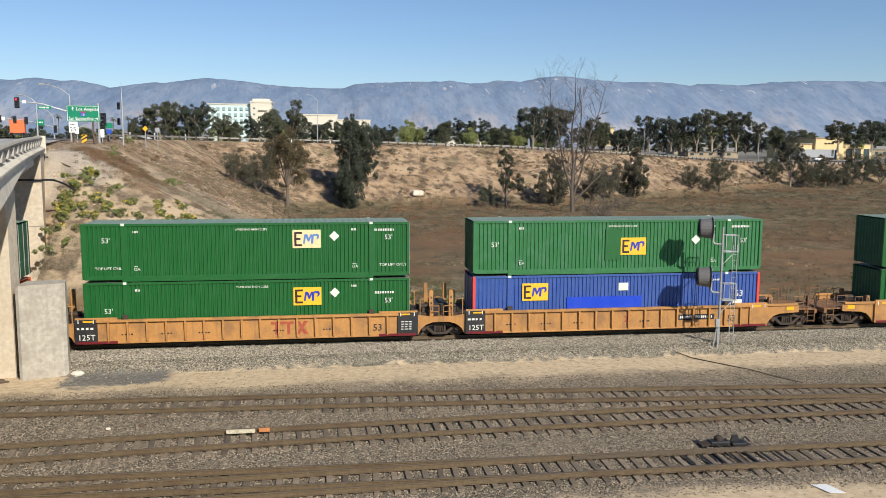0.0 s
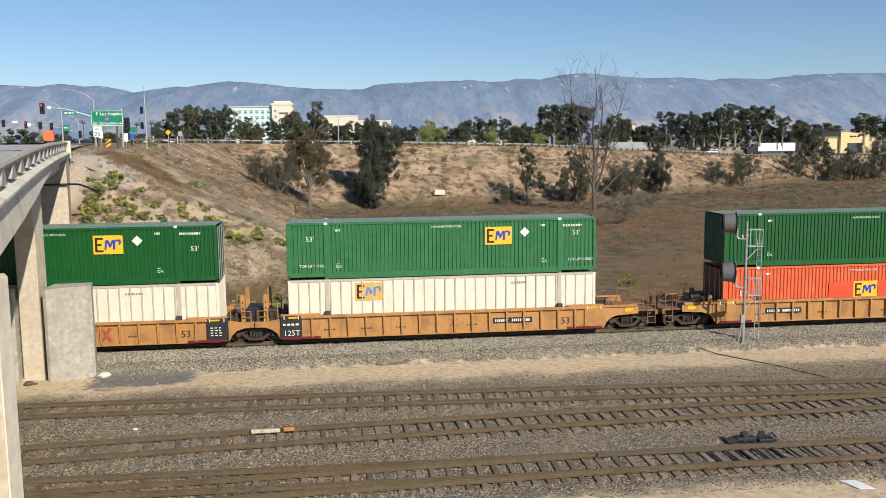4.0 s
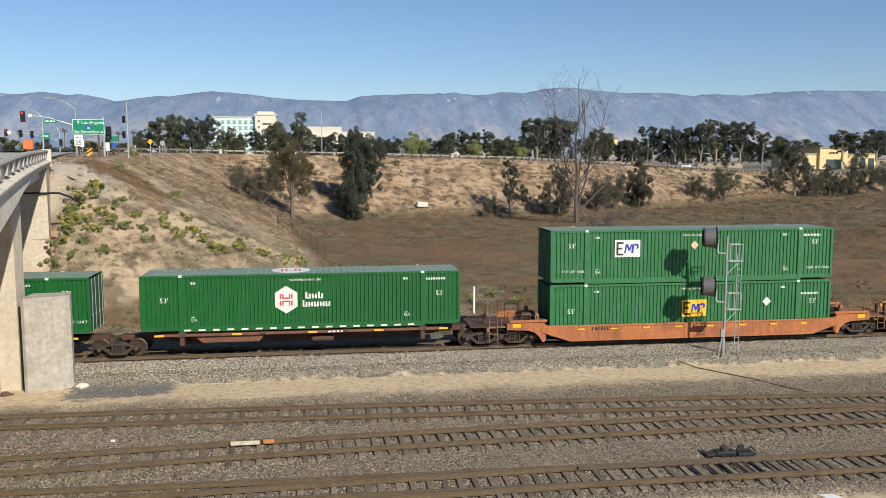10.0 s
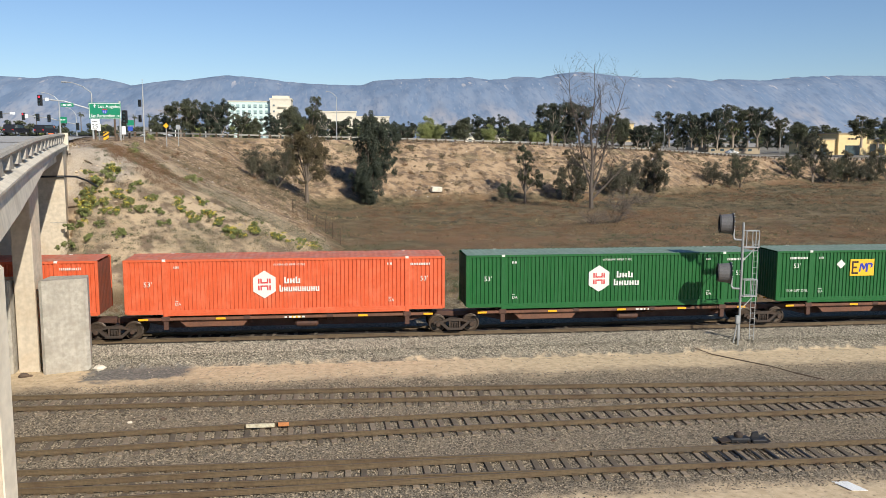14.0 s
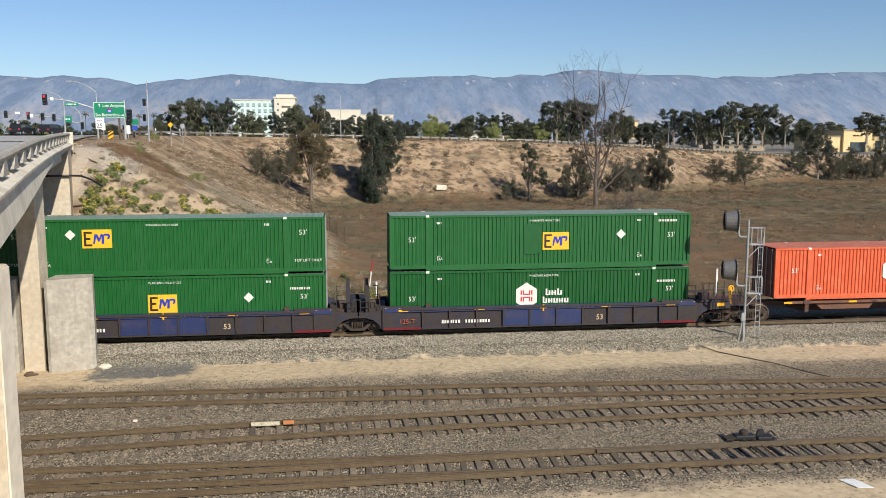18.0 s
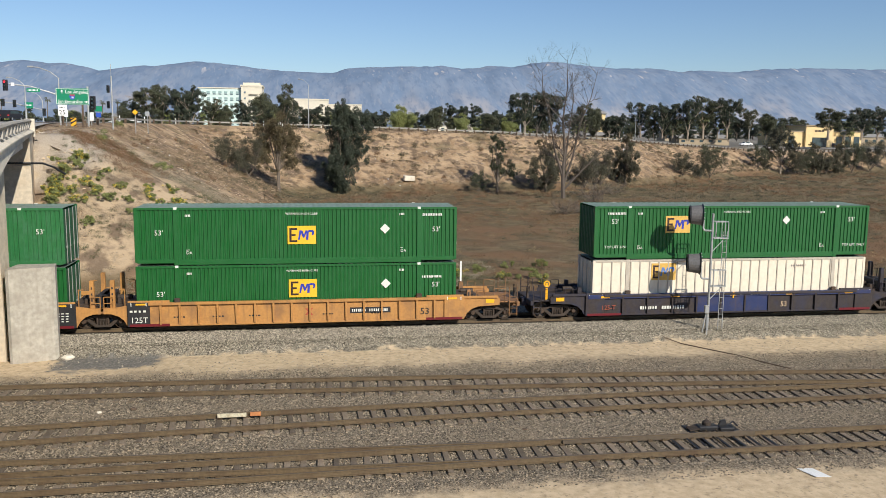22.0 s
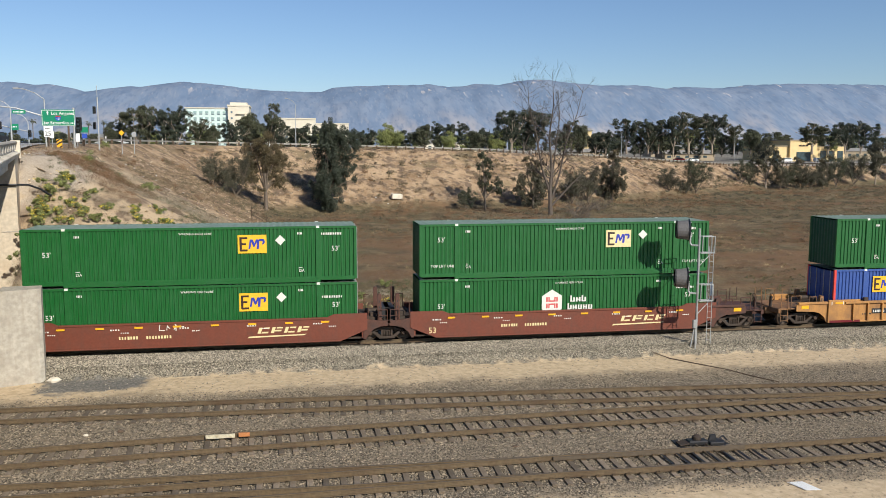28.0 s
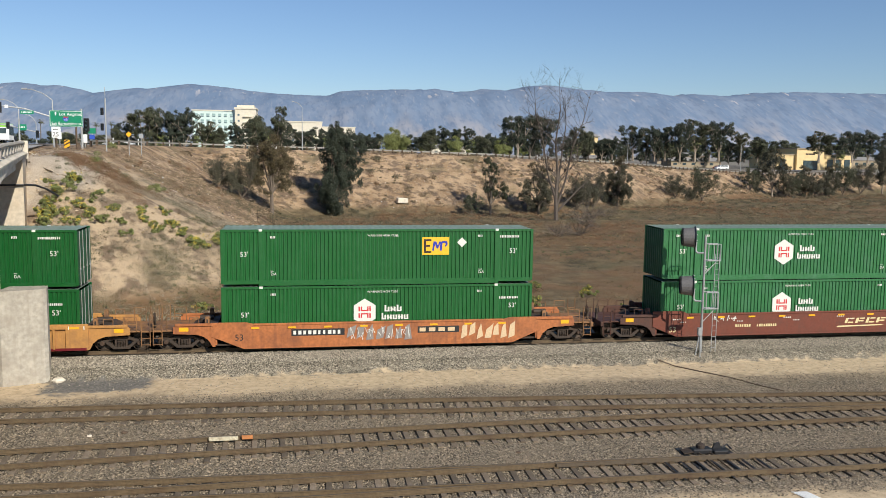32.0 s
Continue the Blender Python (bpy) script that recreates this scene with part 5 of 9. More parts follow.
    soil = mix(soil, (0.155, 0.110, 0.078), ramp(tex(0.7, 12.0).outputs[0], 0.46, 0.62, 0.0, 0.85))
    soil = mix(soil, (0.15, 0.13, 0.07), ramp(tex(0.16).outputs[0], 0.56, 0.68, 0.0, 0.5))
    land = mix((0.115, 0.088, 0.050), (0.235, 0.178, 0.100), ramp(tex(0.6, 9.0).outputs[0], 0.35, 0.7))
    land = mix(land, (0.125, 0.112, 0.058), ramp(tex(0.09).outputs[0], 0.52, 0.66, 0.0, 0.75))
    land = mix(land, (0.215, 0.122, 0.064), ramp(tex(0.06).outputs[0], 0.50, 0.62, 0.0, 0.75))
    land = mix(land, (0.215, 0.125, 0.066), calc("MULTIPLY", ramp(yy, 122.0, 98.0), ramp(tex(0.14).outputs[0], 0.42, 0.60, 0.0, 0.7)))
    town = mix((0.16, 0.15, 0.13), (0.24, 0.22, 0.18), ramp(tex(0.03).outputs[0], 0.35, 0.7))

    c = mix(yardst, sand, ramp(yy, 36.0, 38.3))
    c = mix(sand, c, ramp(calc("ADD", yy, calc("MULTIPLY", X, -0.02)), 23.0, 24.3))
    patch = calc("MULTIPLY", calc("MULTIPLY", ramp(xx, -11.9, -11.2), ramp(xx, -6.6, -7.4)), calc("MULTIPLY", ramp(yy, 38.2, 38.8), ramp(yy, 41.2, 40.4)))
    c = mix(c, tarmac, patch)
    c = mix(c, ballast, ramp(calc("ADD", yy, calc("MULTIPLY", wob, -0.7)), 40.05, 40.55))
    # main track bed: oily dust, darkened further to paint the shade under the cars
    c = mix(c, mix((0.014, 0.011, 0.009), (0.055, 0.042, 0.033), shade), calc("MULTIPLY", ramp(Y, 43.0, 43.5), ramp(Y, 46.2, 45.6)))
    c = mix(c, land, ramp(yy, 48.0, 50.0))
    c = mix(c, soil, ramp(Z, -0.2, 1.0))
    c = mix(c, town, ramp(Y, 255.0, 330.0))
    # grain at two sizes
    c = mix(c, mix(c, (0.05, 0.04, 0.03), 0.55), ramp(tex(4.5).outputs[0], 0.56, 0.74, 0.0, 0.8))
    c = mix(c, mix(c, (0.9, 0.85, 0.75), 0.30), ramp(fine, 0.56, 0.72, 0.0, 0.6))
    trail = calc("MULTIPLY", calc("MULTIPLY", ramp(xx, -7.5, -6.0), ramp(xx, -1.0, -2.5)), calc("MULTIPLY", ramp(yy, 67.0, 69.0), ramp(yy, 84.0, 82.0)))
    c = mix(c, mix((0.50, 0.38, 0.24), (0.60, 0.47, 0.31), ramp(tex(1.5).outputs[0], 0.35, 0.7)), calc("MULTIPLY", trail, 0.9))
    gravel = calc("MULTIPLY", calc("MULTIPLY", ramp(xx, -22.0, -20.0), ramp(xx, -14.5, -16.5)), calc("MULTIPLY", calc("MULTIPLY", ramp(yy, 65.5, 67.5), ramp(yy, 80.0, 77.0)), ramp(Z, 4.5, 6.0)))
    c = mix(c, mix((0.34, 0.29, 0.24), (0.56, 0.49, 0.40), shade), calc("MULTIPLY", gravel, 0.85))
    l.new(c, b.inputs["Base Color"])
    bp = n.new("ShaderNodeBump")
    bp.inputs["Strength"].default_value, bp.inputs["Distance"].default_value = 0.8, 0.05
    l.new(calc("SUBTRACT", 0.8, calc("ADD", calc("MULTIPLY", calc("MULTIPLY", ramp(yy, 37.2, 38.2), ramp(yy, 41.0, 40.4)), 0.6), ramp(yy, 24.4, 23.6, 0.0, 0.62))), bp.inputs["Strength"])
    hgt = calc("ADD", calc("MULTIPLY", pebble.outputs["Distance"], 1.0), calc("MULTIPLY", tex(6.0, 8.0).outputs[0], 0.5))
    l.new(hgt, bp.inputs["Height"])
    l.new(bp.outputs[0], b.inputs["Normal"])
    return m


M["ground"] = ground_material()
ground_mesh.materials.append(M["ground"])
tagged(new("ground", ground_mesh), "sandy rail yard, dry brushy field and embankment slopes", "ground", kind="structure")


def land(x, y):
    return float(height(np.array([x]), np.array([y]))[0])


# ---- tracks ----
def line_fit(pts, lo, hi, deg=2):
    c = np.polyfit([p[0] for p in pts], [p[1] for p in pts], deg)
    d = np.polyder(c)

    def f(x):
        q = min(max(x, lo), hi)
        return float(np.polyval(c, q) + np.polyval(d, q) * (x - q))
    return f


LINES = [line_fit([(-13, 35.0), (-2.75, 34.71), (9.1, 34.06), (23.1, 33.07)], -14, 26),
         line_fit([(-11.1, 29.87), (-2.4, 30.32), (8.3, 30.91), (21.6, 30.98)], -12, 23),
         line_fit([(-10, 26.62), (-2.1, 26.38), (7.1, 26.20), (18.4, 26.10)], -12, 20),
         line_fit([(-10, 25.56), (-2.1, 25.82), (9, 26.19)], -14, 9, 1)]
RAIL_PROFILE = [(-0.07, 0.0), (0.07, 0.0), (0.07, 0.018), (0.012, 0.035), (0.012, 0.125), (0.036, 0.135), (0.036, 0.170), (-0.036, 0.170), (-0.036, 0.135), (-0.012, 0.125),
                (-0.012, 0.035), (-0.07, 0.018)]


def rail_solid(f, x0, x1, step, off, z, profile):
    s = Solid()
    xs = np.arange(x0, x1 + 0.01, step)
    n = len(profile)
    vs = []
    for x in xs:
        slope = (f(x + 0.1) - f(x - 0.1)) / 0.2
        k = 1 / math.hypot(1, slope)
        for u, w in profile:
            d = off + u
            vs.append((x - slope * k * d, f(x) + k * d, z + w))
    fs = [(i * n + j, i * n + (j + 1) % n, (i + 1) * n + (j + 1) % n, (i + 1) * n + j) for i in range(len(xs) - 1) for j in range(n)]
    fs += [tuple(range(n - 1, -1, -1)), tuple(range((len(xs) - 1) * n, len(xs) * n))]
    return s.add(vs, fs)


def track(f, x0, x1, rail_top, near0, near1, label, tie_step=0.52, plates=True, seed=0, half=1.28, skip=None):
    t = thing("railway_track", pose(0, 0, 0), label, "railway track", "tracks of the yard", "structure")
    z = rail_top - 0.17
    rnd = random.Random(seed)
    for off in (-0.752, 0.752):
        part("rail", rail_solid(f, x0, x1, 2.0, off, z, RAIL_PROFILE), "rail", t)
        part("rail_head", rail_solid(f, x0, x1, 2.0, off, z, [(-0.028, 0.1702), (0.028, 0.1702), (0.022, 0.1745), (-0.022, 0.1745)]), "rail_top", t)
    far, pl = Solid(), Solid()
    x = x0
    while x < x1:
        xx, yaw = x + rnd.uniform(-0.05, 0.05), rnd.uniform(-0.03, 0.03) + math.atan(f(x + 0.1) / 0.2 - f(x - 0.1) / 0.2)
        y = f(xx)
        if not (skip and skip(xx)):
            if near0 <= xx <= near1:
                ob = part("tie", lambda: Solid().box(-0.10, 0.10, -half, half, -0.17, 0.0, 0.012), "tie", t, at=(xx, y + rnd.uniform(-0.05, 0.05), z + rnd.uniform(-0.02, 0.004)), key=("tie", half))
                ob.rotation_euler = (0, 0, yaw)
            else:
                far.box(xx - 0.115, xx + 0.115, y - half, y + half, z - 0.17, z - 0.004)
            if plates and near0 <= xx <= near1:
                for off in (-0.752, 0.752):
                    pl.box(xx - 0.09, xx + 0.09, y + off - 0.17, y + off + 0.17, z, z + 0.02)
                    for q in (-0.11, 0.11):
                        pl.box(xx - 0.06, xx - 0.03, y + off + q - 0.02, y + off + q + 0.02, z + 0.02, z + 0.055)
                        pl.box(xx + 0.03, xx + 0.06, y + off + q - 0.02, y + off + q + 0.02, z + 0.02, z + 0.055)
        x += tie_step
    if far.v:
        tagged(part("far_ties", far, "tie", t), kind="stuff")
    if pl.v:
        tagged(part("tie_plates", pl, "rail", t), kind="stuff")
    return t


YARD_TOP = -0.45
track(lambda x: MAIN_Y, -620, 520, 0.0, -16, 46, "main line track on raised grey ballast", 0.55, False, 1, 1.3)
track(LINES[0], -70, 130, YARD_TOP, -18, 40, "brown yard track on timber ties", seed=2)
track(LINES[1], -70, 130, YARD_TOP, -16, 38, "brown yard track on weathered ties", seed=3)
track(LINES[2], -70, 130, YARD_TOP, -14, 34, "yard track with a turnout and oily ties", seed=4)
# the diverging track leaves the one beyond it
t4 = thing("turnout_track", pose(0, 0, 0), "diverging yard track leaving the turnout", "railway track", "tracks of the yard", "structure")
for off in (-0.752, 0.752):
    part("rail", rail_solid(LINES[3], -70, 8.5, 2.0, off, YARD_TOP - 0.17, RAIL_PROFILE), "rail", t4)
    part("rail_head", rail_solid(LINES[3], -70, 8.5, 2.0, off, YARD_TOP - 0.17, [(-0.028, 0.1702), (0.028, 0.1702), (0.022, 0.1745), (-0.022, 0.1745)]), "rail_top", t4)
for k in range(60):
    x = -18 - k * 0.52
    part("tie", lambda: Solid().box(-0.115, 0.115, -1.28, 1.28, -0.17, 0.0, 0.012), "tie", t4, at=(x, LINES[3](x), YARD_TOP - 0.18), key=("tie", 1.28))


def rocks(name, count, x0, x1, y0, y1, material, size, label, seed, keep=None):
    """Loose stones lying on the ground, as one sheet of small lumps."""
    rs = np.random.RandomState(seed)
    x, y = rs.uniform(x0, x1, count), rs.uniform(y0, y1, count)
    if keep is not None:
        ok = keep(x, y)
        x, y = x[ok], y[ok]
    n = len(x)
    z = height(x, y)
    r = size * rs.uniform(0.5, 1.25, n)
    base = np.array([(1, 0, 0), (-1, 0, 0), (0, 1, 0), (0, -1, 0), (0, 0, 1), (0, 0, -0.6)], float)
    ang = rs.uniform(0, 6.28, n)
    v = base[None] * r[:, None, None] * rs.uniform(0.6, 1.3, (n, 6, 1)) * np.array([1.2, 0.9, 0.75])
    c, s = np.cos(ang)[:, None], np.sin(ang)[:, None]
    v = np.stack([v[..., 0] * c - v[..., 1] * s, v[..., 0] * s + v[..., 1] * c, v[..., 2]], -1)
    v += np.stack([x, y, z + r * 0.15], -1)[:, None]
    tri = np.array([(0, 2, 4), (2, 1, 4), (1, 3, 4), (3, 0, 4), (2, 0, 5), (1, 2, 5), (3, 1, 5), (0, 3, 5)])
    f = (tri[None] + 6 * np.arange(n)[:, None, None]).reshape(-1, 3)
    me = bpy.data.meshes.new(name)
    me.from_pydata(v.reshape(-1, 3).tolist(), [], f.tolist())
    me.materials.append(M[material])
    return tagged(new(name, me), label, "stones", kind="stuff")


rocks("ballast_stones", 56000, -14, 60, 40.4, 43.2, "stone", 0.042, "loose grey ballast stones beside the main line", 11)
rocks("yard_stones", 74000, -12, 40, 23.6, 37.4, "stone_brown", 0.038, "brown and grey stones between the yard tracks", 12)
rocks("road_pebbles", 1500, -12, 45, 37.2, 40.6, "stone", 0.035, "scattered pebbles on the sandy service road", 13)
rocks("slope_litter", 900, -19, 75, 60, 200, "paper", 0.10, "scraps of pale litter scattered over the slopes", 15, lambda x, y: (vnoise(x, y, 14, 10) > -0.1) & (height(x, y) > 0.2) & (height(x, y) < 8.5))
rocks("slope_rubble", 22000, -24, 120, 60, 215, "rubble", 0.12, "pale stones and rubble on the dry slopes", 14, lambda x, y: (vnoise(x, y, 9, 9) > -0.1) & (height(x, y) > 0.4) & (height(x, y) < 9.8))

# ---- the road bridge ----
BU, BN = Vector((-0.2553, 0.9669, 0)), Vector((0.9669, 0.2553, 0))
BO = Vector((-13.3, 41.0, 0))


def bpt(s, w, z):
    p = BO + BU * s + BN * w
    return (p.x, p.y, z)


def deck_z(s):
    """The level of the kerb's top along the bridge."""
    return float(np.interp(s, [-60, -40, -22, -15.5, -10.9, -4.6, 5, 21, 28, 60], [7.4, 8.2, 8.87, 9.11, 9.28, 9.46, 9.66, 9.88, 9.95, 10.1]))


def sweep(profile, s0, s1, step=1.5):
    """A profile of (across, above the kerb) swept along the bridge."""
    sl, n = Solid(), len(profile)
    ss = list(np.arange(s0, s1, step)) + [s1]
    vs = [bpt(s, w, deck_z(s) + h) for s in ss for w, h in profile]
    fs = [(i * n + j, i * n + (j + 1) % n, (i + 1) * n + (j + 1) % n, (i + 1) * n + j) for i in range(len(ss) - 1) for j in range(n)]
    fs += [tuple(range(n - 1, -1, -1)), tuple(range((len(ss) - 1) * n, len(ss) * n))]
    return sl.add(vs, fs)


bridge = thing("road_bridge", pose(0, 0, 0), "pale concrete road bridge with post-and-rail parapet over the tracks", "bridge", kind="structure")
S0, S1 = -50, 28
part("deck_slab", sweep([(-15, -0.42), (-15, -0.10), (-0.7, -0.10), (-0.7, 0.0), (-0.44, 0.0), (0.02, -0.24), (0.02, -0.31), (-0.14, -0.34), (-0.14, -0.42)], S0, S1), "concrete", bridge)


def edge_girder():
    """The haunched outer girder: shallow at the bank, deeper towards the yard pier."""
    sl, ss = Solid(), list(np.arange(S0, S1 - 1, 1.5)) + [S1 - 0.5]
    vs = []
    for q in ss:
        z = deck_z(q)
        low = float(np.interp(q, [-22, -14, -8, -2, 6, 20, 28], [1.50, 1.43, 1.27, 1.02, 0.74, 0.62, 0.60]))
        vs += [bpt(q, -0.14, z - 0.40), bpt(q, -0.14, z - min(0.62, low - 0.1)), bpt(q, -0.14 + 0.13 * (low - 0.6), z - low + 0.08), bpt(q, -0.19 + 0.12 * (low - 0.6), z - low), bpt(q, -0.9, z - low), bpt(q, -0.9, z - 0.40)]
    n = 6
    fs = [(i * n + j, i * n + (j + 1) % n, (i + 1) * n + (j + 1) % n, (i + 1) * n + j) for i in range(len(ss) - 1) for j in range(n)]
    fs += [tuple(range(n - 1, -1, -1)), tuple(range((len(ss) - 1) * n, len(ss) * n))]
    return sl.add(vs, fs)


part("edge_girder", edge_girder(), "concrete", bridge)
part("roadway", sweep([(-14, -0.095), (-14, -0.06), (-0.75, -0.06), (-0.75, -0.095)], S0, S1), "asphalt", bridge)
part("box_girder", sweep([(-13.5, -1.36), (-13.5, -0.5), (-0.5, -0.5), (-0.5, -1.26), (-0.62, -1.36)], S0, 20.2), "concrete", bridge)
k = -17.2 - 2.95 * 11
while k < S1 - 1:
    def post():
        return Solid().prism([(-0.85, 0.0), (0.85, 0.0), (0.60, 0.13), (0.44, 0.28), (0.34, 0.46), (-0.34, 0.46), (-0.44, 0.28), (-0.60, 0.13)], -0.13, 0.13)
    p = part("parapet_post", post, "concrete_grey", bridge, key=("ppost",))
    p.matrix_local = Matrix.Translation(bpt(k, -0.30, deck_z(k))) @ Matrix.Rotation(math.atan2(BU.y, BU.x), 4, "Z")
    k += 2.95
part("parapet_rail", sweep([(-0.43, 0.43), (-0.47, 0.52), (-0.42, 0.61), (-0.30, 0.65), (-0.18, 0.61), (-0.13, 0.52), (-0.17, 0.43)], S0, S1), "concrete_grey", bridge)
part("end_post", Solid().add([bpt(a, w, z) for a in (27.4, 28.2) for w in (-0.6, 0.05) for z in (9.3, 10.62)],
     [(0, 1, 3, 2), (4, 6, 7, 5), (0, 4, 5, 1), (2, 3, 7, 6), (0, 2, 6, 4), (1, 5, 7, 3)]), "concrete", bridge)

pier = thing("bridge_pier", pose(0, 0, 0), "concrete bridge pier with grey crash walls beside the main line", "pier", "bridge piers", "structure")
for k in range(3):
    x = -14.22 - k * 4.6
    part("column", Solid().box(x - 0.58, x + (0.33 if k == 0 else 0.58), 40.25, 41.45, -0.9, 8.75 if k == 0 else 8.6, 0.04), "concrete_tan", pier)
part("cap_beam", Solid().prism([(-14.7, 8.0), (-25, 8.0), (-26, 8.5), (-14.6, 8.5)], 40.2, 41.5), "concrete", pier)
part("crash_wall", Solid().prism([(-13.55, 39.75), (-13.40, 39.68), (-11.75, 40.28), (-11.62, 40.45), (-11.80, 41.35), (-13.45, 41.2)], -0.9, 3.70, "z"), "concrete_grey", pier)
part("crash_wall", Solid().box(-18.2, -14.9, 39.9, 41.3, -0.9, 3.70, 0.06), "concrete_grey", pier)
part("crash_wall", Solid().box(-24.5, -19.4, 39.9, 41.3, -0.9, 3.70, 0.06), "concrete_grey", pier)
pier2 = thing("bridge_pier", pose(0, 0, 0), "sunlit concrete bridge pier between the yard tracks and the bank", "pier", "bridge piers", "structure")
part("column", Solid().box(-11.6, -8.30, 21.05, 22.0, -0.9, 6.96, 0.05), "concrete_tan", pier2)
part("side_face", Solid().box(-8.31, -8.26, 21.12, 21.93, -0.9, 6.90, 0.01), "concrete", pier2)
part("bearing_block", Solid().box(-11.6, -9.3, 21.15, 21.9, 6.95, 7.75, 0.03), "concrete", pier2)
abut = thing("bridge_abutment", pose(0, 0, 0), "tan concrete abutment wall and wing under the bridge end", "abutment", kind="structure")
s = Solid()
for a0, a1, w0, w1, z0, z1 in ((22.0, 30, -16, -1.2, -1.0, 8.9), (21.97, 30.5, -1.2, -0.15, -1.0, 9.4)):
    s.add([bpt(a, w, z) for a in (a0, a1) for w in (w0, w1) for z in (z0, z1)], [(0, 1, 3, 2), (4, 6, 7, 5), (0, 4, 5, 1), (2, 3, 7, 6), (0, 2, 6, 4), (1, 5, 7, 3)])
part("wall", s, "concrete_tan", abut)
for a0, a1, w0, w1, z0 in ((21.93, 30.5, -1.2, -0.13, 7.35), (21.93, 30.5, -1.2, -0.13, 4.3)):
    part("joint_line", Solid().add([bpt(a, w, z) for a in (a0, a1) for w in (w0, w1) for z in (z0, z0 + 0.05)], [(0, 1, 3, 2), (4, 6, 7, 5), (0, 4, 5, 1), (2, 3, 7, 6), (0, 2, 6, 4), (1, 5, 7, 3)]), "concrete_grey", abut)
part("drain_pipe", Solid().path([bpt(21.6, -4.0, 7.55), bpt(21.8, -0.1, 7.55), bpt(22.4, 0.6, 7.5), bpt(22.8, 1.3, 7.2), bpt(23.2, 2.0, 6.7)], 0.07, 8), "signal_black", abut)
# the road runs on behind the bridge end
road = Solid()
road.add([bpt(28, -15, 9.93), bpt(28, -0.4, 9.93), bpt(60, 0.5, 10.42), bpt(130, 8, 10.9), bpt(130, -40, 10.9), bpt(60, -26, 10.42)], [(0, 1, 2, 5), (5, 2, 3, 4)])
road.add([(-190, 142, 10.94), (-40, 142, 10.94), (-34, 160, 10.94), (-190, 160, 10.94)], [(0, 1, 2, 3)])
single("approach_road", Solid().add([bpt(q, w, z + d) for q, z in ((129, 10.88), (180, 11.05), (240, 11.2), (312, 8.6)) for w, d in ((-16, 0), (6, 0), (6, -2.5), (-16, -2.5))],
       [(i * 4 + j, i * 4 + (j + 1) % 4, i * 4 + 4 + (j + 1) % 4, i * 4 + 4 + j) for i in range(3) for j in range(4)] + [(3, 2, 1, 0), (12, 13, 14, 15)]), "asphalt", "road running on beyond the junction", "road", kind="structure")
single("road_surface", road, "asphalt", "worn grey road leading to the signal-controlled junction", "road", kind="structure")
ramp_top, n = Solid(), len(RIM)
vs = []
for i, (x, y, z) in enumerate(RIM[2:], 2):
    d = RIM[min(i + 1, n - 1)][:2] - RIM[i - 1][:2]
    nx, ny = -d[1] / np.hypot(*d), d[0] / np.hypot(*d)
    vs += [(x + nx * 2.2, y + ny * 2.2, z + 0.06), (x + nx * 13, y + ny * 13, z + 0.06)]
ramp_top.add(vs, [(2 * i, 2 * i + 1, 2 * i + 3, 2 * i + 2) for i in range(len(vs) // 2 - 1)])
single("ramp_road", ramp_top, "asphalt", "freeway ramp along the top of the embankment", "road", kind="structure")
flume = Solid()
pts = [(-20.9, 71.2, 0), (-20.4, 70.0, 0), (-19.9, 69.0, 0), (-19.2, 68.3, 0), (-18.5, 67.7, 0), (-17.8, 67.2, 0), (-17.2, 66.9, 0)]
for (ax, ay, _), (bx, by, _) in zip(pts, pts[1:]):
    az, bz = [float(np.interp(v, [66.9, 71.2], [land(-17.2, 66.9) + 0.12, land(-20.9, 71.2) + 0.05])) for v in (ay, by)]
    d = Vector((by - ay, ax - bx, 0)).normalized() * 0.20
    flume.add([(ax - d.x, ay - d.y, az + 0.1), (ax, ay, az - 0.05), (ax + d.x, ay + d.y, az + 0.1), (bx - d.x, by - d.y, bz + 0.1), (bx, by, bz - 0.05), (bx + d.x, by + d.y, bz + 0.1)],
              [(0, 1, 4, 3), (1, 2, 5, 4)])
single("drain_flume", flume, "concrete", "pale concrete drainage flume running down the slope", "drain", kind="structure")

# guardrail on the rim of the embankment
rail = thing("guardrail", pose(0, 0, 0), "galvanised guardrail on timber posts along the ramp", "guardrail", kind="structure")
run = []
for (ax, ay, az), (bx, by, bz) in zip(RIM[1:10], RIM[2:10]):
    d = math.hypot(bx - ax, by - ay)
    for i in range(int(d // 2)):
        q = i * 2 / d
        run.append((ax + (bx - ax) * q, ay + (by - ay) * q, az + (bz - az) * q))
beam = Solid()
for k, (x, y, z) in enumerate(run):
    if y < 158 and k % 4:
        continue
    part("guard_post", lambda: Solid().box(-0.14, 0.14, -0.1, 0.1, -0.6, 0.66, 0.01), "wood", rail, at=(x, y, z), key=("gpost",))
for p, q in zip(run, run[1:]):
    d = Vector((q[1] - p[1], p[0] - q[0], 0)).normalized() * -0.12
    prof = [(0.12, 0.44), (0.17, 0.50), (0.12, 0.56), (0.17, 0.62), (0.12, 0.70), (0.10, 0.70), (0.10, 0.44)]
    vs = [(c[0] + d.x * w / 0.12, c[1] + d.y * w / 0.12, c[2] + h) for c in (p, q) for w, h in prof]
    m = len(prof)
    beam.add(vs, [(j, (j + 1) % m, (j + 1) % m + m, j + m) for j in range(m)])
part("rail_beam", beam, "guardrail", rail)

# ---- the block signal beside the main line ----
SIG = Vector((20.68, 40.9, 0))


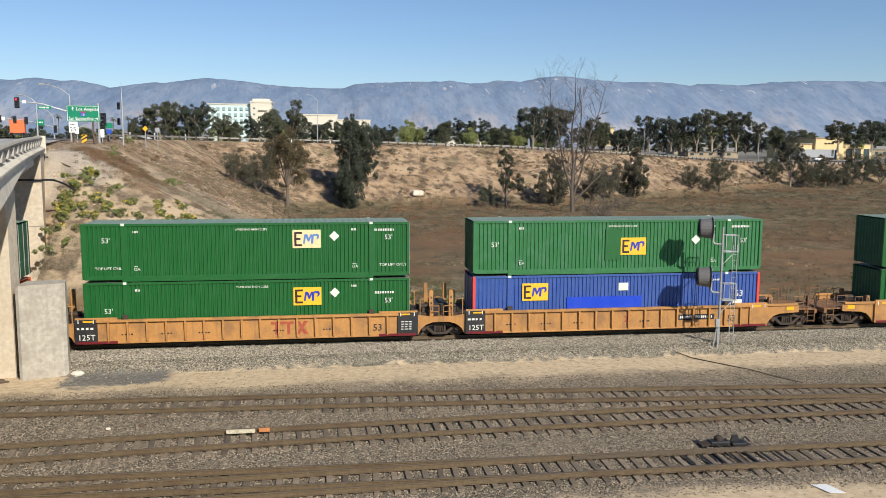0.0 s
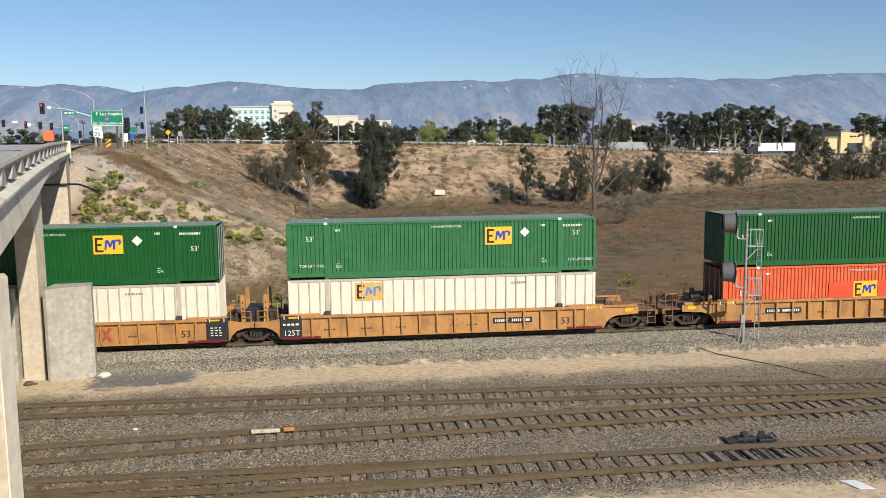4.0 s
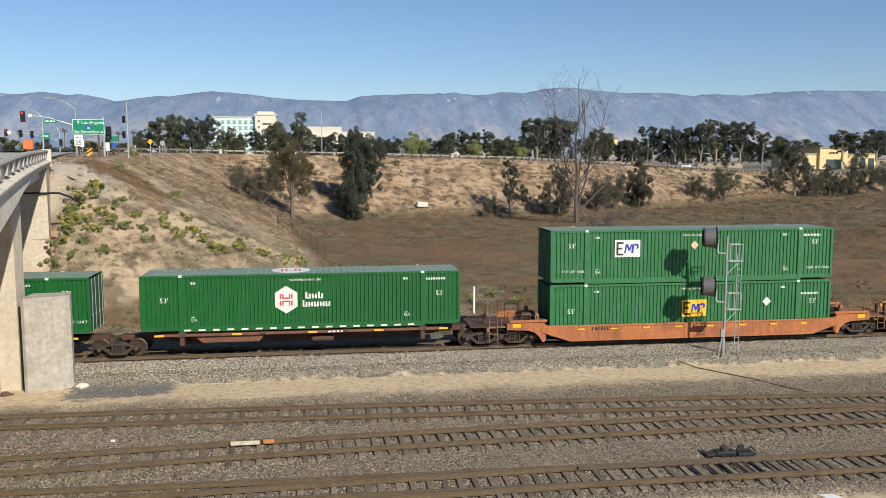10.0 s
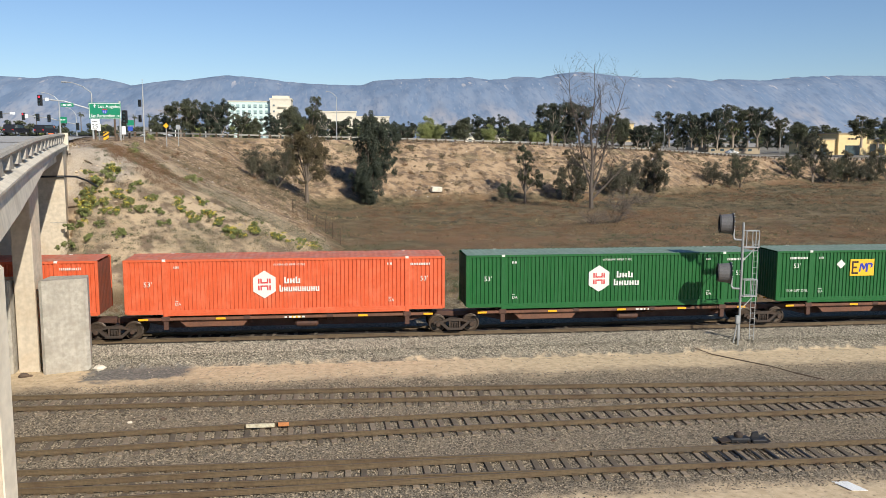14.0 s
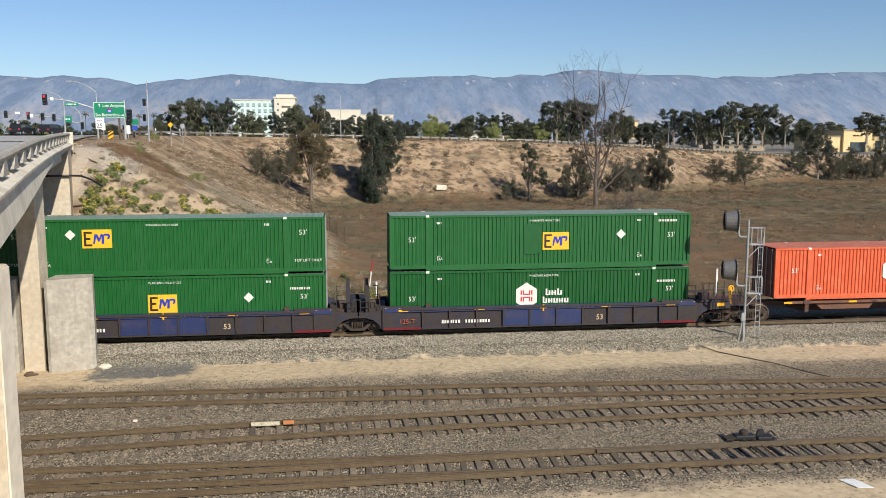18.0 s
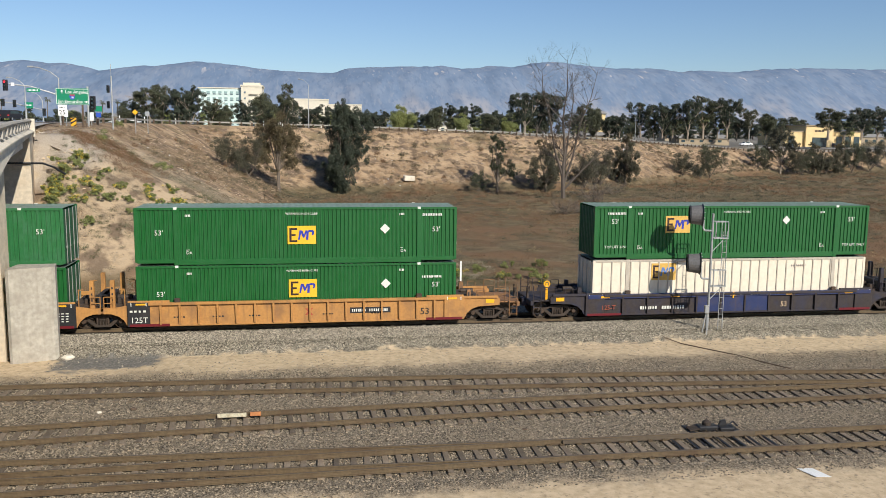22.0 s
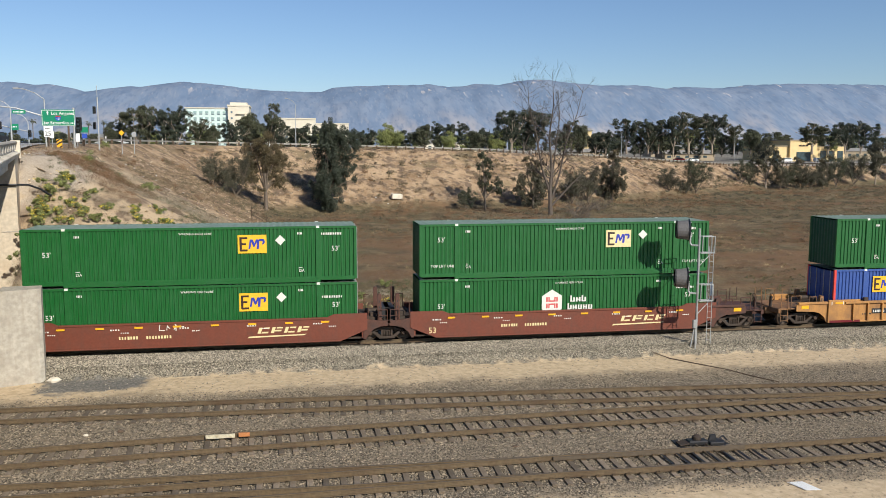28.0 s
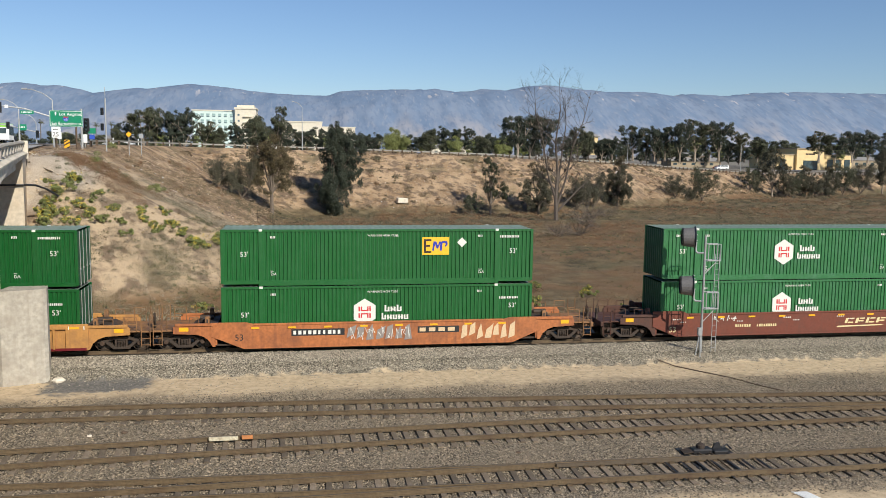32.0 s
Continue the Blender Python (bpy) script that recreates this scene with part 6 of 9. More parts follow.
def signal_mast():
    z0 = land(SIG.x, SIG.y)
    t = thing("railway_signal", pose(SIG.x, SIG.y, 0), "grey railway signal mast with two hooded heads and a ladder", "railway signal")
    part("mast", Solid().rod((0, 0, z0), (0, 0, 5.95), 0.062, 10), "signal_grey", t)
    for dx, dy in ((-0.34, -0.08), (-0.12, -0.22), (0.05, 0.25)):
        part("base_leg", Solid().rod((dx, dy, z0 - 0.2), (-0.06 + dx * 0.1, dy * 0.1, z0 + 1.05), 0.035, 6), "signal_grey", t)
    part("foot_block", Solid().box(-0.2, 0.2, -0.2, 0.2, z0 - 0.3, z0 + 0.03, 0.02), "stone", t)
    part("junction_box", Solid().box(-0.26, -0.02, -0.20, -0.04, z0 + 0.95, z0 + 1.38, 0.02), "signal_grey", t)
    for z in (5.30, 2.75):
        hd = part("signal_head", Solid().lathe([(0.0, -0.05), (0.30, -0.05), (0.32, 0.0), (0.30, 0.05), (0.0, 0.05)], 20, "x", (-0.60, -0.02, z + 0.58)), "signal_black", t)
        part("backplate", Solid().lathe([(0.0, 0.0), (0.56, 0.0), (0.60, 0.03), (0.56, 0.06), (0.0, 0.06)], 28, "x", (-0.58, -0.02, z + 0.56)), "signal_black", hd)
        hood = Solid()
        hood.lathe([(0.53, -0.02), (0.47, -0.58), (0.44, -0.58), (0.50, -0.02)], 20, "x", (-0.56, -0.02, z + 0.56))
        part("hood", hood, "signal_hood", hd)
        # black surface put inside the hood's mouth for the shade there
        part("hood_lining", Solid().lathe([(0.0, -0.40), (0.40, -0.50), (0.415, -0.585)], 20, "x", (-0.56, -0.02, z + 0.56)), "signal_black", hd)
        part("hood_lip", Solid().lathe([(0.47, -0.02), (0.47, -0.09), (0.40, -0.09), (0.40, -0.02), (0.47, -0.02)], 20, "x", (-1.12, -0.02, z + 0.58)), "signal_black", hd)
        for i in range(12):
            an = radians(i * 30 + 10)
            part("bolt", lambda: Solid().rod((0, 0, 0), (0.05, 0, 0), 0.028, 6), "galv_pole", hd, at=(-0.52, -0.02 + 0.55 * math.cos(an), z + 0.56 + 0.55 * math.sin(an)), key=("sigbolt",))
        hd.rotation_euler = (0, 0, radians(-19))
        br = part("bracket", Solid().path([(-0.46, 0, z + 0.30), (-0.46, 0, z - 0.14), (-0.38, 0, z - 0.25), (0, 0, z - 0.25)], 0.05, 8), "galv_pole", t)
        br.rotation_euler = (0, 0, radians(-27))
        s = Solid()
        z1, z2 = z - 0.63, z + 0.22
        for yy in (-0.12, 0.22):
            s.path([(0.14, yy, z1), (0.14, yy, z2), (0.82, yy, z2), (0.82, yy, z1), (0.14, yy, z1)], 0.026)
        for x in (0.14, 0.82):
            for zz in (z1, z2):
                s.rod((x, -0.12, zz), (x, 0.22, zz), 0.02, 6)
        s.rod((0.46, -0.12, z1), (0.46, -0.12, z2), 0.018, 6)
        part("safety_cage", s, "galv_pole", t)
        part("foot_platform", Solid().box(0.05, 0.86, -0.14, 0.24, z1 - 0.035, z1), "galv_pole", t)
        part("cage_brace", Solid().rod((0.05, 0, z1 - 0.7), (0.7, 0, z1 - 0.04), 0.022, 6), "galv_pole", t)
    lad = part("ladder", Solid().rod((0.62, 0.05, z0), (0.62, 0.05, 5.0), 0.02, 6).rod((0.86, 0.05, z0), (0.86, 0.05, 5.0), 0.02, 6), "galv_pole", t)
    for i in range(17):
        part("rung", lambda: Solid().rod((0.62, 0.05, 0), (0.86, 0.05, 0), 0.012, 6), "galv_pole", lad, at=(0, 0, z0 + 0.25 + i * 0.3), key=("rung",))
    return t


signal_mast()

# ---- the switch machine and litter in the yard ----
def switch_machine():
    t = thing("switch_machine", pose(14.35, 27.75, -0.68, 0, 0, -2), "oily black switch machine beside the turnout", "switch machine")
    part("motor_case", Solid().box(-0.50, 0.25, -0.22, 0.18, 0.0, 0.19, 0.04), "signal_black", t)
    part("cover_plate", Solid().prism([(-0.85, 0.05), (-0.50, 0.10), (-0.50, 0.14), (-0.85, 0.09)], -0.25, 0.15), "steel", t)
    part("gear_housing", Solid().lathe([(0.0, -0.14), (0.12, -0.14), (0.16, -0.08), (0.16, 0.10), (0.08, 0.16), (0.0, 0.16)], 12, "z", (-0.12, 0.02, 0.20)), "steel", t)
    part("rod_bracket", Solid().prism([(0.35, 0.0), (0.42, 0.30), (0.62, 0.34), (0.72, 0.0)], 0.05, 0.13), "signal_black", t)
    part("gear_case", Solid().box(0.30, 0.85, -0.26, 0.10, 0.0, 0.13, 0.03), "signal_black", t)
    part("hand_lever", Solid().path([(0.75, 0.1, 0.1), (0.98, 0.2, 0.22), (1.10, 0.05, 0.08)], 0.03, 6), "signal_black", t)
    part("tie_base", Solid().box(-0.9, -0.65, -1.6, 0.5, -0.1, 0.03, 0.01), "signal_black", t)
    part("tie_base", Solid().box(0.8, 1.05, -1.6, 0.5, -0.1, 0.03, 0.01), "signal_black", t)
    part("throw_rod", Solid().rod((0.1, -0.3, 0.1), (0.1, -2.4, 0.1), 0.03, 6).rod((-0.3, -0.3, 0.1), (-0.3, -2.4, 0.1), 0.03, 6), "rail", t)


switch_machine()
for k in range(7):
    x = 12.45 + k * 0.57
    single("slide_plate", Solid().box(x - 0.05, x + 0.05, 25.15 + 0.1 * (k % 3), 27.0 + 0.09 * (k % 2), YARD_TOP - 0.165, YARD_TOP - 0.145, 0.008), "signal_black", "narrow oil-blackened slide plate under the switch points", "slide plate", "slide plates")
points = Solid()
for off, dy in ((0.68, 0.0), (-0.66, -0.02)):
    points.add([(8.5, 26.19 + off + 0.03 + dy, YARD_TOP - 0.03), (8.5, 26.19 + off - 0.05 + dy, YARD_TOP - 0.03), (15.6, 26.12 + off + 0.03, YARD_TOP - 0.01), (15.6, 26.12 + off, YARD_TOP - 0.01),
                (8.5, 26.19 + off + 0.03 + dy, YARD_TOP - 0.15), (8.5, 26.19 + off - 0.05 + dy, YARD_TOP - 0.15), (15.6, 26.12 + off + 0.03, YARD_TOP - 0.15), (15.6, 26.12 + off, YARD_TOP - 0.15)],
               [(0, 1, 3, 2), (4, 6, 7, 5), (0, 2, 6, 4), (1, 5, 7, 3), (0, 4, 5, 1), (2, 3, 7, 6)])
single("switch_points", points, "rail_top", "polished steel switch points of the turnout", "switch points", kind="structure")
single("painted_board", Solid().box(-3.5, -2.45, 30.90, 31.0, -0.56, -0.42, 0.01), "plank_cream", "peeling cream board lying against the rail", "board", m=pose(0, 0, 0))
single("orange_board", Solid().box(-2.32, -1.92, 30.96, 31.06, -0.56, -0.42, 0.01), "plank_orange", "short peeling orange board against the rail", "board")
single("paper_sheet", Solid().add([(15.42, 23.85, -0.625), (15.92, 23.78, -0.61), (16.14, 23.08, -0.62), (15.62, 23.10, -0.60), (15.42, 23.85, -0.640), (15.92, 23.78, -0.625), (16.14, 23.08, -0.635), (15.62, 23.10, -0.615)],
       [(0, 1, 3), (1, 2, 3), (4, 7, 5), (5, 7, 6), (0, 4, 5, 1), (1, 5, 6, 2), (2, 6, 7, 3), (3, 7, 4, 0)]), "paper", "flat pale sheet of litter on the sand", "litter")
cable = Solid().path([(x, y, land(x, y) + 0.03) for x, y in ((17.6, 41.4), (18.2, 40.55), (18.7, 39.75), (19.2, 39.0), (19.8, 38.1), (20.5, 37.15), (21.1, 36.0), (21.8, 34.8))], 0.028, 6)
single("ground_cable", cable, "wood", "dark brown cable lying across the service road", "cable")
for k, (x, y, s) in enumerate(((-14.3, 39.45, 0.22), (-14.05, 39.5, 0.12), (-11.2, 40.3, 0.25), (7.6, 28.6, 0.10), (-8.0, 32.4, 0.10), (-6.8, 32.6, 0.12))):
    st = Solid().lathe([(0.0, 0.0), (s, 0.05 * s), (s * 1.15, s * 0.45), (s * 0.7, s * 0.85), (0.0, s * 0.95)], 7, "z")
    rnd = random.Random(k)
    st.v = [(a * rnd.uniform(0.8, 1.2), b * rnd.uniform(0.7, 1.0), c) for a, b, c in st.v]
    single("loose_rock", st, "concrete" if k in (2, 4) else "wood", "loose lump of stone lying on the ground", "rock", "loose rocks", m=pose(x, y, land(x, y) - 0.03))
for k, (x, y, hgt, m) in enumerate(((10.3, 57.0, 1.3, "sign_white"), (24.5, 52.5, 1.7, "sign_white"), (2.3, 58.6, 0.4, "sign_white"), (27, 51.5, 1.5, "sign_white"))):
    single("marker_post", Solid().box(-0.06, 0.06, -0.03, 0.03, -0.1, hgt + 0.6, 0.01), m, "thin white marker post beside the line", "marker post", "marker posts", m=pose(x, y, land(x, y)))
rod = thing("striped_pole", pose(1.7, 58.5, land(1.7, 58.5)), "leaning white marker rod with a red top", "marker post")
part("rod", Solid().rod((0, 0, -0.1), (0.24, 0, 1.8), 0.045, 6), "sign_white", rod)
part("rod_top", Solid().rod((0.24, 0, 1.8), (0.35, 0, 2.6), 0.047, 6), "sign_red", rod)

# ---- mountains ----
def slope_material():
    """Blue-grey chaparral with distance haze put into its colour, pale dry fans low on the slopes and bare scars under
    the crest.
    """
    m = bpy.data.materials.new("haze_tinted_chaparral_slopes")
    m.use_nodes = True
    n, l = m.node_tree.nodes, m.node_tree.links
    b = n["Principled BSDF"]
    b.inputs["Roughness"].default_value, b.inputs["Specular IOR Level"].default_value = 1.0, 0.0
    geo, sep = n.new("ShaderNodeNewGeometry"), n.new("ShaderNodeSeparateXYZ")
    l.new(geo.outputs["Position"], sep.inputs[0])

    def cloud(scale, detail, sx=1.0):
        mp, t = n.new("ShaderNodeMapping"), n.new("ShaderNodeTexNoise")
        mp.inputs["Scale"].default_value = (sx, 0.3, 0.6)
        l.new(geo.outputs["Position"], mp.inputs[0])
        l.new(mp.outputs[0], t.inputs["Vector"])
        t.inputs["Scale"].default_value, t.inputs["Detail"].default_value = scale, detail
        return t.outputs[0]

    def ramp(val, lo, hi, p=0.0, q=1.0):
        r = n.new("ShaderNodeMapRange")
        r.interpolation_type = "SMOOTHSTEP"
        for i, v in zip((1, 2, 3, 4), (lo, hi, p, q)):
            r.inputs[i].default_value = v
        l.new(val, r.inputs[0])
        return r.outputs[0]

    def times(p, q):
        x = n.new("ShaderNodeMath")
        x.operation = "MULTIPLY"
        l.new(p, x.inputs[0]), l.new(q, x.inputs[1])
        return x.outputs[0]

    def mix(p, q, fac):
        x = n.new("ShaderNodeMix")
        x.data_type = "RGBA"
        for sock, v in ((x.inputs[6], p), (x.inputs[7], q)):
            if isinstance(v, tuple):
                sock.default_value = (*v, 1)
            else:
                l.new(v, sock)
        l.new(fac, x.inputs[0])
        return x.outputs[2]

    # the blue of distance haze is painted into the slopes' own colour
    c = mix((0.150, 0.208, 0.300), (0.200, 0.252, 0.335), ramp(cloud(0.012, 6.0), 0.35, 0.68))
    # pale low ground: dry fans, with the haze at the foot painted in
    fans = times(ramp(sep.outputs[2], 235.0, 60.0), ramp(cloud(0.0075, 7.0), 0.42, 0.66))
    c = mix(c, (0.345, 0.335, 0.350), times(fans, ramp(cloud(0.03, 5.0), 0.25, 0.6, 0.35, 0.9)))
    # gullies and ridges: their shade and light painted as streaked noise
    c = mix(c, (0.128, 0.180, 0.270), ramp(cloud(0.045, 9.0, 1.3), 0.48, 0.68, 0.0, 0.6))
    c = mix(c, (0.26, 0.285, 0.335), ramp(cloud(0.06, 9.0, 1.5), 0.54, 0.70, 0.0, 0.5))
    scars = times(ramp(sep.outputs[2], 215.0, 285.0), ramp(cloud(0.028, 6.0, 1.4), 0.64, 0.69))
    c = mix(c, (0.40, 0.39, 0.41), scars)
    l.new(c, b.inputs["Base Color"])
    return m


def mountains():
    ridge = [(-4200, 300), (-2600, 310), (-1526, 299), (-1422, 294), (-1325, 285), (-1223, 299), (-1121, 286), (-1039, 289), (-940, 268), (-912, 257), (-815, 273), (-655, 289), (-507, 308), (-328, 297), (-181, 276),
             (55, 267), (116, 272), (169, 290), (374, 306), (612, 313), (703, 302), (895, 321), (960, 315), (1080, 343), (1145, 346), (1314, 329), (1466, 321), (1623, 323), (1797, 311),
             (1864, 321), (2099, 315), (2246, 336), (2505, 345), (2672, 345), (3400, 340), (4600, 330)]
    xs, hs = [p[0] for p in ridge], [p[1] for p in ridge]
    nx, ny = 640, 60
    x = np.linspace(-4200, 4600, nx)
    d = np.linspace(0, 1, ny)
    X, D = np.meshgrid(x, d, indexing="ij")
    Y = 2900 + D * 1500
    top = np.interp(X * 4000 / (2900 + 1100.0), xs, hs)
    spur = 1 - np.abs(vnoise(X + 90 * vnoise(X, Y, 400, 21), Y * 0.25, 150, 22))
    spur2 = 1 - np.abs(vnoise(X + 40 * vnoise(X, Y, 150, 23), Y * 0.4, 52, 24))
    spur3 = 1 - np.abs(vnoise(X + 20 * vnoise(X, Y, 60, 28), Y * 0.6, 24, 29))
    face = smooth(D / 0.735) ** 1.25
    Z = face * top * (0.99 + 0.012 * vnoise(X, Y, 60, 27)) - (1 - face) * face * 4 * (spur * 15 + spur2 * 8 + spur3 * 3.4 - 12)
    Z = np.where(D > 0.735, top * (1 - (D - 0.735) * 1.1), Z) + 2.2 * vnoise(X, Y, 34, 26)
    Z = Z - 25 * (D < 0.02)
    vs = np.stack([X, Y, Z], -1).reshape(-1, 3)
    ii, jj = np.meshgrid(np.arange(nx - 1), np.arange(ny - 1), indexing="ij")
    a = (ii * ny + jj).ravel()
    fs = np.stack([a, a + ny, a + ny + 1, a + 1], -1)
    me = bpy.data.meshes.new("mountain_range")
    me.from_pydata(vs.tolist(), [], fs.tolist())
    me.polygons.foreach_set("use_smooth", [True] * len(me.polygons))
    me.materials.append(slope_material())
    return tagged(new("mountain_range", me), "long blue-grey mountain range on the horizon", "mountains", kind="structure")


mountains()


# ---- buildings beyond the ramp ----
def box_part(name, x0, x1, y0, y1, z0, z1, material, parent, label=""):
    return part(name, Solid().box(x0, x1, y0, y1, z0, z1), material, parent, label)


def windows(parent, x0, x1, y, z0, z1, cols, rows, w=0.62, h=0.55, material="glass_dark"):
    dx, dz = (x1 - x0) / cols, (z1 - z0) / rows
    for r in range(rows):
        for c in range(cols):
            cx, cz = x0 + (c + 0.5) * dx, z0 + (r + 0.5) * dz
            win = part("window", lambda: Solid().box(-dx * w / 2, dx * w / 2, -0.06, 0.06, -dz * h / 2, dz * h / 2), material, parent, at=(cx, y, cz), key=("win", round(dx * w, 2), round(dz * h, 2)))


hotel = thing("hotel_building", pose(0, 0, 0), "mint and cream multi-storey hotel behind trees", "building")
box_part("wing", -64, -39.6, 520, 536, 5, 33.4, "hotel_mint", hotel)
box_part("roof", -64.4, -39.6, 519.6, 536.4, 33.4, 34.0, "hotel_white", hotel)
box_part("tower", -39.4, -27.2, 517, 538, 5, 34.6, "hotel_white", hotel)
box_part("tower_roof", -39.8, -26.8, 516.6, 538.4, 34.6, 35.6, "hotel_white", hotel)
box_part("plant_room", -38.5, -28.5, 522, 534, 35.6, 37.2, "hotel_white", hotel)
windows(hotel, -63.5, -40, 519.9, 12, 33, 7, 6, 0.55, 0.34, "window_mint")
windows(hotel, -63.5, -40, 519.85, 10.9, 31.9, 7, 6, 0.5, 0.16, "window_dim")
windows(hotel, -39, -35.5, 516.9, 12, 33, 1, 6, 0.3, 0.3, "window_dim")
for k in range(6):
    box_part("balcony", -34.5, -29.5, 515.6, 517, 12.6 + k * 3.5, 13.3 + k * 3.5, "hotel_white", hotel)
block = thing("office_building", pose(0, 0, 0), "low white commercial building with flat roof", "building")
box_part("wall", -12, 10.8, 480, 500, 5, 26.2, "hotel_white", block)
box_part("wall", 10.8, 29.15, 480.5, 500, 5, 23.6, "hotel_white", block)
box_part("parapet", -12.2, 11.0, 479.7, 500.2, 26.2, 26.9, "hotel_white", block)
box_part("parapet", 11.0, 29.4, 480.2, 500.2, 23.6, 24.2, "hotel_white", block)
windows(block, -10, 9, 479.95, 15, 18, 6, 1, 0.5, 0.4, "window_dim")
store = thing("store_building", pose(0, 0, 0), "yellow stucco store with stepped parapet and dark entrance", "building")
box_part("wall", 197, 232, 330, 352, 3.5, 11.3, "stucco_yellow", store)
box_part("entrance_wall", 205.5, 218, 328.6, 352, 3.5, 13.7, "stucco_yellow", store)
box_part("cornice", 205.1, 218.4, 328.2, 352.4, 13.7, 14.2, "stucco_tan", store)
box_part("cornice", 196.6, 205.1, 329.6, 352.4, 11.3, 11.7, "stucco_tan", store)
box_part("cornice", 218.4, 232.4, 329.6, 352.4, 11.3, 11.7, "stucco_tan", store)
box_part("entrance", 208.5, 215, 328.4, 328.9, 4.0, 9.0, "glass_dark", store)
for x in (198.5, 220.5, 224.5, 228.5):
    box_part("shop_window", x, x + 2.6, 329.8, 330.2, 5.0, 9.5, "glass_dark", store)
for k in range(3):
    box_part("sign_letter_bar", 209.5 + k * 1.5, 210.6 + k * 1.5, 328.4, 328.6, 11.4, 12.0, "mark_dark", store)
for k, (x, y, w, h, m) in enumerate(((150, 330, 22, 2.6, "stucco_tan"), (112, 340, 18, 2.6, "stucco_tan"), (131, 380, 5, 12.0, "stucco_yellow"), (60, 420, 30, 5, "hotel_white"), (170, 390, 26, 4, "stucco_tan"),
                                    (36, 330, 5, 3.5, "hotel_white"), (-110, 420, 30, 7, "stucco_tan"), (250, 360, 30, 4, "stucco_tan"), (-30, 380, 20, 6, "stucco_tan"))):
    hs = thing("low_building", pose(x, y, land(x, y)), "low distant " + ("pale" if m == "hotel_white" else "tan" if m == "stucco_tan" else "plain") + " building among trees", "building", "low buildings")
    box_part("wall", 0, w, 0, 10, -1, h, m, hs)
    part("roof", Solid().prism([(-0.6, h), (10.6, h), (10.6, h + 0.3), (5, h + 1.6), (-0.6, h + 0.3)], -0.5, w + 0.5, "x"), "roof_grey", hs)
    for q in range(int(w // 4)):
        box_part("window", 1 + q * 4, 2.6 + q * 4, -0.06, 0.02, h * 0.4, h * 0.75, "glass_dark", hs)


# ---- trees ----
def leaf_axes(out, rs, loose=0.75):
    """Two axes for each leaf, which lies roughly across the way out of its clump."""
    n = out / np.linalg.norm(out, axis=1)[:, None] + rs.normal(size=out.shape) * loose
    n /= np.linalg.norm(n, axis=1)[:, None]
    a = np.cross(n, rs.normal(size=out.shape))
    a /= np.linalg.norm(a, axis=1)[:, None]
    return a, np.cross(n, a)


def leaf_cloud(centers, radii, count, size, rs, squash=0.8):
    """Many small leaf blades round clump centres: corners and faces."""
    centers, radii = np.array(centers), np.array(radii)
    pick = rs.choice(len(centers), count, p=radii ** 2 / (radii ** 2).sum())
    d = rs.normal(size=(count, 3))
    d /= np.linalg.norm(d, axis=1)[:, None]
    r = radii[pick] * rs.uniform(0.25, 1.0, count) ** 0.6
    p = centers[pick] + d * r[:, None] * np.array([1, 1, squash])
    a, b = leaf_axes(d, rs)
    s = size * rs.uniform(0.6, 1.4, count)[:, None]
    q = np.stack([p - a * s, p - b * s * 0.5, p + a * s, p + b * s * 0.5], 1)
    return q.reshape(-1, 3), np.arange(count * 4).reshape(-1, 4)


def cloud_mesh(name, v, f, material):
    me = bpy.data.meshes.new(name)
    me.from_pydata(v.tolist(), [], f.tolist())
    me.materials.append(M[material])
    return me


def limbs(s, p, way, length, r, depth, rnd, tips, spread=0.55, n=5, sag=0.0):
    """Grows a limb that forks; the ends of the last ones go to tips."""
    q = p + way * length
    mid = p + way * length * 0.5 + Vector((rnd.uniform(-1, 1), rnd.uniform(-1, 1), rnd.uniform(-0.4, 0.4))) * length * 0.07
    s.rod(p, mid, r, n, r * 0.85, caps=False)
    s.rod(mid, q, r * 0.85, n, r * 0.66, caps=False)
    if depth == 0:
        tips.append(q)
        return
    tips.append(q)
    for k in range(2 if rnd.random() < 0.6 else 3):
        w = (way + Vector((rnd.uniform(-1, 1), rnd.uniform(-1, 1), rnd.uniform(-0.5, 0.8) - sag)) * spread).normalized()
        limbs(s, q, w, length * rnd.uniform(0.6, 0.85), r * 0.62, depth - 1, rnd, tips, spread, n, sag)


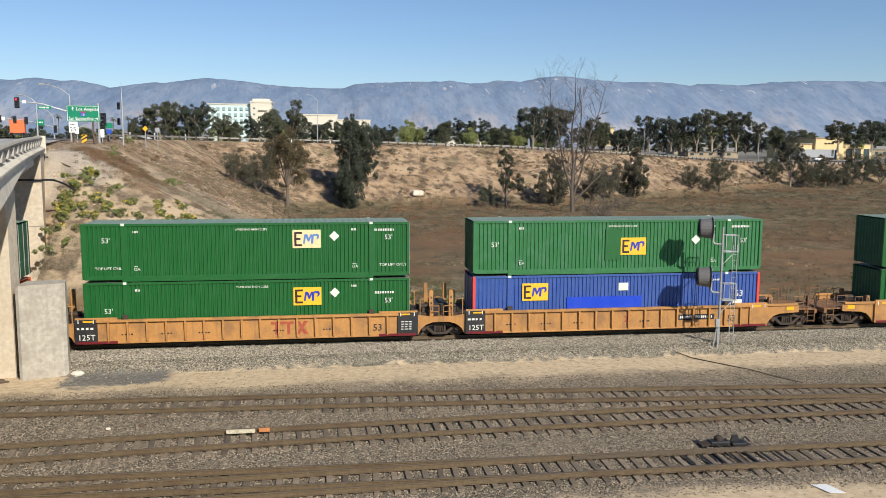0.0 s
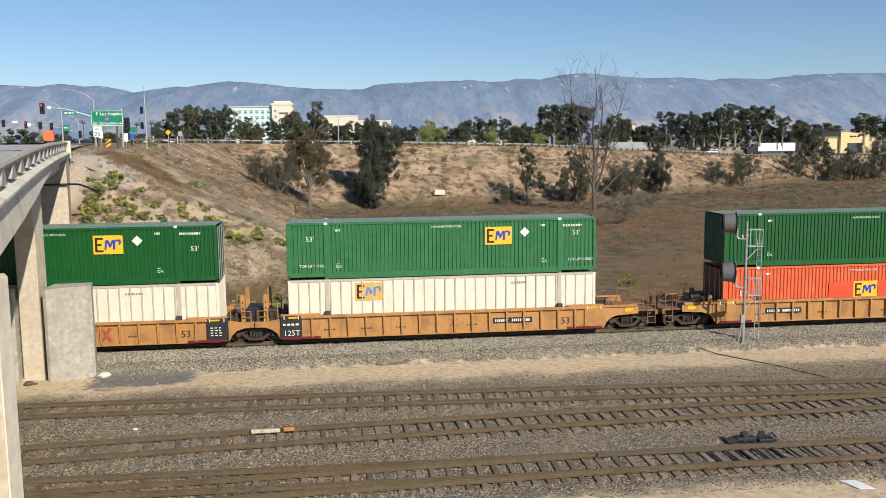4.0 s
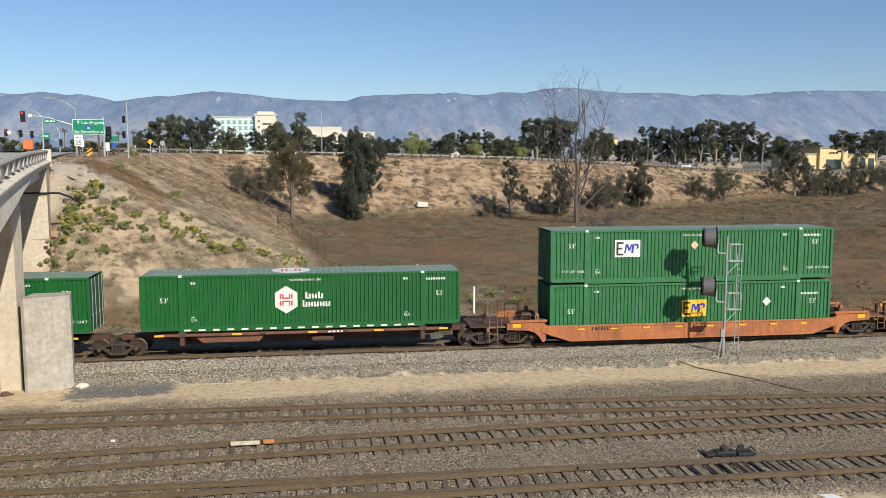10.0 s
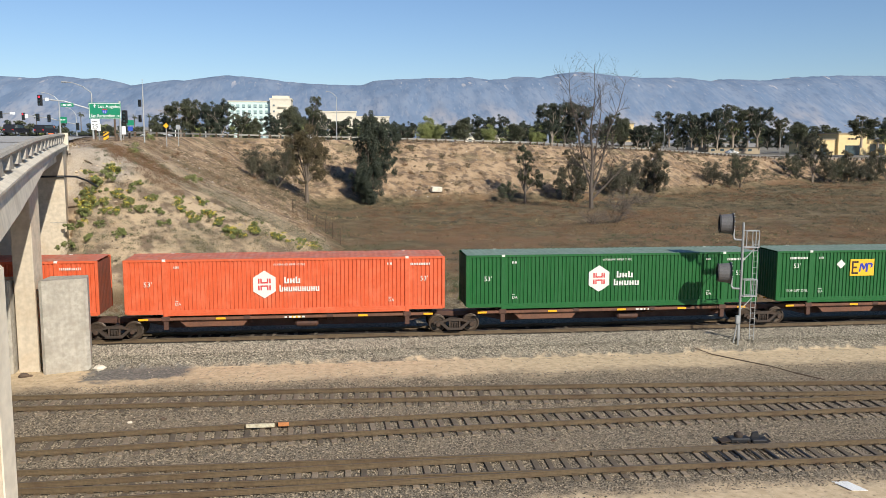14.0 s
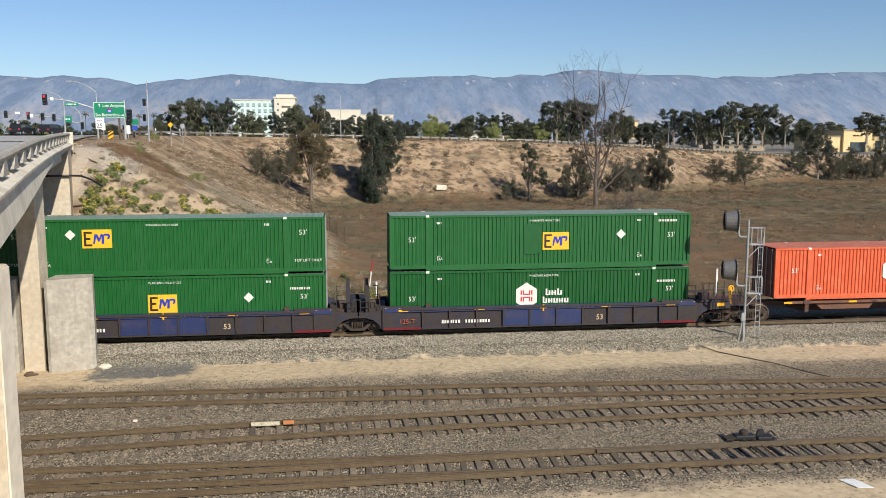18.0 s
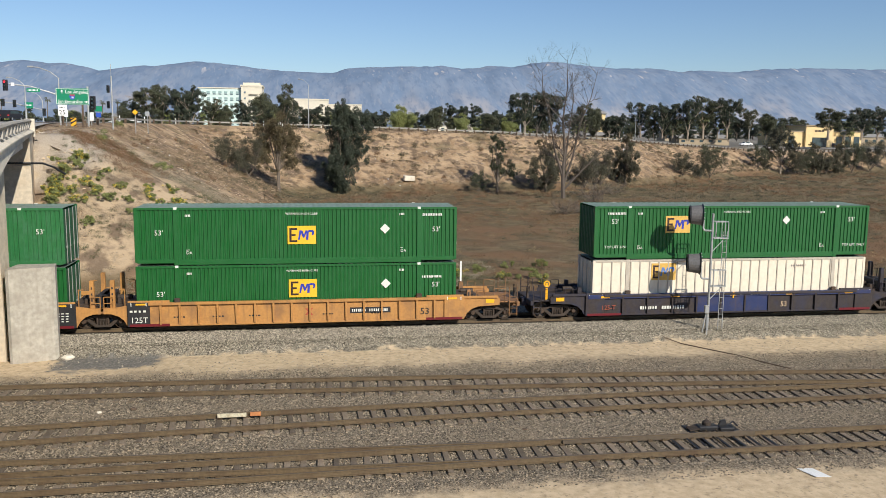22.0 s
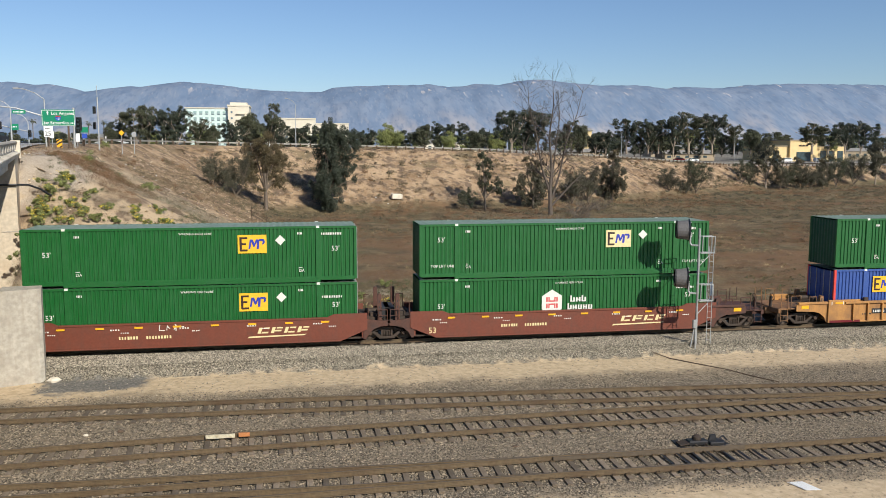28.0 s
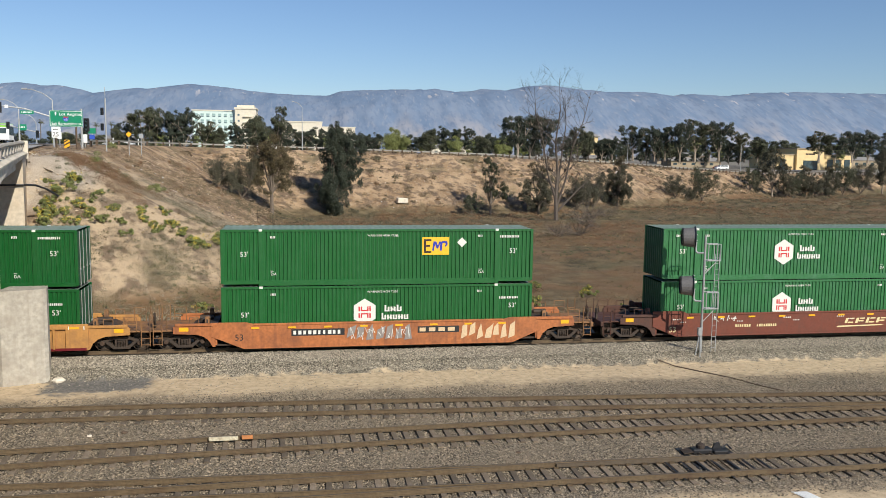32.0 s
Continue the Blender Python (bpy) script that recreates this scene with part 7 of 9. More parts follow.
def tree_meshes(key, h, width, leaf, count, size, seed, bare=0.25, clump=1.0, depth=3, bark="bark", squash=0.8, sag=0.0, fill=(0.45, 0.95)):
    rnd, rs = random.Random(seed), np.random.RandomState(seed)
    s, tips = Solid(), []
    s.rod((0, 0, -0.4), (0.1, 0, h * bare), h * 0.022 + 0.05, 8, h * 0.017 + 0.03, caps=False)
    for k in range(4):
        a = k * 1.6 + rnd.uniform(0, 1)
        tilt = rnd.uniform(0.15, 0.6) * width / h * 1.6
        way = Vector((math.cos(a) * tilt, math.sin(a) * tilt, 1)).normalized()
        limbs(s, Vector((0.1, 0, h * bare * rnd.uniform(0.75, 1.0))), way, h * 0.30 * rnd.uniform(0.8, 1.15), h * 0.011 + 0.02, depth - 1, rnd, tips, 0.6, 5, sag)
    top = max(t.z for t in tips)
    pts, rad = [], []
    for t in tips:
        wx = max(1e-3, math.hypot(t.x, t.y))
        k = min(1.0, width / 2 / wx)
        pts.append((t.x * k, t.y * k, t.z * h * 0.93 / top if t.z > h * bare else t.z))
        rad.append(clump * rnd.uniform(0.5, 1.15))
    for t in list(pts):
        for q in range(2):
            k = rnd.uniform(*fill)
            pts.append((t[0] * rnd.uniform(0.3, 1.05) + rnd.uniform(-0.5, 0.5), t[1] * rnd.uniform(0.3, 1.05), max(h * bare, t[2] * k)))
            rad.append(clump * rnd.uniform(0.35, 0.9))
    v, f = leaf_cloud(pts, rad, count, size, rs, squash)
    return [("trunk", s.mesh(key + "_trunk", M[bark])), ("crown", cloud_mesh(key + "_crown", v, f, leaf))]


TREES = {}


def tree(kind, x, y, h, label, wide=1.0, turn=0.0, group="", z=None):
    """Plants a tree of one of the kinds, scaled to its height."""
    pieces, h0 = TREES[kind]
    t = thing("tree", pose(x, y, (land(x, y) if z is None else z) - 0.1, 0, 0, turn), label, "tree", group)
    t.scale = (h / h0 * wide, h / h0 * wide, h / h0)
    for nm, me in pieces:
        ob = new(nm, me)
        ob.parent = t
    return t


def kind(key, h, *args, **kw):
    TREES[key] = (tree_meshes(key, h, *args, **kw), h)




def shaped(key, h, clumps, leaf, count, size, seed, lean=0.0, bark="bark", low=None, split=0.0, squash=1.1):
    """A tree whose crown is given by its main clumps: (across, up, radius); those below split take the leaf called low."""
    rnd, rs = random.Random(seed), np.random.RandomState(seed)
    s = Solid()
    fork = Vector((lean, 0, h * 0.2))
    s.rod((0, 0, -0.4), fork, h * 0.016 + 0.07, 8, h * 0.012 + 0.05, caps=False)
    sets = {leaf: ([], []), low: ([], [])}
    for x, z, r in clumps:
        y = rnd.uniform(-0.6, 0.6) * r
        c = Vector((x, y, z))
        mid = (fork + c) / 2 + Vector((rnd.uniform(-0.4, 0.4), rnd.uniform(-0.4, 0.4), rnd.uniform(0, 0.6)))
        if z > h * 0.25:
            s.rod(fork, mid, 0.13, 5, 0.09, caps=False)
            s.rod(mid, c, 0.09, 5, 0.03, caps=False)
        pts, rad = sets[low if z < split else leaf]
        for q in range(16):
            d = Vector((rnd.gauss(0, 1), rnd.gauss(0, 1), rnd.gauss(0, 1))).normalized() * r * rnd.uniform(0.3, 1.05)
            pts.append(tuple(c + d))
            rad.append(r * rnd.uniform(0.18, 0.42))
            if z > h * 0.25 and q % 4 == 0:
                s.rod(c, c + d, 0.035, 3, 0.012, caps=False)
    total = sum((np.array(rd) ** 2).sum() for _, rd in sets.values() if rd)
    out = [("trunk", s.mesh(key + "_trunk", M[bark]))]
    for lf, (pts, rad) in sets.items():
        if pts:
            v, f = leaf_cloud(pts, rad, int(count * (np.array(rad) ** 2).sum() / total), size, rs, squash)
            out.append(("crown" if lf == leaf else "lower_crown", cloud_mesh(key + "_crown", v, f, lf)))
    TREES[key] = (out, h)


shaped("brown_gum", 18.4, [(1.8, 17.7, 1.01), (0.7, 16.2, 1.34), (2.1, 15.4, 1.34), (1.2, 13.8, 1.57), (-0.6, 14.2, 1.23), (-2.9, 15.3, 1.23), (-1.8, 13.2, 1.23), (0.2, 11.5, 2.35), (-1.9, 10.5, 2.13), (2.2, 10.8, 1.90), (-2.9, 8.2, 1.90), (0.0, 8.6, 2.46),
                           (2.5, 8.0, 1.90), (-2.5, 5.8, 1.68), (0.9, 6.0, 1.68), (2.7, 5.4, 1.46), (-0.8, 4.0, 0.90)],
       "leaf_olive", 62000, 0.085, 31, low="leaf_brown", split=12.5)
shaped("dark_gum", 14.7, [(0.5, 14.0, 1.18), (-0.8, 13.2, 1.30), (2.0, 13.0, 1.65), (3.8, 12.3, 1.65), (0.0, 12.0, 1.77), (4.7, 10.8, 1.06), (2.2, 11.2, 2.01), (-0.7, 10.0, 1.89), (1.4, 9.4, 2.12), (3.4, 9.4, 1.42), (0.0, 8.0, 2.01), (2.4, 7.6, 1.77), (4.1, 7.4, 0.71), (4.2, 5.6, 0.59),
                          (-0.4, 6.0, 2.01), (1.2, 5.8, 2.01), (-1.5, 4.6, 1.65), (0.4, 4.0, 2.01), (2.0, 4.8, 1.06), (-0.6, 2.4, 1.77), (0.6, 2.2, 1.65), (-1.9, 3.2, 1.06), (0.2, 1.0, 1.42)],
       "leaf_dark", 76000, 0.10, 32, squash=1.5)
shaped("small_gum", 9.5, [(-0.6, 9.0, 0.8), (0.2, 8.2, 0.9), (-1.0, 7.5, 0.7), (0.9, 7.3, 0.6), (0.2, 6.3, 0.6), (0.5, 5.4, 1.2), (2.2, 4.7, 1.1), (0.9, 3.7, 1.2), (-0.6, 4.4, 0.8), (2.6, 3.2, 0.8)], "leaf_olive", 18000, 0.075, 51)
shaped("dome_bush", 8.8, [(-1.0, 8.0, 0.9), (0.5, 7.6, 1.0), (-0.2, 6.0, 1.5), (1.6, 5.0, 1.5), (-2.0, 4.4, 1.4), (0.0, 4.0, 1.8), (1.4, 2.6, 1.6), (-1.6, 2.4, 1.4), (-2.9, 3.2, 0.8), (0.4, 1.2, 1.6), (2.6, 3.6, 0.9)], "leaf_brown", 30000, 0.075, 52, low="leaf_scrub", split=6.5)
shaped("roadside_gum", 13, [(0.4, 12.0, 1.2), (-1.4, 11.2, 1.3), (2.0, 10.8, 1.4), (-2.6, 9.4, 1.4), (0.2, 9.8, 1.7), (3.2, 8.8, 1.5), (-3.4, 7.2, 1.4), (-1.2, 7.6, 1.7), (1.6, 7.6, 1.7), (4.0, 6.6, 1.2), (-2.6, 5.4, 1.4), (0.2, 5.6, 1.5), (2.8, 5.2, 1.5), (-1.2, 3.6, 1.1), (3.6, 3.6, 1.1)],
       "leaf_scrub", 26000, 0.105, 53, bark="bark_pale")
kind("scrub", 7, 7, "leaf_scrub", 15000, 0.07, 33, bare=0.05, clump=0.85, depth=3)
kind("olive", 9, 7, "leaf_olive", 17000, 0.085, 34, bare=0.05, clump=0.95, depth=3)
kind("far_dark", 16, 11, "leaf_dark", 15000, 0.20, 35, bare=0.14, clump=1.3, depth=3, bark="bark_pale", fill=(0.42, 1.0))
kind("far_tall", 18, 10, "leaf_dark", 14000, 0.20, 36, bare=0.2, clump=1.25, depth=3, bark="bark_pale", fill=(0.5, 1.0))
kind("far_gum", 18, 8, "leaf_olive", 12000, 0.20, 39, bare=0.24, clump=1.2, depth=3, bark="bark_pale", fill=(0.55, 1.0))
kind("far_green", 9, 11, "leaf_green", 12000, 0.18, 37, bare=0.10, clump=1.6, depth=3, squash=0.7)
kind("far_olive", 11, 9, "leaf_olive", 12000, 0.19, 38, bare=0.12, clump=1.3, depth=3, fill=(0.45, 1.0))
kind("low_dark", 8, 8, "leaf_dark", 2600, 0.23, 40, bare=0.06, clump=1.1, depth=2, fill=(0.3, 1.0))
kind("low_olive", 8, 8, "leaf_olive", 2600, 0.23, 41, bare=0.06, clump=1.1, depth=2, fill=(0.3, 1.0))
kind("low_green", 8, 8, "leaf_green", 2600, 0.23, 42, bare=0.06, clump=1.2, depth=2, fill=(0.3, 1.0))

tree("brown_gum", -4.8, 133, 16.4, "tall thin brown-green gum tree at the embankment's foot")
tree("dark_gum", 5.1, 144, 15.2, "dense dark green drooping tree at the embankment's foot")
tree("scrub", -9.3, 132, 7.2, "grey half-bare scrub tree leaning beside the gum tree")
tree("scrub", -12.2, 131, 5.4, "grey half-bare scrub tree on the slope's foot", turn=120)
tree("small_gum", 33.3, 148.5, 10.2, "irregular dark olive tree at the embankment's foot")
tree("olive", 29.8, 147, 4.4, "low dark olive bush at the embankment's foot", turn=200)
tree("dome_bush", 43.0, 151, 9.8, "dusty grey-green tree beside the bare tree")
tree("dome_bush", 64.0, 166, 10.5, "dark olive tree on the embankment's foot", turn=110)
tree("scrub", 57.0, 161, 8.0, "grey twiggy bush at the embankment's foot", turn=20)
tree("scrub", 52.5, 157, 7.0, "grey twiggy bush behind fallen branches", turn=250)
tree("scrub", 84.5, 183, 6.2, "dusty bush on the embankment", turn=60)
tree("olive", 93, 187, 8.4, "dark bush on the embankment", turn=310)
tree("scrub", 89, 184, 4.0, "dusty bush on the embankment", turn=10)
for k, (x, y, h, kd) in enumerate(((119, 212, 6.8, "olive"), (122, 213, 4.0, "scrub"), (127, 214, 13.2, "roadside_gum"), (131, 214, 6.5, "scrub"), (138, 216, 9.2, "dome_bush"), (143, 218, 6.5, "scrub"), (134, 215, 7.5, "olive"),
                                  (151, 224, 9.5, "dome_bush"), (158, 228, 10.0, "olive"), (168, 234, 11, "scrub"), (180, 240, 14, "roadside_gum"), (194, 246, 12, "olive"), (210, 250, 13, "olive"))):
    tree(kd, x, y, h, "dusty dark roadside tree at the field's far edge", turn=k * 77, group="trees at the field's far edge")
# trees behind the ramp
rnd = random.Random(12)
SKY = [(-79, 300, 7.1, 1.05, "dark"), (-79, 310, 6.9, 0.8, "olive"), (-62, 300, 8.5, 0.7, "olive"), (-60, 310, 11.7, 0.8, "dark"), (-53, 300, 16.0, 1.0, "gum"), (-50, 305, 17.0, 0.8, "gum"), (-44, 300, 15.5, 0.75, "dark"), (-40, 300, 16.5, 0.75, "dark"),
       (-33, 300, 11.9, 1.1, "gum"), (-28, 300, 9.3, 0.7, "olive"), (-22, 300, 11.5, 0.85, "dark"), (-16, 310, 14.0, 0.65, "olive"), (-8, 310, 13.0, 0.8, "dark"), (3, 300, 10.5, 1.2, "dark"), (-1, 310, 8.7, 0.6, "olive"), (13, 310, 10.2, 0.9, "olive"),
       (22, 300, 7.8, 0.95, "dark"), (26, 320, 9.4, 0.75, "dark"), (32, 310, 10.7, 0.68, "green")]
SKY2 = [(35, 310, 9.9, 0.6, "green"), (41, 320, 8.6, 0.9, "dark"), (45, 300, 9.8, 0.95, "olive"), (54, 330, 12.6, 0.85, "dark"), (62, 330, 12.6, 0.75, "dark"), (52, 290, 7.6, 0.8, "green"), (63, 300, 7.9, 0.85, "olive"), (67, 285, 6.2, 0.9, "green"),
        (75, 330, 10.1, 1.1, "dark"), (81, 330, 11.9, 0.6, "dark"), (77, 300, 16.2, 0.8, "tall"), (83, 305, 16.9, 0.75, "dark"), (87, 300, 15.7, 0.8, "tall"), (96, 300, 8.9, 1.0, "dark"), (103, 310, 13.0, 0.7, "gum"), (104, 300, 10.2, 0.55, "olive"),
        (109, 300, 7.8, 1.0, "dark"), (113, 300, 8.9, 0.75, "dark")]
SKY3 = [(113, 280, 12.3, 0.9, "tall"), (120, 285, 10.1, 0.7, "dark"), (121, 280, 12.3, 0.7, "dark"), (127, 285, 12.3, 0.75, "tall"), (128, 275, 14.6, 0.62, "dark"), (136, 280, 15.0, 0.9, "gum"), (144, 285, 13.4, 0.62, "dark"), (145, 280, 14.2, 0.8, "tall"),
        (154, 290, 8.0, 0.9, "dark"), (156, 285, 11.1, 0.8, "gum"), (171, 300, 9.2, 0.95, "olive"), (187, 285, 11.6, 1.25, "gum"), (197, 290, 11.0, 0.95, "dark"), (211, 300, 12.2, 1.1, "tall"), (225, 310, 13.4, 0.9, "dark")]
SORTS = {"green": "rounded fresh green tree beyond the ramp", "olive": "olive green tree beyond the ramp", "dark": "dense dark tree beyond the ramp", "tall": "tall dark gum tree beyond the ramp", "gum": "tall thin olive gum tree beyond the ramp"}
for k, (x, y, h, w, kd) in enumerate(SKY + SKY2 + SKY3):
    tree("far_" + kd, x, y, h, SORTS[kd], wide=w * (1.12 if kd == "green" else 1.25 if x < 0 else 1.38), turn=k * 61, group="trees beyond the ramp", z=8.7)
for k in range(95):
    x, y = -180 + k * 4.9 + rnd.uniform(-2, 2), rnd.uniform(318, 360)
    tree(rnd.choice(["low_dark", "low_dark", "low_olive", "low_green"]), x, y, rnd.uniform(6.5, 9.5), "low tree in the hedge beyond the freeway", wide=1.2, turn=k * 47, group="trees beyond the freeway", z=8.4)
for k in range(16):
    x, y = 106 + k * 4.0 + rnd.uniform(-1.5, 1.5), rnd.uniform(303, 312)
    tree(rnd.choice(["low_dark", "low_dark", "low_olive"]), x, y, rnd.uniform(5.0, 7.5), "low dark tree between the gum trees", wide=1.15, turn=k * 71, group="low trees among the gums", z=7.6)
for k in range(60):
    x, y = rnd.uniform(-260, 420), rnd.uniform(420, 620)
    tree(rnd.choice(["low_dark", "low_olive", "low_green"]), x, y, rnd.uniform(8, 12), "distant tree among the houses", turn=k * 33, group="distant trees")
for k in range(9):
    x = 92 + k * 4.1 + rnd.uniform(-1, 1)
    cy = thing("cypress_tree", pose(x, 440, 8.2), "slim dark cypress in a distant row", "tree", "distant cypresses")
    hc = 11.5 + rnd.uniform(-1.2, 1.2)
    part("crown", Solid().lathe([(0.0, 0.3), (0.9, 1.2), (1.1, hc * 0.35), (0.7, hc * 0.7), (0.0, hc)], 7, "z"), "leaf_dark", cy)
for k, x in enumerate((-95.7, -88.9, -120, -140)):
    p = thing("palm_tree", pose(x, 420, 8), "slim distant palm tree", "tree", "palm trees")
    hh = 13.6 + (k * 37 % 3) * 0.5
    part("trunk", Solid().rod((0, 0, -1), (0.3, 0, hh), 0.28, 6, 0.18), "bark", p)
    s = Solid()
    for q in range(18):
        a, e = q * 2.4, -0.5 + (q % 5) * 0.35
        d = Vector((math.cos(a), math.sin(a), e)).normalized()
        m2 = Vector((0.3, 0, hh)) + d * 1.3
        e2 = m2 + (d + Vector((0, 0, -0.7))).normalized() * 1.2
        sd = d.cross(Vector((0, 0, 1))).normalized() * 0.3
        s.add([(0.3, 0, hh), m2 + sd, e2, m2 - sd], [(0, 1, 2, 3)])
    part("fronds", s, "leaf_olive", p)


def bare_tree():
    t = thing("bare_tree", pose(40.9, 133, land(40.9, 133) - 0.2), "tall leafless tree with many fine branches in the dry field", "tree")
    rnd = random.Random(9)
    leaders = [((0, 0, -0.2), (-0.2, 0, 4), (0.1, 0.3, 8), (-0.4, 0.2, 13), (0.2, 0.1, 18), (-0.1, 0, 23.2)), ((0.0, 0, 2.6), (1.3, -0.3, 7), (2.2, -0.5, 12), (4.0, -0.4, 16.5), (5.2, 0, 21.0)),
               ((-0.1, 0, 3.4), (-1.6, 0.3, 8), (-2.4, 0.6, 13), (-3.8, 0.4, 17.5), (-4.2, 0, 21.5)), ((0.2, 0.1, 6.5), (0.9, 0.9, 11), (1.6, 1.2, 16), (1.2, 1.0, 20.5)), ((0.0, 0, 1.6), (2.6, -0.6, 4.6), (5.6, -0.9, 7.6), (8.0, -1.0, 9.0))]
    for k, pts in enumerate(leaders):
        s, n = Solid(), len(pts)
        r0 = (0.36, 0.18, 0.19, 0.13, 0.17)[k]
        for i, (p, q) in enumerate(zip(pts, pts[1:])):
            p, q = Vector(p), Vector(q)
            ra, rb = r0 * (1 - i / (n - 1)) ** 1.2 + 0.025, r0 * (1 - (i + 1) / (n - 1)) ** 1.2 + 0.025
            s.rod(p, q, ra, 7, rb, caps=False)
            for j in range(8 if i else 2 * (k > 0)):
                u = rnd.uniform(0.1, 1.0)
                a = rnd.uniform(0, 6.28)
                way = Vector((math.cos(a) * 0.8, math.sin(a) * 0.6, rnd.uniform(0.25, 1.1) if k < 4 else rnd.uniform(-0.5, 0.6))).normalized()
                limbs(s, p.lerp(q, u), way, rnd.uniform(0.9, 2.0), rb * 0.5 + 0.012, 3, rnd, [], 0.62, 3)
        part("trunk" if k == 0 else "limb", s, "bark_bare", t)
    return t


bare_tree()
for k, (x, y, r) in enumerate(((46, 136, 3.0), (49.5, 140, 3.4), (53, 143, 2.6), (44, 128, 2.0), (33.5, 108, 2.2), (37.2, 110, 2.6))):
    rnd = random.Random(60 + k)
    s = Solid()
    for q in range(26 if k < 4 else 34):
        a = rnd.uniform(0, 6.28)
        way = Vector((math.cos(a) * 0.9, math.sin(a) * 0.9, rnd.uniform(0.25, 1.1))).normalized()
        limbs(s, Vector((rnd.uniform(-0.3, 0.3), rnd.uniform(-0.3, 0.3), 0)), way, r * rnd.uniform(0.4, 0.6), 0.035, 2, rnd, [], 0.6, 3)
    single("twig_bush", s, "twig_grey", "tangled leafless grey bush in the dry field", "bush", "leafless bushes", m=pose(x, y, land(x, y)))

# ---- brush and grass ----
def tufts(name, x, y, size, blades, material, label, seed, width=0.05, lean=0.7, category="brush", tall=1.0):
    """Many tufts of upright blades, as one sheet of growth."""
    rs = np.random.RandomState(seed)
    n = len(x)
    z = height(x, y)
    k = n * blades
    a = rs.uniform(0, 6.283, k)
    s = np.repeat(size, blades) * rs.uniform(0.5, 1.2, k)
    base = np.repeat(np.stack([x, y, z - 0.05], -1), blades, 0)
    rr = np.repeat(size, blades) * rs.uniform(0, 0.45, k)
    b = rs.uniform(0, 6.283, k)
    base[:, 0] += np.cos(b) * rr
    base[:, 1] += np.sin(b) * rr
    tip = base + np.stack([np.cos(a) * s * lean * rs.uniform(0.2, 1, k), np.sin(a) * s * lean * rs.uniform(0.2, 1, k), s * tall * rs.uniform(0.3, 1.0, k)], -1)
    side = np.stack([-np.sin(a), np.cos(a), np.zeros(k)], -1) * (width * s / 0.6)[:, None]
    mid = base * 0.4 + tip * 0.6 + np.stack([np.zeros(k), np.zeros(k), s * 0.1], -1)
    v = np.stack([base, mid + side, tip, mid - side], 1).reshape(-1, 3)
    f = np.arange(k * 4).reshape(-1, 4)
    me = bpy.data.meshes.new(name)
    me.from_pydata(v.tolist(), [], f.tolist())
    me.materials.append(M[material])
    return tagged(new(name, me), label, category, kind="stuff")


def mounds(name, x, y, size, leaves, leaf, material, label, seed, tall=0.6, category="brush"):
    """Low rounded bushes of many small leaves, as one sheet of growth."""
    rs = np.random.RandomState(seed)
    k = len(x) * leaves
    d = rs.normal(size=(k, 3))
    d /= np.linalg.norm(d, axis=1)[:, None]
    d[:, 2] = np.abs(d[:, 2]) * tall
    wide = rs.uniform(0.7, 1.3, (len(x), 2))
    d[:, :2] *= np.repeat(wide, leaves, 0)
    p = np.repeat(np.stack([x, y, height(x, y)], -1), leaves, 0) + d * (np.repeat(size, leaves) * rs.uniform(0.3, 1.1, k) ** 0.7)[:, None]
    a, b = leaf_axes(d + np.array([0, 0, 0.5]), rs, 0.35)
    s = (leaf * rs.uniform(0.6, 1.4, k) * np.clip(p[:, 1] / 95, 0.75, 1.8))[:, None]
    q = np.stack([p - a * s, p - b * s * 0.4, p + a * s, p + b * s * 0.4], 1).reshape(-1, 3)
    me = bpy.data.meshes.new(name)
    me.from_pydata(q.tolist(), [], np.arange(k * 4).reshape(-1, 4).tolist())
    me.materials.append(M[material])
    return tagged(new(name, me), label, category, kind="stuff")


def scatter(n, x0, x1, y0, y1, seed, keep=None):
    rs = np.random.RandomState(seed)
    x, y = rs.uniform(x0, x1, n), rs.uniform(y0, y1, n)
    if keep is not None:
        ok = keep(x, y)
        x, y = x[ok], y[ok]
    return x, y, rs


def rs_keep(x, y, seed):
    """Thins what stands far off, where it runs together."""
    return np.random.RandomState(seed).rand(len(x)) < np.clip(1.25 - (y - 50) / 230, 0.3, 1)


def in_field(x, y):
    z = height(x, y)
    return (y > 49) & (z < 0.6) & (x < 15 + y * 0.8) & (x > -8 - (y - 50) * 0.15)


def on_slope(x, y):
    z = height(x, y)
    return (z > 0.3) & (z < 10.0) & (y > 62)


def foot(x, y):
    """How high the bank stands a little way beyond a place."""
    return height(x - 2, y + 9) - height(x, y)


def patchy(x, y, seed):
    """Growth in drifts that run along the field."""
    return 0.65 * vnoise(x / 2.2, y, 7, seed) + 0.5 * vnoise(x / 1.6, y, 2.6, seed + 1)


x, y, rs = scatter(11000, -20, 190, 50, 235, 41, lambda x, y: in_field(x, y) & rs_keep(x, y, 61) & (patchy(x, y, 31) > -0.35))
mounds("dry_brush", x, y, rs.uniform(0.45, 1.2, len(x)), 46, 0.065, "dry_brush", "low dry brown brush over the field", 42, 0.42)
x, y, rs = scatter(30000, -20, 190, 50, 235, 40, lambda x, y: in_field(x, y) & rs_keep(x, y, 60) & (patchy(x, y, 30) + 0.9 * (foot(x, y) > 0.8) > 0.35))
tufts("straw_grass", x, y, rs.uniform(0.2, 0.42, len(x)), 12, "dry_grass", "pale straw grass along the field's far edge", 39, 0.035, 1.0, tall=0.8)
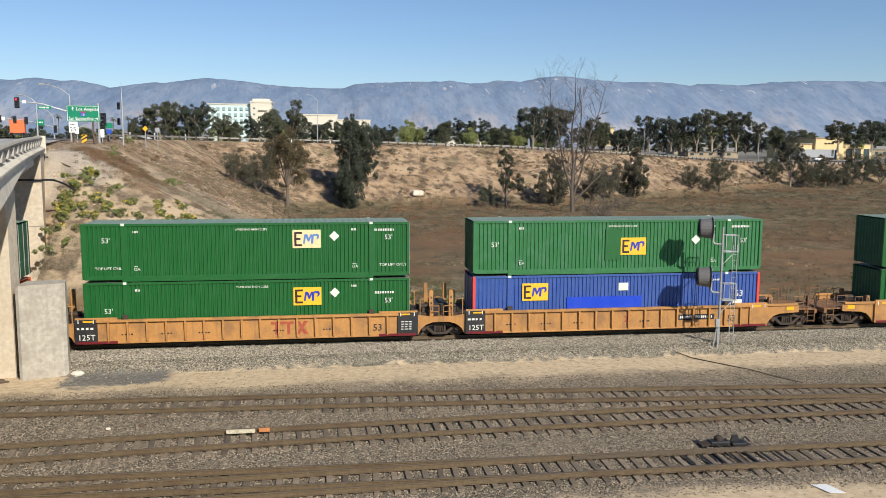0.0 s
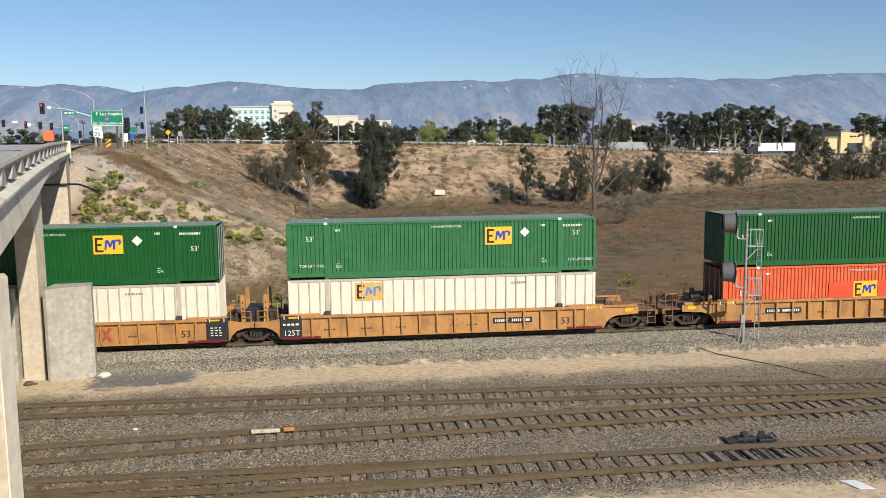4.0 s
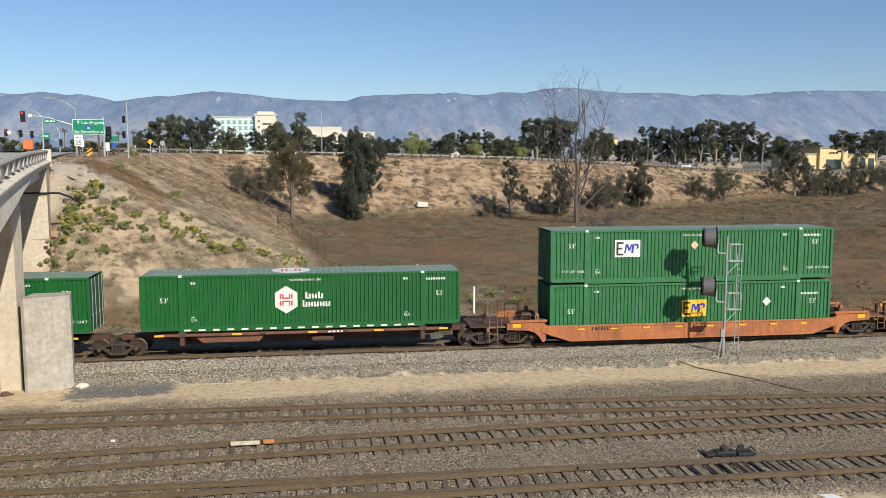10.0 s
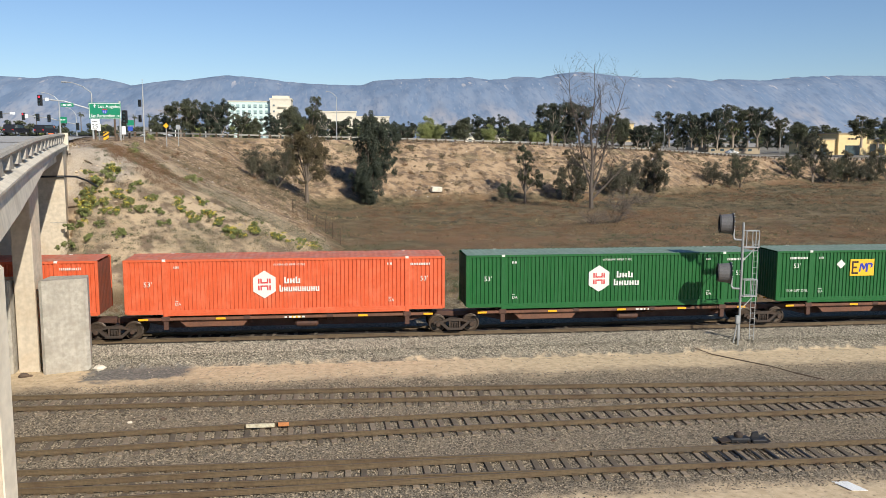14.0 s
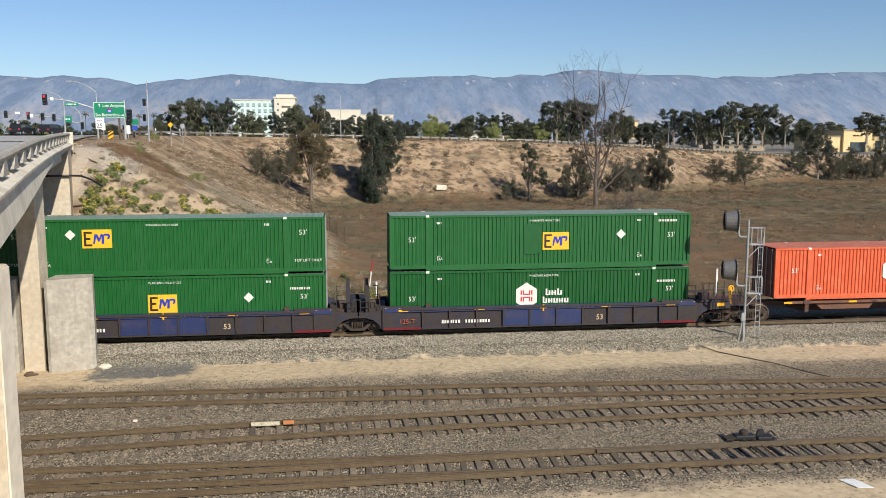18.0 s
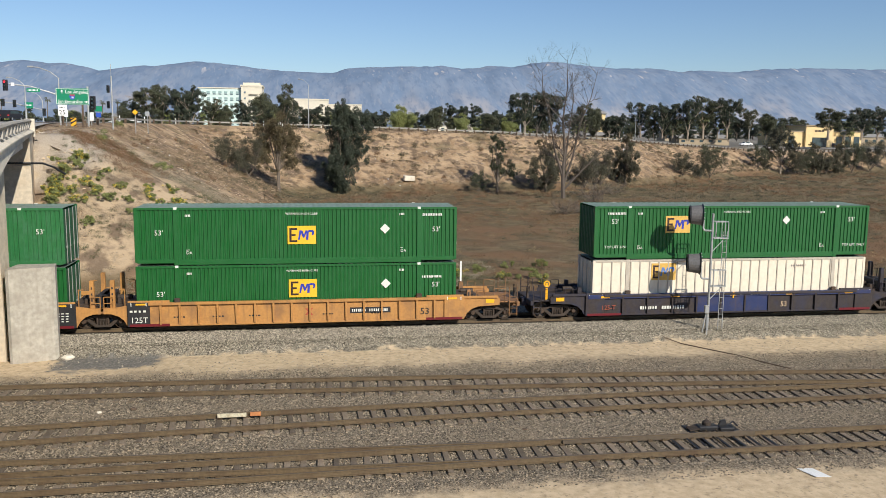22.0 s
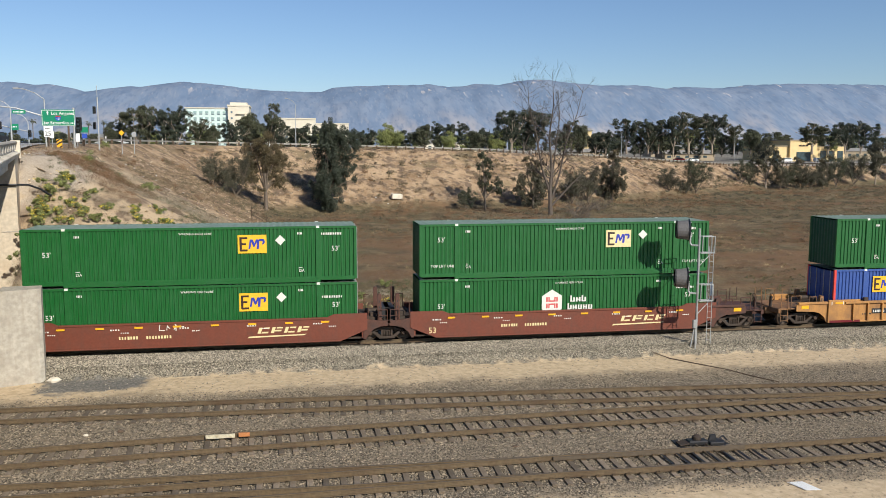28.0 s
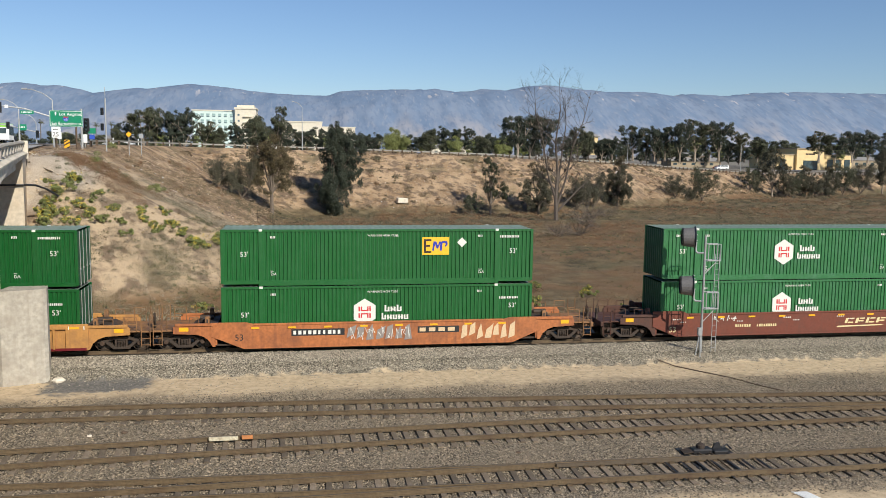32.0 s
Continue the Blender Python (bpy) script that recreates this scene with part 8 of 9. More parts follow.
x, y, rs = scatter(8000, -20, 190, 50, 235, 43, lambda x, y: in_field(x, y) & rs_keep(x, y, 62) & (patchy(x, y, 32) > 0.0))
mounds("grey_brush", x, y, rs.uniform(0.5, 1.4, len(x)), 64, 0.06, "leaf_grey", "low grey-green brush over the field", 44, 0.5)
x, y, rs = scatter(2200, -12, 190, 52, 225, 48, lambda x, y: in_field(x, y) & rs_keep(x, y, 66) & (patchy(x, y, 29) > 0.0))
mounds("dark_bushes", x, y, rs.uniform(0.4, 1.2, len(x)), 110, 0.06, "leaf_scrub", "soft dark olive bushes dotted over the field", 47, 0.55)
x, y, rs = scatter(12000, 4, 190, 56, 235, 45, lambda x, y: in_field(x, y) & rs_keep(x, y, 63) & (patchy(x, y, 33) + 0.5 * np.exp(-((y - 92) / 26) ** 2) > 0.22))
mounds("rust_brush", x, y, rs.uniform(0.5, 1.3, len(x)), 62, 0.06, "red_brush", "rust-brown weeds in drifts over the field", 46, 0.55)
x, y, rs = scatter(16000, -10, 150, 50, 200, 47, lambda x, y: in_field(x, y) & (patchy(x, y, 34) + 0.55 * (y < 68) + 0.8 * (np.hypot((x - 38) / 14, (y - 95) / 12) < 1) > 0.42))
tufts("green_weeds", x, y, rs.uniform(0.2, 0.45, len(x)), 14, "leaf_weed", "patches of low green weeds in the field", 48, 0.04, 1.0, tall=0.8)
x, y, rs = scatter(24000, -26, 175, 58, 250, 49, lambda x, y: on_slope(x, y) & (vnoise(x, y, 5, 35) > -0.3))
tufts("slope_grass", x, y, rs.uniform(0.15, 0.42, len(x)), 12, "dry_grass", "sparse straw grass on the slopes", 50, 0.04, 1.1, tall=0.7)
x, y, rs = scatter(13000, -26, 130, 58, 215, 51, lambda x, y: on_slope(x, y) & (vnoise(x, y, 6, 36) + 0.5 * vnoise(x, y, 2, 25) > 0.0))
mounds("slope_brush", x, y, rs.uniform(0.3, 0.95, len(x)), 56, 0.065, "dead_weed", "grey-brown dry bushes dotted over the slopes", 52, 0.6)
x, y, rs = scatter(9000, -20, 130, 72, 215, 61, lambda x, y: on_slope(x, y) & (vnoise(x, y, 7, 27) + 0.4 * vnoise(x, y, 2.2, 24) > 0.1))
mounds("slope_scrub", x, y, rs.uniform(0.3, 0.8, len(x)), 70, 0.065, "dry_brush", "brown scrub on the embankment", 62, 0.6)
x, y, rs = scatter(3200, -20, 130, 100, 225, 59, lambda x, y: on_slope(x, y) & (vnoise(x, y, 11, 28) - 0.14 * height(x, y) > -0.5))
mounds("foot_brush", x, y, rs.uniform(0.5, 1.3, len(x)), 120, 0.06, "leaf_grey", "dusty dark brush along the embankment's foot", 60, 0.75)
x, y, rs = scatter(1500, -26, 175, 62, 250, 53, lambda x, y: on_slope(x, y) & (vnoise(x, y, 8, 37) > 0.1))
mounds("rust_bushes", x, y, rs.uniform(0.35, 0.85, len(x)), 190, 0.055, "red_brush", "rust-brown tumbleweeds on the slopes", 54, 0.95)
x, y, rs = scatter(1500, -20, -9, 66, 80, 55, lambda x, y: (np.hypot((x + 15.6) / 3.6, (y - 71.8) / 4.6) + 0.5 * vnoise(x, y, 2.2, 26) < 1) & (height(x, y) > 4.5))
mounds("rust_thicket", x, y, rs.uniform(0.3, 0.7, len(x)), 110, 0.04, "red_brush", "rust-brown dry thicket high on the slope", 56, 0.8)
x, y, rs = scatter(6500, -19, 4, 54, 80, 57, lambda x, y: (height(x, y) > 0.3) & (vnoise(x, y, 3.5, 38) + 0.5 * vnoise(x, y, 1.2, 39) > -0.15) & ~((x < -14.5) & (y > 66.5)))
mounds("grey_weeds", x, y, rs.uniform(0.25, 0.75, len(x)), 84, 0.036, "weed_grey", "grey dead weeds on the near slope", 58, 0.85)


x, y, rs = scatter(1600, -19, 2, 56, 80, 67, lambda x, y: (height(x, y) > 0.3) & (vnoise(x, y, 2.6, 23) > 0.15))
mounds("olive_weeds", x, y, rs.uniform(0.2, 0.5, len(x)), 90, 0.04, "leaf_weed", "dull olive weeds among the dead growth", 68, 0.7)
x, y, rs = scatter(900, -19, 2, 56, 80, 69, lambda x, y: (height(x, y) > 0.3) & (vnoise(x, y, 2.0, 22) > 0.2))
mounds("dark_weeds", x, y, rs.uniform(0.2, 0.5, len(x)), 90, 0.045, "dry_brush", "brown dead weeds on the near slope", 70, 0.6)


x, y, rs = scatter(5200, -19, 14, 50.5, 68, 71, lambda x, y: (height(x, y) < 3.5) & (vnoise(x, y, 3.0, 21) + 0.5 * vnoise(x, y, 1.1, 20) > -0.05))
mounds("foot_weeds", x, y, rs.uniform(0.2, 0.5, len(x)), 76, 0.034, "weed_grey", "grey weeds along the slope's foot", 72, 0.7)
x, y, rs = scatter(2600, -19, 14, 50.5, 68, 73, lambda x, y: (height(x, y) < 3.5) & (vnoise(x, y, 2.6, 19) > 0.05))
mounds("foot_greenery", x, y, rs.uniform(0.2, 0.5, len(x)), 60, 0.045, "leaf_weed", "olive weeds along the slope's foot", 74, 0.8)


def flower_bush(x, y, r, k, flowers=True):
    z = land(x, y)
    t = thing("flowering_bush" if flowers else "green_bush", pose(x, y, z), "green bush with yellow flower heads on the slope" if flowers else "low green bush on the dry slope", "bush", "bushes on the slope")
    rs = np.random.RandomState(500 + k)
    v, f = leaf_cloud([(a, b, c) for a, b, c in zip(rs.normal(0, r * 0.5, 9), rs.normal(0, r * 0.5, 9), rs.uniform(0.15, 1.15, 9) * r)], rs.uniform(0.22, 0.42, 9) * r, 1500, 0.034 + r * 0.014, rs)
    ob = new("leaves", cloud_mesh("leaves", v, f, "leaf_green"))
    ob.parent = t
    if flowers:
        v, f = leaf_cloud([(a, b, c) for a, b, c in zip(rs.normal(0, r * 0.5, 7), rs.normal(0, r * 0.5, 7), rs.uniform(0.6, 1.25, 7) * r)], rs.uniform(0.25, 0.45, 7) * r, 120, 0.030, rs, 0.7)
        ob = new("blossom", cloud_mesh("blossom", v, f, "flower"))
        ob.parent = t
        tagged(ob, kind="stuff")


rnd = random.Random(77)
FLOWERS = [(-17.2, 66.9, 0.56), (-18.0, 65.2, 0.45), (-17.7, 64.6, 0.54), (-18.1, 62.8, 0.53), (-17.9, 63.4, 0.53), (-17.2, 63.0, 0.53), (-17.8, 62.2, 0.52), (-15.7, 64.3, 0.53), (-15.9, 63.8, 0.35), (-15.7, 65.1, 0.36), (-14.5, 66.0, 0.32),
           (-10.8, 65.2, 0.4), (-9.8, 67.1, 0.36), (-8.6, 65.2, 0.44), (-7.8, 65.1, 0.53), (-7.0, 66.9, 0.45), (-10.8, 68.0, 0.32), (-11.6, 66.0, 0.36), (-9.2, 66.1, 0.36), (-7.3, 65.3, 0.35), (-4.6, 67.4, 0.4), (-3.4, 68.6, 0.4), (-2.4, 70.6, 0.4)]
GREENS = [(-17.0, 65.7, 0.55), (-15.4, 65.8, 0.32), (-17.2, 75.3, 0.72), (-22.0, 104.6, 0.64), (-16.8, 61.9, 0.35), (-18.6, 61.4, 0.35), (-18.4, 60.1, 0.42), (-17.2, 60.8, 0.34), (-15.4, 61.4, 0.34), (-15.1, 66.5, 0.27), (-13.8, 65.8, 0.36),
          (-13.2, 64.5, 0.31), (-14.2, 64.1, 0.35), (-12.7, 63.3, 0.35), (-12.4, 73.8, 0.7), (-12.2, 67.2, 0.28), (-15.2, 61.8, 0.3)]
k = 0
for x, y, r in FLOWERS:
    for q in range(3):
        flower_bush(x + rnd.uniform(-0.6, 0.6), y + rnd.uniform(-0.6, 0.6), r * rnd.uniform(0.75, 1.2), k)
        k += 1
for x, y, r in GREENS:
    flower_bush(x, y, r * 1.25, k, False)
    k += 1
for q in range(26):
    x = -6 + q * 1.2 + rnd.uniform(-1, 1)
    flower_bush(x, rnd.uniform(51, 66), rnd.uniform(0.3, 0.7), k, q % 2 == 0)
    k += 1

# ---- chain fence in the field ----
fence = thing("chain_fence", pose(0, 0, 0), "sagging wire fence on thin steel posts at the slope's foot", "fence")
fp = [(-5.5, 104), (-3.6, 100), (-2.4, 96), (-1.4, 92), (-0.6, 88), (0.2, 84)]
for x, y in fp:
    part("fence_post", lambda: Solid().rod((0, 0, -0.2), (0, 0, 1.7), 0.04, 6), "wood", fence, at=(x, y, land(x, y)), key=("fpost",))
wires = Solid()
for (ax, ay), (bx, by) in zip(fp, fp[1:]):
    for h in (0.4, 0.8, 1.2, 1.6):
        wires.rod((ax, ay, land(ax, ay) + h), (bx, by, land(bx, by) + h), 0.012, 3)
    for q in range(16):
        u = q / 16
        px, py = ax + (bx - ax) * u, ay + (by - ay) * u
        wires.rod((px, py, land(px, py) + 0.1), (px, py, land(px, py) + 1.6), 0.008, 3)
part("fence_wire", wires, "wood", fence)
single("dumped_slab", Solid().box(-1.0, 1.0, -0.5, 0.5, 0, 0.9, 0.08), "concrete", "pale block of dumped rubbish on the slope", "rubble", m=pose(17.7, 152.3, land(17.7, 152.3) + 0.1, 4, 3, 15))

# ---- signs, lamps and traffic at the junction ----
MOVERS = []


def pole(t, x, y, z0, z1, r=0.06, material="galv_pole", name="post"):
    return part(name, Solid().rod((x, y, z0), (x, y, z1), r, 8), material, t)


guide = thing("guide_sign", pose(-22, 85, 10.0), "green freeway guide sign with white lettering on wooden posts", "road sign")
board = part("board", Solid().box(-1.47, 1.49, -0.05, 0.0, 2.12, 3.64, 0.02), "sign_green", guide)
part("border", Solid().box(-1.43, 1.45, -0.058, -0.05, 3.55, 3.59).box(-1.43, 1.45, -0.058, -0.05, 2.17, 2.21).box(-1.43, -1.39, -0.058, -0.05, 2.21, 3.55).box(1.41, 1.45, -0.058, -0.05, 2.21, 3.55), "sign_white", board)
letters("Los Angeles", 0.42, "sign_white", board, (-0.62, -0.06, 3.16))
letters("San Bernardino", 0.42, "sign_white", board, (-1.30, -0.06, 2.28), stretch=0.86)
part("arrow", Solid().box(-0.93, -0.87, -0.058, -0.05, 3.16, 3.40).prism([(-1.02, 3.34), (-0.78, 3.34), (-0.90, 3.50)], -0.058, -0.05), "sign_white", board)
part("arrow", Solid().box(1.05, 1.25, -0.058, -0.05, 2.36, 2.42).prism([(1.22, 2.28), (1.22, 2.50), (1.38, 2.39)], -0.058, -0.05), "sign_white", board)
sh = part("shield", Solid().prism([(-0.22, 3.05), (-0.26, 2.85), (-0.18, 2.68), (0.0, 2.58), (0.18, 2.68), (0.26, 2.85), (0.22, 3.05)], -0.062, -0.05), "sign_blue", board)
part("shield_band", Solid().box(-0.22, 0.22, -0.068, -0.062, 2.96, 3.06), "sign_red", sh)
letters("10", 0.30, "sign_white", sh, (-0.16, -0.07, 2.68))
for x in (-0.95, 0.85):
    pole(guide, x, 0.08, -1.0, 3.4, 0.09, "wood")
speed = thing("speed_sign", pose(-22.82, 84.6, 10.0), "white speed limit sign reading 25", "road sign")
part("board", Solid().box(-0.40, 0.40, -0.03, 0.0, 1.08, 2.10, 0.01), "sign_white", speed)
letters("25", 0.58, "mark_black", speed, (-0.32, -0.04, 1.20))
bars(speed, "mark_black", -0.25, 1.80, 0.5, 0.10, -0.035, 4, 2)
pole(speed, 0, 0.05, -0.8, 2.0, 0.06, "wood")
mk = thing("object_marker", pose(-22.1, 85.4, 10.0), "yellow and black striped hazard board", "road sign")
part("board", Solid().box(-0.25, 0.25, -0.03, 0.0, 0.1, 0.9), "sign_yellow", mk)
part("stripes", Solid().prism([(-0.25, 0.3), (0.25, 0.6), (0.25, 0.75), (-0.25, 0.45)], -0.036, -0.03).prism([(-0.25, 0.6), (0.15, 0.88), (-0.05, 0.88), (-0.25, 0.75)], -0.036, -0.03)
     .prism([(-0.1, 0.1), (0.1, 0.1), (0.25, 0.2), (0.25, 0.33)], -0.036, -0.03), "mark_black", mk)
pole(mk, 0, 0.04, -0.6, 0.6, 0.04)


def traffic_head(t, x, y, z, lit=True, size=1.0):
    k = size
    hd = part("signal_head", Solid().box(x - 0.20 * k, x + 0.20 * k, y - 0.15, y + 0.15, z - 0.52 * k, z + 0.52 * k, 0.03), "signal_black", t)
    for q, zz in enumerate((0.31 * k, 0.0, -0.31 * k)):
        part("lens", Solid().lathe([(0.0, -0.02), (0.11 * k, -0.02), (0.12 * k, 0.0), (0.0, 0.02)], 12, "y", (x, y - 0.17, z + zz)), "lamp_red" if q == 0 and lit else "glass_dark", hd)
        part("visor", Solid().lathe([(0.135 * k, -0.16), (0.14 * k, 0.02), (0.13 * k, 0.02), (0.125 * k, -0.16)], 12, "y", (x, y - 0.17, z + zz)), "signal_black", hd)


near_mast = thing("traffic_signal", pose(0, 0, 0), "long-armed traffic signal with street name sign", "traffic light", "traffic lights")
pole(near_mast, -21.6, 89, 9.5, 14.0, 0.12)
part("mast_arm", Solid().path([(-21.6, 89, 12.3), (-23.0, 88.8, 12.75), (-24.44, 88.5, 13.2), (-26.6, 88.2, 13.88), (-28.5, 88, 14.08)], 0.07, 8), "galv_pole", near_mast)
traffic_head(near_mast, -28.8, 87.9, 13.95)
part("route_plate", Solid().box(-28.3, -28.0, 87.9, 87.94, 13.9, 14.2), "sign_white", near_mast)
sn = part("street_name_sign", Solid().box(-27.0, -25.78, 88.2, 88.24, 13.36, 13.70), "sign_green", near_mast)
bars(sn, "sign_white", -26.88, 13.46, 0.95, 0.14, 88.19, 8, 1)
traffic_head(near_mast, -21.04, 88.6, 12.41, lit=False, size=1.25)
far_mast = thing("traffic_signal", pose(0, 0, 0), "far traffic signal arms over the junction", "traffic light", "traffic lights")
pole(far_mast, -40.0, 130, 10, 14.2, 0.13)
part("mast_arm", Solid().path([(-40, 130, 12.9), (-41.5, 130, 13.3), (-44.9, 130, 13.62)], 0.08, 8).path([(-40, 130, 13.0), (-38.6, 130, 12.6), (-37.2, 130, 12.3)], 0.07, 8), "galv_pole", far_mast)
for x, z in ((-44.93, 13.5), (-42.95, 13.38), (-41.41, 13.26), (-37.5, 12.1)):
    traffic_head(far_mast, x, 129.8, z, lit=x < -44)
side_mast = thing("traffic_signal", pose(0, 0, 0), "traffic signal arm reaching over the cross street", "traffic light", "traffic lights")
pole(side_mast, -58.0, 132, 10.5, 13.4, 0.13)
part("mast_arm", Solid().path([(-58, 132, 12.8), (-54.0, 132, 13.35), (-50.0, 131, 13.7), (-46.1, 130, 14.08)], 0.07, 8), "galv_pole", side_mast)
traffic_head(side_mast, -48.2, 130.3, 13.75, lit=False)
part("street_plate", Solid().box(-46.8, -46.1, 129.9, 129.95, 13.78, 14.1), "sign_white", side_mast)
sg = part("guide_board", Solid().box(-40.0, -38.9, 129.6, 129.65, 12.6, 13.45), "sign_green", far_mast)
bars(sg, "sign_white", -39.85, 12.95, 0.8, 0.2, 129.59, 4, 3)
part("white_plate", Solid().box(-44.75, -44.3, 129.8, 129.85, 13.3, 13.8), "sign_white", far_mast)
for k, (x, y, zt, arm) in enumerate(((-25.88, 95, 15.7, -2.4), (-39.38, 128, 16.3, -1.9), (-0.1, 176, 19.6, -1.6), (-37.72, 130, 14.3, -1.1), (104, 262, 16, -2.5), (148, 270, 15, 2.5))):
    lp = thing("street_lamp", pose(0, 0, 0), "galvanised street lamp with a curved arm", "street lamp", "street lamps")
    zb = land(x, y) - 0.5
    part("pole", Solid().rod((x, y, zb), (x, y, zt - 0.6), 0.10, 8, 0.06), "galv_pole", lp)
    part("arm", Solid().path([(x, y, zt - 0.6), (x + arm * 0.35, y, zt + 0.05), (x + arm * 0.75, y, zt + 0.4), (x + arm, y, zt + 0.5)], 0.05, 6), "galv_pole", lp)
    part("luminaire", Solid().box(min(x + arm, x + arm * 1.25), max(x + arm, x + arm * 1.25), y - 0.15, y + 0.15, zt + 0.42, zt + 0.58, 0.04), "galv_pole", lp)
tall = thing("camera_pole", pose(0, 0, 0), "slim grey pole with small signal heads", "pole")
pole(tall, -20.62, 95, 9.8, 15.4, 0.075)
pole(tall, -20.62, 95, 15.4, 16.6, 0.03, name="antenna")
traffic_head(tall, -20.92, 94.8, 14.04, lit=False, size=0.72)
traffic_head(tall, -20.95, 94.8, 12.4, lit=False, size=0.72)
for k, (x, y, w, h, zb, m) in enumerate(((-22.06, 92, 0.5, 0.85, 0.55, "sign_white"), (-25.5, 110, 0.85, 0.65, 1.45, "sign_green"), (-25.5, 109.9, 0.6, 0.55, 0.75, "sign_blue"), (-21.6, 112, 0.9, 0.9, 1.2, "sign_yellow"), (-21.2, 118, 0.5, 0.6, 1.05, "galv_pole"),
                                      (-24.5, 92, 0.4, 0.7, 0.9, "sign_white"), (-5, 160, 0.5, 0.9, 1.2, "sign_white"), (70, 182, 0.9, 0.7, 1.4, "sign_white"))):
    sg = thing("road_sign", pose(x, y, max(land(x, y), 10.0 + (y - 92) * 0.02 if x < -15 else 9.2 if y < 170 else 0)), {"sign_white": "small white road sign on a post", "sign_green": "small green route sign", "sign_blue": "small blue route marker", "sign_yellow": "yellow warning sign on a post", "galv_pole": "back of a small grey road sign"}[m], "road sign", "small road signs")
    if m == "sign_yellow":
        part("board", Solid().prism([(-0.36, zb + 0.36), (0, zb), (0.36, zb + 0.36), (0, zb + 0.72)], -0.03, 0.0), m, sg)
    else:
        part("board", Solid().box(-w / 2, w / 2, -0.03, 0, zb, zb + h, 0.01), m, sg)
    pole(sg, 0, 0.05, -1.2, zb + h * 0.8, 0.05)
for k in range(9):
    q = 2 + k * 0.62
    i = int(q)
    x, y, z = RIM[i] + (RIM[i + 1] - RIM[i]) * (q - i)
    pp = thing("delineator_post", pose(x - 1, y + 1.5, z), "short white roadside post", "post", "roadside posts")
    part("post", lambda: Solid().box(-0.06, 0.06, -0.03, 0.03, -0.6, 1.1, 0.01), "sign_white", pp, key=("delin",))


shelter = thing("canopy_roof", pose(-30.5, 150, 10.7), "low white gabled canopy beside the ramp", "shelter")
part("roof", Solid().prism([(-2.4, 0.35), (0.0, 0.85), (2.4, 0.35), (2.4, 0.25), (0.0, 0.72), (-2.4, 0.25)], -1.5, 1.5), "sign_white", shelter)
for x in (-2.0, 2.0):
    part("leg", Solid().box(x - 0.08, x + 0.08, -1.2, 1.2, -0.6, 0.32), "sign_white", shelter)


# vehicles: x ahead
def car_body(kind):
    if kind == "suv":
        return [(-2.3, 0.45), (-2.3, 1.15), (-2.1, 1.75), (0.7, 1.78), (1.25, 1.15), (2.25, 1.02), (2.4, 0.7), (2.35, 0.40)]
    return [(-2.2, 0.42), (-2.25, 0.95), (-1.6, 1.02), (-0.95, 1.45), (0.45, 1.46), (1.15, 1.0), (2.1, 0.88), (2.25, 0.6), (2.2, 0.36)]


